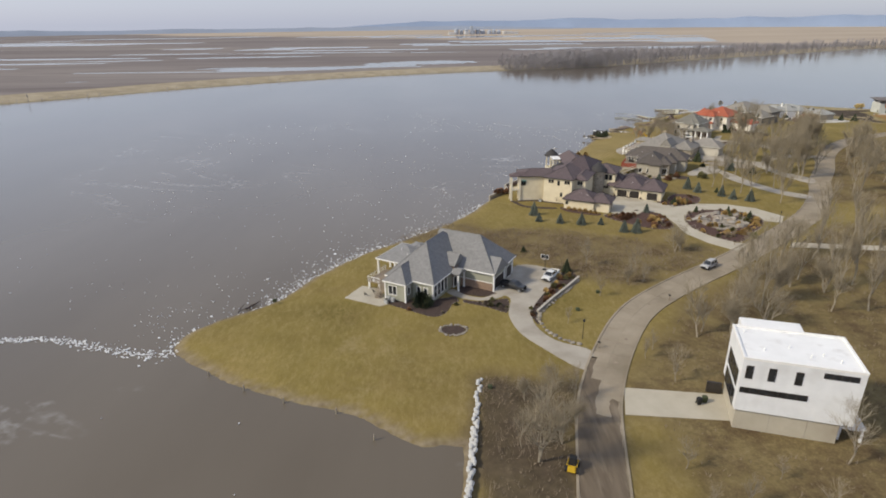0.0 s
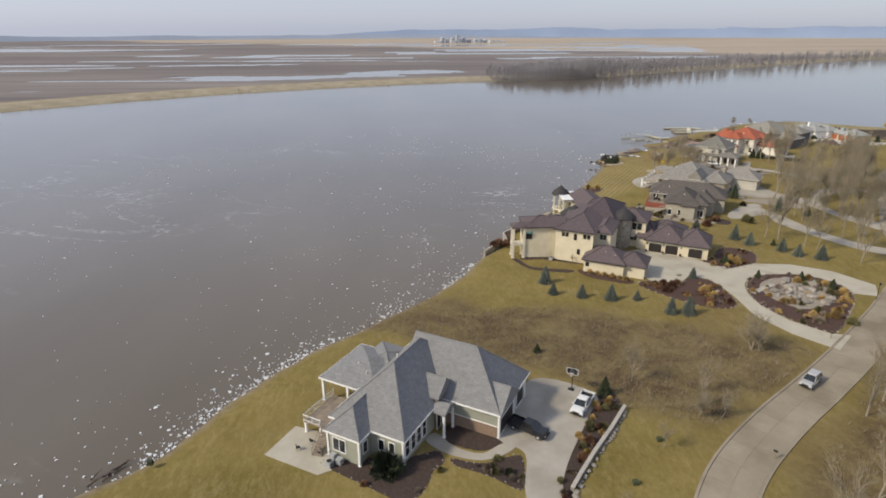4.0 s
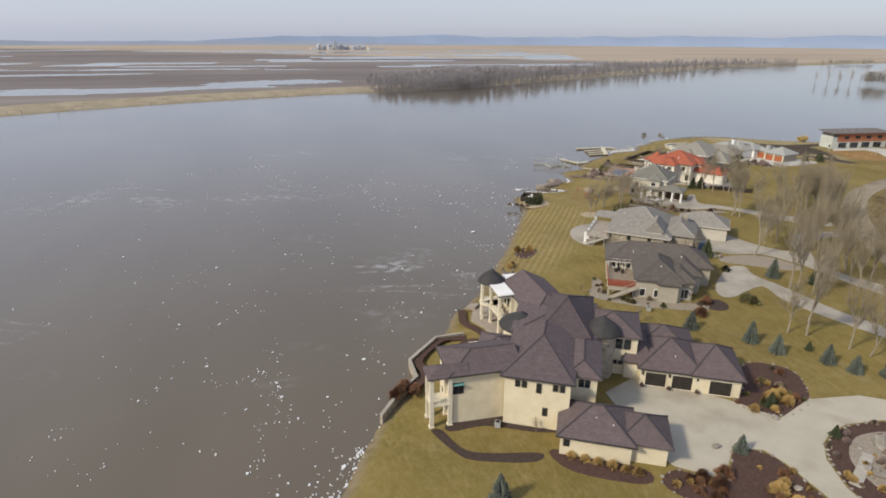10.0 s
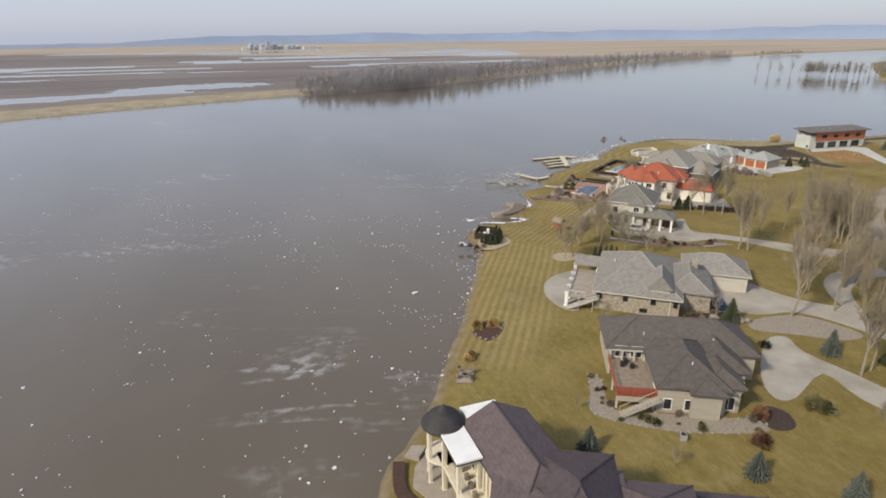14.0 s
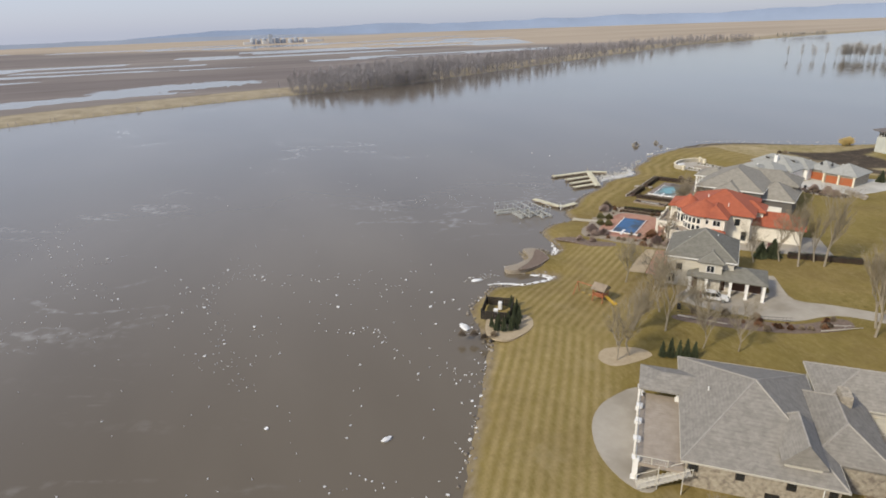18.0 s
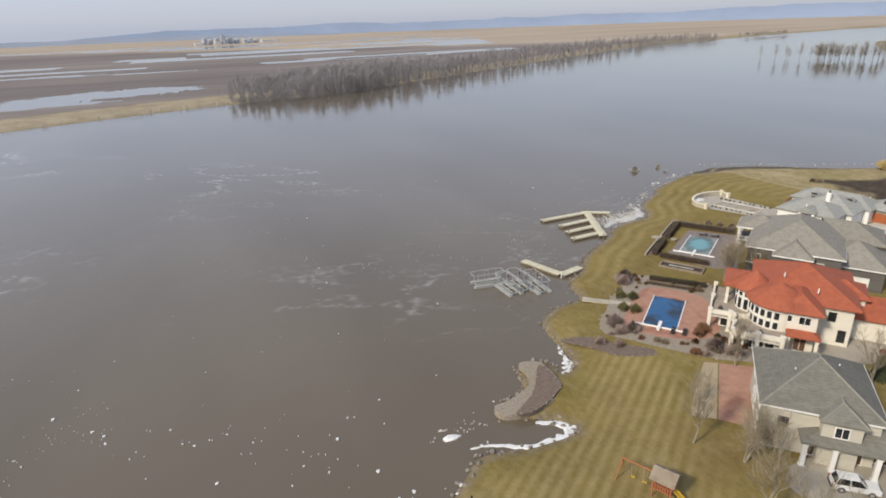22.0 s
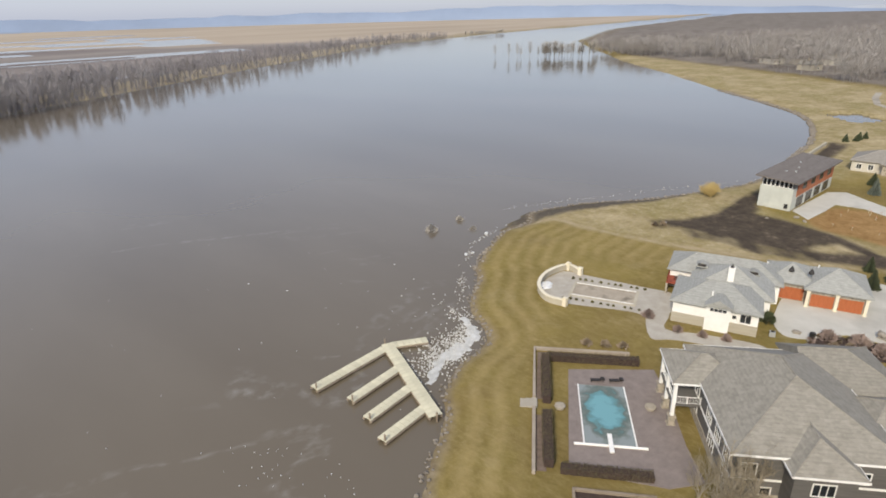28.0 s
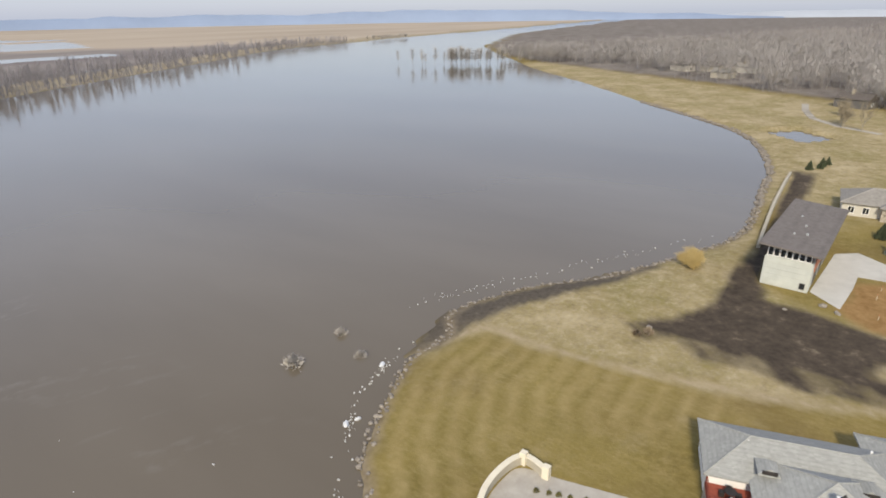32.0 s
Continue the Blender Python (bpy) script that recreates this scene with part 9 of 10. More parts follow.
while len(places) < 8000:
    p = EDGE[rnd.randrange(len(EDGE))]
    off = rnd.uniform(250, 1900)
    x, y = p[0] + 0.85 * off + rnd.uniform(-40, 40), p[1] - 0.3 * off + rnd.uniform(-60, 90)
    if float(fbm(np.array([x]), np.array([y]), 160.0)[0]) > 0.38 + 0.12 * rnd.random():
        places.append((x, y, GROUND - 0.1, rnd.uniform(11, 20)))
far_woods("distant_woods", "hazy bare woods reaching to the horizon", places, M["farwood2"], 16)
for i in range(14):
    x, y = rnd.uniform(440, 540), rnd.uniform(300, 352)
    tree_of(TREES[rnd.randrange(7)], "bare tree on the far meadow", x, y, rnd.uniform(0, 360), rnd.uniform(0.8, 1.1), "meadow trees")
# ---- vehicles ----
def paint(name, c):
    return mat(name, tuple(v * 0.92 for v in c), c, 1.5, 0.25, spec=0.6)


M["car_black"], M["car_white"], M["car_blue"] = paint("black_car_paint", (0.02, 0.021, 0.024)), paint("white_car_paint", (0.70, 0.70, 0.69)), paint("blue_car_paint", (0.035, 0.085, 0.21))
M["car_red"], M["car_silver"], M["loader_yellow"] = paint("dark_red_car_paint", (0.16, 0.02, 0.02)), paint("silver_car_paint", (0.42, 0.42, 0.42)), paint("yellow_machine_paint", (0.55, 0.36, 0.03))
M["lamp_red"], M["lamp_clear"], M["tinted"] = paint("red_lamp_glass", (0.3, 0.02, 0.02)), paint("clear_lamp_glass", (0.6, 0.6, 0.58)), mat("tinted_glass", (0.012, 0.014, 0.016), (0.025, 0.028, 0.032), 1, 0.08, spec=0.7)


def taper(x0, x1, w0, z0, a0, a1, w1, z1):
    """A block whose top is shorter and narrower than its foot."""
    bm = bmesh.new()
    lo = [bm.verts.new(p) for p in ((x0, -w0, z0), (x1, -w0, z0), (x1, w0, z0), (x0, w0, z0))]
    hi = [bm.verts.new(p) for p in ((a0, -w1, z1), (a1, -w1, z1), (a1, w1, z1), (a0, w1, z1))]
    bm.faces.new(lo[::-1]), bm.faces.new(hi)
    for i in range(4):
        bm.faces.new((lo[i], lo[(i + 1) % 4], hi[(i + 1) % 4], hi[i]))
    bmesh.ops.bevel(bm, geom=list(bm.edges), offset=0.07, segments=2, affect="EDGES")
    return bm


def car(kind, paint_mat, lab, x, y, turn):
    """A pickup or a car, nose towards its own +x."""
    pickup = kind == "pickup"
    L, w, hood = (5.7, 0.98, 1.12) if pickup else (4.8, 0.93, 1.02)
    c = thing(kind, lab, "pickup truck" if pickup else "car", x, y, GROUND + 0.06, turn, "parked vehicles")
    f, r = L / 2, -L / 2
    bm = taper(r, f, w, 0.38, r + 0.05, f - 0.1, w - 0.03, 0.82)
    bm2 = taper(f - 1.5, f - 0.02, w - 0.02, 0.7, f - 1.45, f - 0.16, w - 0.12, hood)
    tmp = bpy.data.meshes.new("hood")
    bm2.to_mesh(tmp), bm2.free(), bm.from_mesh(tmp), bpy.data.meshes.remove(tmp)
    c0 = r + (1.9 if pickup else 0.15)
    bm2 = taper(c0, f - 1.35, w - 0.03, 0.7, c0 + 0.04, f - 1.4, w - 0.06, hood)
    tmp = bpy.data.meshes.new("waist")
    bm2.to_mesh(tmp), bm2.free(), bm.from_mesh(tmp), bpy.data.meshes.remove(tmp)
    body = part("body", bm, paint_mat, c)
    part("glazing", taper(c0 + 0.05, f - 1.3, w - 0.06, hood - 0.03, c0 + 0.4, f - 2.15, w - 0.24, 1.72), M["tinted"], c, "dark tinted glass")
    part("roof", taper(c0 + 0.36, f - 2.1, w - 0.24, 1.68, c0 + 0.42, f - 2.2, w - 0.28, 1.8), paint_mat, c)
    for s in (-1, 1):
        for a, b in ((f - 1.3, f - 2.12), ((c0 + f - 1.5) / 2, (c0 + f - 1.6) / 2), (c0 + 0.08, c0 + 0.42)):
            part("pillar", tubem((a, s * (w - 0.05), hood - 0.04), (b, s * (w - 0.25), 1.73), 0.05, n=5), paint_mat, c)
        part("headlight", boxm(f - 0.12, s * (w - 0.34) - 0.16, 0.66, f + 0.01, s * (w - 0.34) + 0.16, 0.84), M["lamp_clear"], c)
        part("tail_light", boxm(r - 0.015, s * (w - 0.16) - 0.1, 0.7, r + 0.08, s * (w - 0.16) + 0.1, 1.0), M["lamp_red"], c)
        part("mirror", boxm(f - 1.75, s * (w + 0.02), 1.05, f - 1.55, s * (w + 0.2), 1.22, 0.03), paint_mat, c)
        for wx in (r + 0.95, f - 0.95):
            tyre = part("wheel", tubem((wx, s * (w - 0.24), 0.36), (wx, s * (w + 0.01), 0.36), 0.37, n=16), M["black"], c)
            part("rim", tubem((wx, s * (w - 0.02), 0.36), (wx, s * (w + 0.025), 0.36), 0.22, n=12), M["metal"], tyre)
    part("bumper", boxm(f - 0.1, -w + 0.1, 0.4, f + 0.06, w - 0.1, 0.6, 0.03), M["black"], c)
    part("bumper", boxm(r - 0.08, -w + 0.1, 0.4, r + 0.08, w - 0.1, 0.6, 0.03), M["metal"] if pickup else M["black"], c)
    part("grille", boxm(f - 0.1, -0.5, 0.64, f + 0.012, 0.5, 0.86), M["black"], c)
    if pickup:
        for s in (-1, 1):
            part("bed_side", boxm(r + 0.02, s * (w - 0.1), 0.75, c0, s * (w - 0.02), 1.2), paint_mat, c)
        part("tailgate", boxm(r + 0.02, -w + 0.1, 0.75, r + 0.1, w - 0.1, 1.2), paint_mat, c)
        part("bed_liner", boxm(r + 0.1, -w + 0.1, 0.78, c0, w - 0.1, 0.86), M["black"], c)
    return c


car("pickup", M["car_black"], "black pickup truck parked on the pale driveway", 15.5, 111.9, -37)
car("pickup", M["car_white"], "white pickup truck parked at the edge of the driveway", 24.4, 117.1, 236)
car("pickup", M["car_blue"], "blue pickup truck parked by the stone house", 105.6, 232.9, 62)
car("suv", M["car_white"], "white sport utility car parked before the brown garage doors", 119.8, 277.3, -40)
car("sedan", M["car_red"], "dark red car parked in the shaded court", 148.8, 292.3, 40)
car("sedan", M["car_silver"], "silver car on the worn street", 61.8, 121.8, 218)

sl = thing("skid_loader", "yellow skid loader standing on bare soil", "loader", 16.5, 58.2, GROUND + 0.1, 70)
part("body", taper(-1.2, 0.9, 0.55, 0.35, -1.1, 0.8, 0.5, 1.0), M["loader_yellow"], sl)
part("cab", taper(-0.6, 0.55, 0.5, 0.95, -0.5, 0.4, 0.45, 1.95), M["black"], sl)
part("bucket", taper(1.3, 2.0, 0.85, 0.05, 1.2, 1.5, 0.85, 0.6), M["oldwood"], sl)
for s in (-1, 1):
    part("arm", tubem((-0.9, s * 0.62, 1.3), (1.4, s * 0.62, 0.4), 0.09, n=5), M["loader_yellow"], sl)
    for wx in (-0.65, 0.45):
        part("wheel", tubem((wx, s * 0.56, 0.4), (wx, s * 0.86, 0.4), 0.4, n=14), M["black"], sl)

# ---- small things by the sage house ----
bh = thing("basketball_hoop", "free-standing basketball hoop with a smoked backboard", "basketball hoop", 23.8, 121.6, GROUND, -30)
part("pole", tubem((0, 0.5, -0.1), (0, 0.3, 2.8), 0.08), M["black"], bh)
part("base", taper(-0.5, 0.5, 0.35, 0.05, -0.35, 0.35, 0.25, 0.3), M["black"], bh)
bd = part("backboard", boxm(-0.9, 0.0, 2.75, 0.9, 0.05, 3.85), M["tinted"], bh, "smoked backboard with a white frame")
for q in ((-0.9, 2.75, 0.9, 2.82), (-0.9, 3.78, 0.9, 3.85), (-0.9, 2.82, -0.83, 3.78), (0.83, 2.82, 0.9, 3.78), (-0.3, 3.0, 0.3, 3.05), (-0.3, 3.4, 0.3, 3.45)):
    part("board_frame", boxm(q[0], -0.02, q[1], q[2], -0.004, q[3]), M["white"], bd)
part("rim", tubem((0, -0.05, 3.05), (0, -0.5, 3.05), 0.03), M["rust_door"], bh)
for k in range(10):
    a, b = 2 * math.pi * k / 10, 2 * math.pi * (k + 1) / 10
    part("net_cord", tubem((0.23 * math.cos(a), -0.3 + 0.23 * math.sin(a), 3.05), (0.12 * math.cos(b), -0.3 + 0.12 * math.sin(b), 2.6), 0.012, n=3), M["white"], bh)
for k, (x, y) in enumerate(((-39, 82.1), (-31.8, 77.9), (-24.6, 74.5), (-16, 71.7), (-9.7, 65.7))):
    tagged(part("mooring_post", tubem((x, y, -1.2), (x + 0.08, y, 1.0), 0.14, 0.11, 8), M["bark"]), "short dark post standing in the shallow water", "post", "shore posts")
for x, y in ((-34.4, 107.2), (7.5, 76), (33, 109.4), (27, 101.6)):
    tagged(part("utility_box", boxm(x - 0.35, y - 0.3, GROUND - 0.1, x + 0.35, y + 0.3, GROUND + 0.55, 0.04), M["darkpine"]), "small green utility box on the lawn", "utility box", "utility boxes")
drift = thing("driftwood", "dark driftwood caught in slush ice at the point", "driftwood", -40.5, 105.5, 0.1, 38)
for k in range(9):
    a, l = rnd.uniform(-0.5, 0.5), rnd.uniform(0.8, 2.4)
    u, v = rnd.uniform(-2.4, 2.4), rnd.uniform(-0.8, 0.8)
    part("branch", tubem((u, v, rnd.uniform(0, 0.2)), (u + l * math.cos(a), v + l * math.sin(a), rnd.uniform(0.1, 0.6)), 0.1, 0.03, 6), M["dark_mulch"], drift)
for x, y, w in ((-15.8, 109.2, 0.5), (-14.2, 110.4, 0.45), (-12.8, 108.2, 0.5)):
    ch = thing("patio_chair", "dark patio chair on the pale concrete", "chair", x, y, GROUND + 0.05, rnd.uniform(0, 360), "patio chairs")
    part("seat", boxm(-w / 2, -w / 2, 0.4, w / 2, w / 2, 0.47, 0.02), M["dark_door"], ch)
    part("backrest", boxm(-w / 2, w / 2 - 0.06, 0.47, w / 2, w / 2, 0.95, 0.02), M["dark_door"], ch)
    for sx in (-1, 1):
        for sy in (-1, 1):
            part("leg", tubem((sx * w * 0.42, sy * w * 0.42, 0), (sx * w * 0.42, sy * w * 0.42, 0.41), 0.025, n=5), M["dark_door"], ch)
for x, y in ((26.3, 85.2), (73.2, 133.4), (45.4, 103.2)):
    mb = thing("mailbox", "dark kerbside mailbox on a post", "mailbox", x + 1.2, y + 2.2, GROUND, -50, "mailboxes")
    part("post", boxm(-0.06, -0.06, -0.1, 0.06, 0.06, 1.05), M["oldwood"], mb)
    part("box", taper(-0.28, 0.28, 0.13, 1.05, -0.28, 0.28, 0.08, 1.35), M["black"], mb)
for x, y in ((25.4, 90.6), (94, 150.6)):
    lp = thing("street_lamp", "slim dark street lamp post beside the kerb", "street lamp", x, y, GROUND, 0, "street lamps")
    part("pole", tubem((0, 0, -0.1), (0, 0, 3.6), 0.06, 0.045, 7), M["black"], lp)
    part("lantern", cone_roof(0, 0, 3.75, 0.22, 0.35, 8), M["black"], lp)
    part("globe", drum(0, 0, 3.55, 3.75, 0.13, 8), M["lamp_clear"], lp)
for x, y in ((30.6, 82.6), (34.6, 90.2)):
    tagged(part("manhole_cover", drum(x - 1.5, y, GROUND + 0.03, GROUND + 0.06, 0.4, 14), M["oldwood"]), "round iron manhole cover in the street", "manhole cover", "manhole covers")

# ---- shore garden things ----
fp = thing("fire_pit", "round stone fire pit on the small shore patio", "fire pit", 51.2, 227.3, GROUND + 0.05)
for k in range(12):
    a = 2 * math.pi * k / 12
    blk = part("block", taper(-0.2, 0.2, 0.13, 0, -0.18, 0.18, 0.11, 0.4), M["rock"], fp)
    blk.matrix_basis = Matrix.Translation((0.62 * math.cos(a), 0.62 * math.sin(a), 0)) @ Matrix.Rotation(a + math.pi / 2, 4, "Z")
part("ash", drum(0, 0, 0.0, 0.1, 0.5, 12), M["black"], fp)
for a in (0.4, 1.9, 3.4, 5.0):
    ch = thing("garden_chair", "weathered wooden chair by the fire pit", "chair", 51.2 + 1.4 * math.cos(a), 227.3 + 1.4 * math.sin(a), GROUND + 0.05, math.degrees(a) - 90, "fire pit chairs")
    part("seat", boxm(-0.3, -0.3, 0.32, 0.3, 0.25, 0.4), M["oldwood"], ch)
    for k in range(4):
        part("back_slat", boxm(-0.3 + k * 0.155, 0.25, 0.3, -0.17 + k * 0.155, 0.3, 1.0), M["oldwood"], ch)
    for sx in (-1, 1):
        part("armrest", boxm(sx * 0.3 - 0.05, -0.3, 0.58, sx * 0.3 + 0.05, 0.28, 0.62), M["oldwood"], ch)
        for sy in (-0.26, 0.22):
            part("leg", boxm(sx * 0.27 - 0.03, sy - 0.03, 0, sx * 0.27 + 0.03, sy + 0.03, 0.58), M["oldwood"], ch)

ps = thing("playset", "wooden playset with a grey roof and a yellow slide", "playset", 100.2, 285.2, GROUND, -62)
for sx in (-1, 1):
    for sy in (-1, 1):
        part("post", boxm(sx * 1.0 - 0.07, sy * 1.0 - 0.07, -0.1, sx * 1.0 + 0.07, sy * 1.0 + 0.07, 2.6), M["wood"], ps)
part("platform", boxm(-1.1, -1.1, 1.2, 1.1, 1.1, 1.3), M["wood"], ps)
part("roof", roof_mesh(-1.4, -1.4, 1.4, 1.4, 2.6, 0.7, "x", "gable", "gable", 0.08), M["oldwood"], ps)
for k in range(8):
    part("rail_slat", boxm(-1.05 + k * 0.28, -1.12, 1.3, -0.9 + k * 0.28, -1.06, 2.0), M["wood"], ps)
bm = bmesh.new()
chute = [(1.1 + 2.4 * i / 8, -0.3, 1.3 - 1.15 * math.sin(math.pi / 2 * i / 8)) for i in range(9)]
for p, q in zip(chute, chute[1:]):
    for y0, y1, dz in ((-0.3, 0.3, 0.0), (-0.36, -0.3, 0.14), (0.3, 0.36, 0.14)):
        vs_ = [bm.verts.new(v) for v in ((p[0], y0, p[2] + dz), (q[0], y0, q[2] + dz), (q[0], y1, q[2] + dz), (p[0], y1, p[2] + dz), (p[0], y0, p[2] - 0.05), (q[0], y0, q[2] - 0.05), (q[0], y1, q[2] - 0.05), (p[0], y1, p[2] - 0.05))]
        for f in ((0, 1, 2, 3), (7, 6, 5, 4), (0, 4, 5, 1), (3, 2, 6, 7)):
            bm.faces.new([vs_[i] for i in f])
part("slide", bm, M["loader_yellow"], ps, "yellow plastic slide")
part("swing_beam", tubem((-1.1, 0, 2.5), (-5.0, 0, 2.5), 0.08), M["wood"], ps)
for s in (-1, 1):
    part("swing_leg", tubem((-5.0, 0, 2.5), (-5.2, s * 1.2, 0), 0.07), M["wood"], ps)
for x in (-2.2, -3.6):
    sw = part("swing_seat", boxm(x - 0.25, -0.12, 0.5, x + 0.25, 0.12, 0.54), M["loader_yellow"], ps)
    for s in (-1, 1):
        part("chain", tubem((x + s * 0.22, 0, 0.54), (x + s * 0.22, 0, 2.45), 0.012, n=3), M["metal"], sw)

# shore enclosure behind the arborvitae
slab("gravel_apron", smooth_line([(75.2, 280.4), (76.6, 285), (78.6, 286.4), (84.6, 285), (84, 281), (80.6, 278.6), (77.4, 278)], 4, True), M["sand"], "pale sandy pad beside the shore enclosure", "gravel", z1=0.03)
en = thing("shore_enclosure", "dark screened enclosure with white cabinets at the shore", "enclosure", 80.2, 288, GROUND, -32)
for a in ((-2.6, -3.0, 2.6, -2.9), (-2.6, 2.9, 2.6, 3.0), (-2.6, -2.9, -2.5, 2.9), (2.5, -2.9, 2.6, 2.9)):
    for k in range(12):
        u0, u1 = k / 12, (k + 0.9) / 12
        if a[2] - a[0] > 1:
            part("fence_board", boxm(a[0] + 5.2 * u0, a[1], -0.1, a[0] + 5.2 * u1, a[3], 1.6), M["dark_door"], en)
        else:
            part("fence_board", boxm(a[0], a[1] + 5.8 * u0, -0.1, a[2], a[1] + 5.8 * u1, 1.6), M["dark_door"], en)
for sx in (-2.55, 2.55):
    for sy in (-2.95, 2.95):
        part("post", boxm(sx - 0.09, sy - 0.09, -0.1, sx + 0.09, sy + 0.09, 2.0), M["black"], en)
for x, y, lw in ((-1.0, -1.5, 0.8), (0.9, 0.9, 0.7)):
    wc = thing("white_cabinet", "white metal cabinet inside the dark enclosure", "cabinet", 80.2 + x, 288 + y, GROUND + 0.03, -32, "enclosure cabinets")
    part("body", boxm(-lw / 2, -0.35, 0, lw / 2, 0.35, 1.5, 0.03), M["white"], wc)
    part("door", boxm(-lw / 2 + 0.05, -0.375, 0.1, lw / 2 - 0.05, -0.352, 1.4), M["white_wall"], wc)

# fence above the drive of the pillared house
fc = thing("drive_fence", "low dark metal fence above the planted bank", "fence", 0, 0, 0)
line = [(110, 275.6), (116, 271.4), (121.5, 268), (126, 265.4)]
for p, q in zip(line, line[1:]):
    for z in (0.35, 0.85):
        part("rail", tubem((*p, GROUND + z), (*q, GROUND + z), 0.03, n=4), M["black"], fc)
    for k in range(9):
        u = k / 9
        x, y = p[0] + (q[0] - p[0]) * u, p[1] + (q[1] - p[1]) * u
        part("baluster", tubem((x, y, GROUND - 0.1), (x, y, GROUND + 0.9), 0.025, n=4), M["black"], fc)

for p, q, r in (((109.6, 274.8), (115.1, 268.8), 0.16), ((127.6, 261.4), (134.7, 259.6), 0.13), ((129.4, 262.6), (133.6, 260.8), 0.1)):
    lg = thing("fallen_log", "pale fallen log lying on the brown bank", "log", p[0], p[1], GROUND + 0.12, math.degrees(math.atan2(q[1] - p[1], q[0] - p[0])), "fallen logs")
    part("trunk", tubem((0, 0, 0), (math.dist(p, q), 0, 0.1), r, r * 0.5, 8), M["greytwig"], lg)
    for k in range(3):
        part("branch", tubem((1.5 + 1.2 * k, 0, 0.05), (2.6 + 1.2 * k, rnd.uniform(-0.9, 0.9), 0.3), r * 0.4, r * 0.15, 5), M["greytwig"], lg)
# boulder wall by the pale court
bw = thing("boulder_wall", "stacked tan boulder wall beside the shrub bed", "wall", 0, 0, 0)
for k in range(46):
    u, row = (k % 23) / 22, k // 23
    rock(203.2 + 1.4 * u + rnd.uniform(-0.25, 0.25), 315.4 - 0.4 * u + 7 * u - 3, rnd.uniform(1.2, 1.9), bw, GROUND + 0.2 + 0.55 * row, "stone")
# survey stakes on the raw bank
for k in range(13):
    x, y = 252 + 21 * rnd.random(), 323 + 15 * rnd.random()
    st = thing("survey_stake", "pale survey stake with an orange top in raw soil", "stake", x, y, GROUND, 0, "survey stakes")
    part("lath", boxm(-0.05, -0.03, -0.1, 0.05, 0.03, 0.95), M["dockwood"], st)
    part("ribbon", boxm(-0.06, -0.04, 0.75, 0.06, 0.04, 1.0), M["rust_door"], st)
# snow left at the pool's end and stones on the terrace
sn = thing("snow_heap", "melting white snow heap at the end of the drained pool", "snow", 186.6, 368.6, GROUND, 20)
bm = bmesh.new()
bmesh.ops.create_icosphere(bm, subdivisions=3, radius=1)
for v in bm.verts:
    f = 1 + 0.4 * noise.noise(v.co * 1.6)
    v.co = Vector((v.co.x * 1.7 * f, v.co.y * 1.1 * f, v.co.z * 0.45 * f))
part("mound", bm, M["snow"], sn)
for k in range(11):
    u = (k + rnd.uniform(-0.3, 0.3)) / 10
    for off in (-4.3, 4.3):
        c, s = math.cos(radians(-70.4)), math.sin(radians(-70.4))
        a = -6.5 + 13 * u
        shrub("olive_shrub", 190.5 + a * c - off * s, 358.7 + a * s + off * c, rnd.uniform(0.25, 0.4), "pool edge plants", "dotting the terrace edge")
for x, y in ((157, 346.4), (164.6, 337.6)):
    fr = thing("round_planter", "round stone planter on the mauve pool terrace", "planter", x, y, GROUND + 0.07, 0, "pool planters")
    part("bowl", cone_roof(0, 0, 0.5, 0.7, 0.05, 14), M["stone"], fr)
    part("base", drum(0, 0, 0, 0.4, 0.5, 14), M["stone"], fr)
# lounge chairs near the two pools
for x, y, a in ((126.4, 312.8, 40), (127.8, 311.6, 40), (165.4, 345.8, -50), (167, 343.8, -50)):
    lg = thing("lounge_chair", "dark folded lounge chair beside the pool", "chair", x, y, GROUND + 0.075, a, "pool lounge chairs")
    part("seat", boxm(-0.9, -0.32, 0.3, 0.5, 0.32, 0.38, 0.02), M["dark_door"], lg)
    part("backrest", band([(0.5, 0), (1.0, 0)], 0.32, 0.32, 0.4, 0.62), M["dark_door"], lg)
    for sx in (-0.8, 0.8):
        for sy in (-0.26, 0.26):
            part("leg", tubem((sx, sy, 0), (sx, sy, 0.32), 0.03, n=5), M["dark_door"], lg)

# ---- far away ----
# haze of the distance is mixed into both colours of the elevator
M["haze_metal"] = mat("hazy_grey_metal", (0.36, 0.39, 0.44), (0.42, 0.45, 0.50), 0.02, 0.8, spec=0.1)
M["haze_roof"] = mat("hazy_pale_walls", (0.5, 0.5, 0.5), (0.6, 0.6, 0.6), 0.02, 0.8, spec=0.1)
ge = thing("grain_elevator", "hazy grey grain elevator with silos on the plain", "grain elevator", 175, 2680, 0.4, 8)
for k in range(9):
    h, r = (20, 15, 18, 14, 19, 13, 12, 15, 11)[k], (9, 8, 9, 10, 9, 11, 10, 9, 10)[k]
    x = -95 + 24 * k
    si = part("silo", drum(x, (k % 3) * 12, -1, h, r, 14), M["haze_metal"], ge)
    part("silo_roof", cone_roof(x, (k % 3) * 12, h + 0.2, r + 0.4, 6, 14), M["haze_metal"], si)
part("headhouse", boxm(-34, -8, -1, -22, 6, 34), M["haze_metal"], ge)
part("conveyor", tubem((-90, 4, 26), (60, 4, 27), 1.2, n=6), M["haze_metal"], ge)
for x, w, h in ((-130, 30, 9), (110, 44, 10), (150, 26, 8), (-60, 20, 12)):
    part("shed", boxm(x, -18, -1, x + w, 6, h), M["haze_roof"], ge)
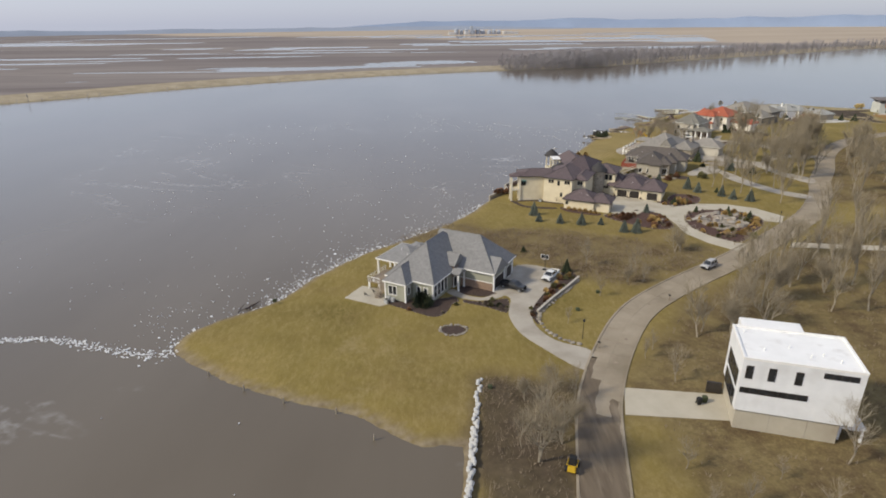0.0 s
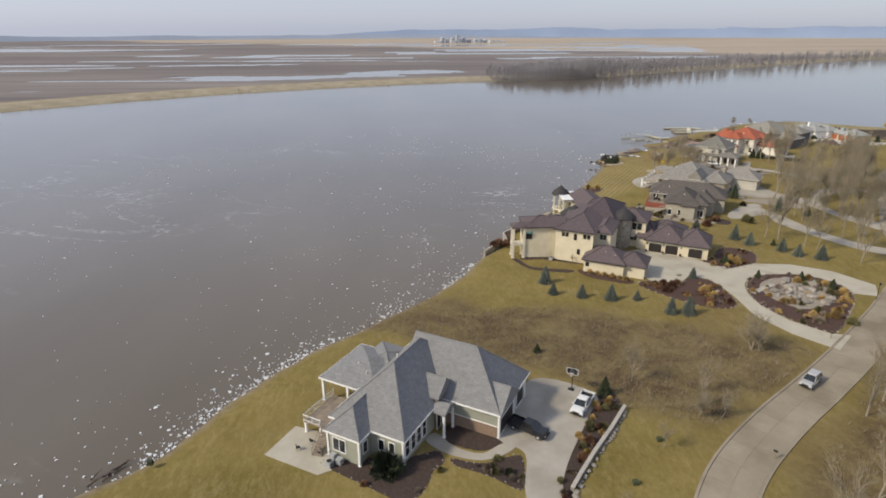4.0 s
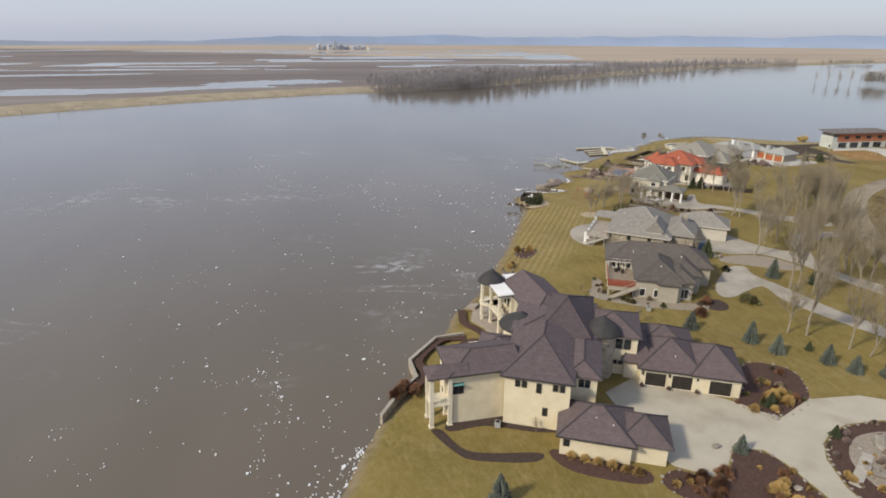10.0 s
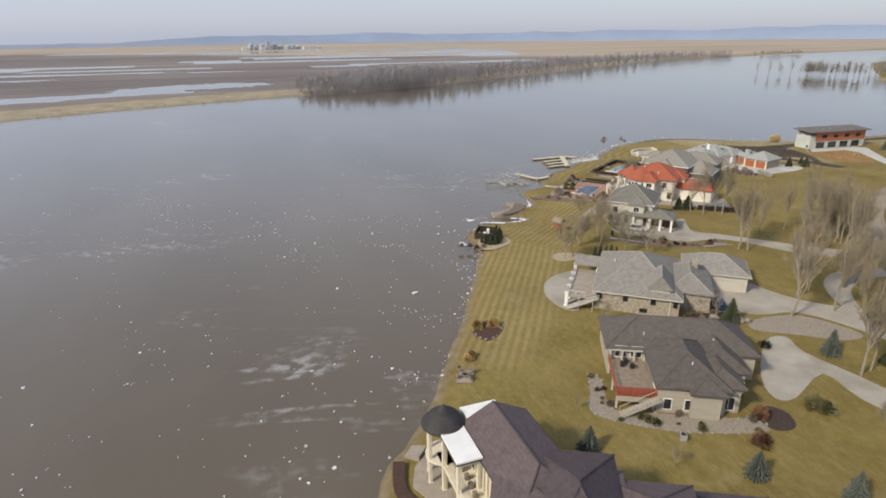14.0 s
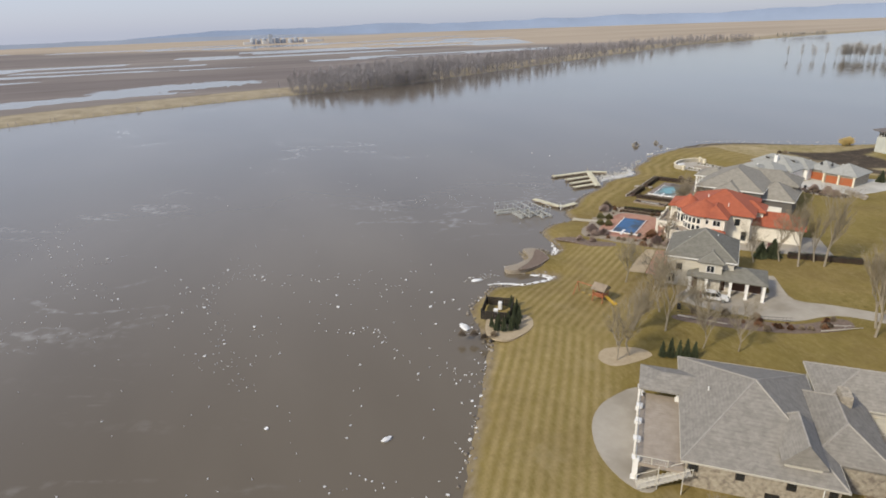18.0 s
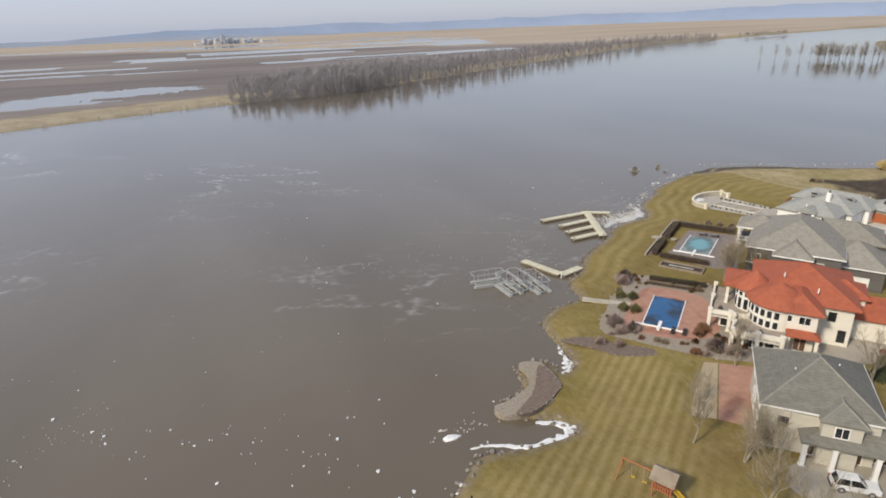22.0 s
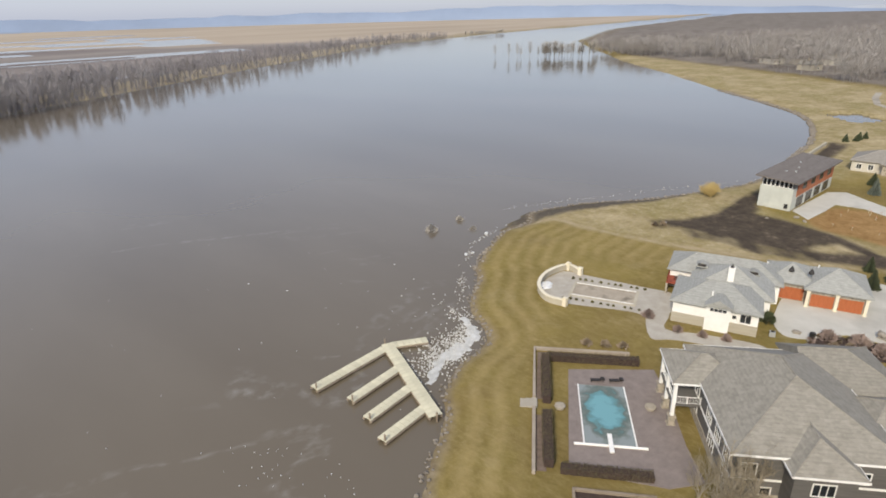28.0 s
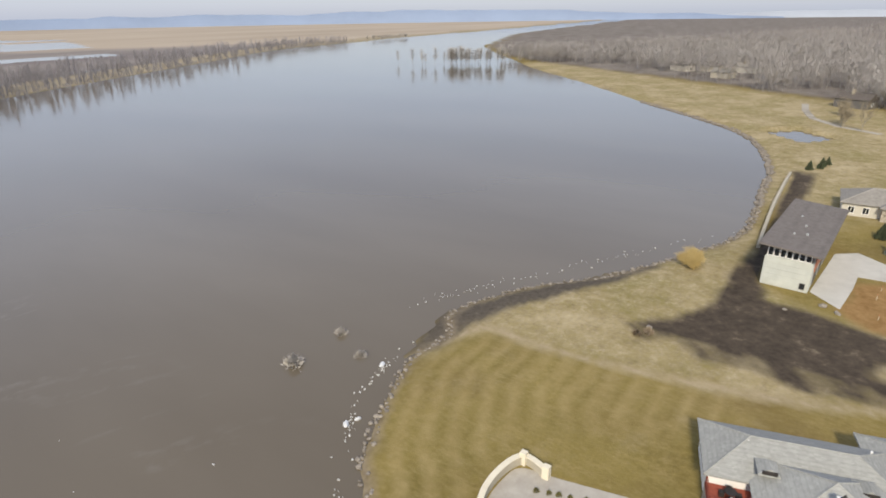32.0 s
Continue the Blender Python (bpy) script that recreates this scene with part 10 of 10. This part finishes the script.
far_woods("elevator_trees", "hazy trees round the grain elevator", [(175 + rnd.uniform(-170, 190), 2660 + rnd.uniform(-30, 60), 0.4, rnd.uniform(8, 15)) for _ in range(60)], M["farwood"], 50)


def far_house(x, y, turn, w, wall, roof, lab):
    h = thing("house", lab, "house", x, y, GROUND, turn, "far houses")
    wing(h, -w, -5, w, 5, 4.5, 0.5, "x", wall, roof, "gable", "gable")
    wing(h, -w * 0.7, -8, -w * 0.15, 0, 4.2, 0.9, "y", wall, roof, "gable", "hip")
    wing(h, w * 0.25, -7, w * 0.8, 0, 3.6, 0.8, "y", wall, roof, "gable", "hip")
    part("chimney", boxm(w * 0.1, 0.5, 4, w * 0.1 + 1.2, 1.7, 9), M["stone"], h)
    for k in range(4):
        opening(h, "w" if k == 3 else "s", 0 if k == 3 else (-w * 0.42, 0.05 * w, w * 0.52)[k], 1.0, 1.6, 1.6, M["white"], M["glass"], -w if k == 3 else (-8, -5, -7)[k])


for x, y, t, w, a, b in ((688, 473, 60, 9, "pale_siding", "roof_brown"), (690, 450, 66, 8, "tan_siding", "roof_brown"), (692, 424, 60, 10, "pale_siding", "roof_weather"), (640, 432, 70, 7, "tan_siding", "roof_taupe"), (600, 330, 40, 9, "grey_siding", "roof_brown"), (518, 346, 66, 8, "grey_siding", "roof_brown")):
    far_house(x, y, t, w, M[a], M[b], "far gabled house among bare woods across the bay")

# ---- cooling units, bins and pots beside the houses ----
for x, y, t in ((-11.2, 106.0, -29), (31.8, 175.4, -27), (72.6, 203.6, -27), (83.4, 231.6, -38), (127.6, 279.4, -45), (150.6, 304.4, -50), (172.6, 322.6, -55), (194.4, 331.6, -74), (286, 349, -90)):
    ac = thing("cooling_unit", "grey cooling unit standing beside a house wall", "cooling unit", x, y, GROUND, t, "cooling units")
    part("casing", boxm(-0.42, -0.42, 0.02, 0.42, 0.42, 0.85, 0.03), M["metal"], ac)
    part("fan_grille", drum(0, 0, 0.851, 0.88, 0.33, 14), M["black"], ac)
    for k in range(5):
        part("louvre", boxm(-0.43, -0.36, 0.16 + 0.13 * k, 0.43, 0.36, 0.2 + 0.13 * k), M["black"], ac)
for x, y, m in ((38.2, 71.2, "black"), (39.2, 71.6, "darkpine"), (197.4, 326.8, "black"), (111.4, 276.8, "black")):
    bn = thing("wheelie_bin", "dark wheeled rubbish bin", "bin", x, y, GROUND + 0.05, rnd.uniform(0, 360), "rubbish bins")
    part("body", taper(-0.28, 0.28, 0.3, 0.05, -0.34, 0.34, 0.36, 1.0), M[m], bn)
    part("lid", taper(-0.38, 0.38, 0.38, 1.0, -0.34, 0.34, 0.34, 1.1), M[m], bn)
    for s in (-1, 1):
        part("wheel", tubem((-0.3, s * 0.26, 0.12), (-0.3, s * 0.34, 0.12), 0.12, n=10), M["black"], bn)
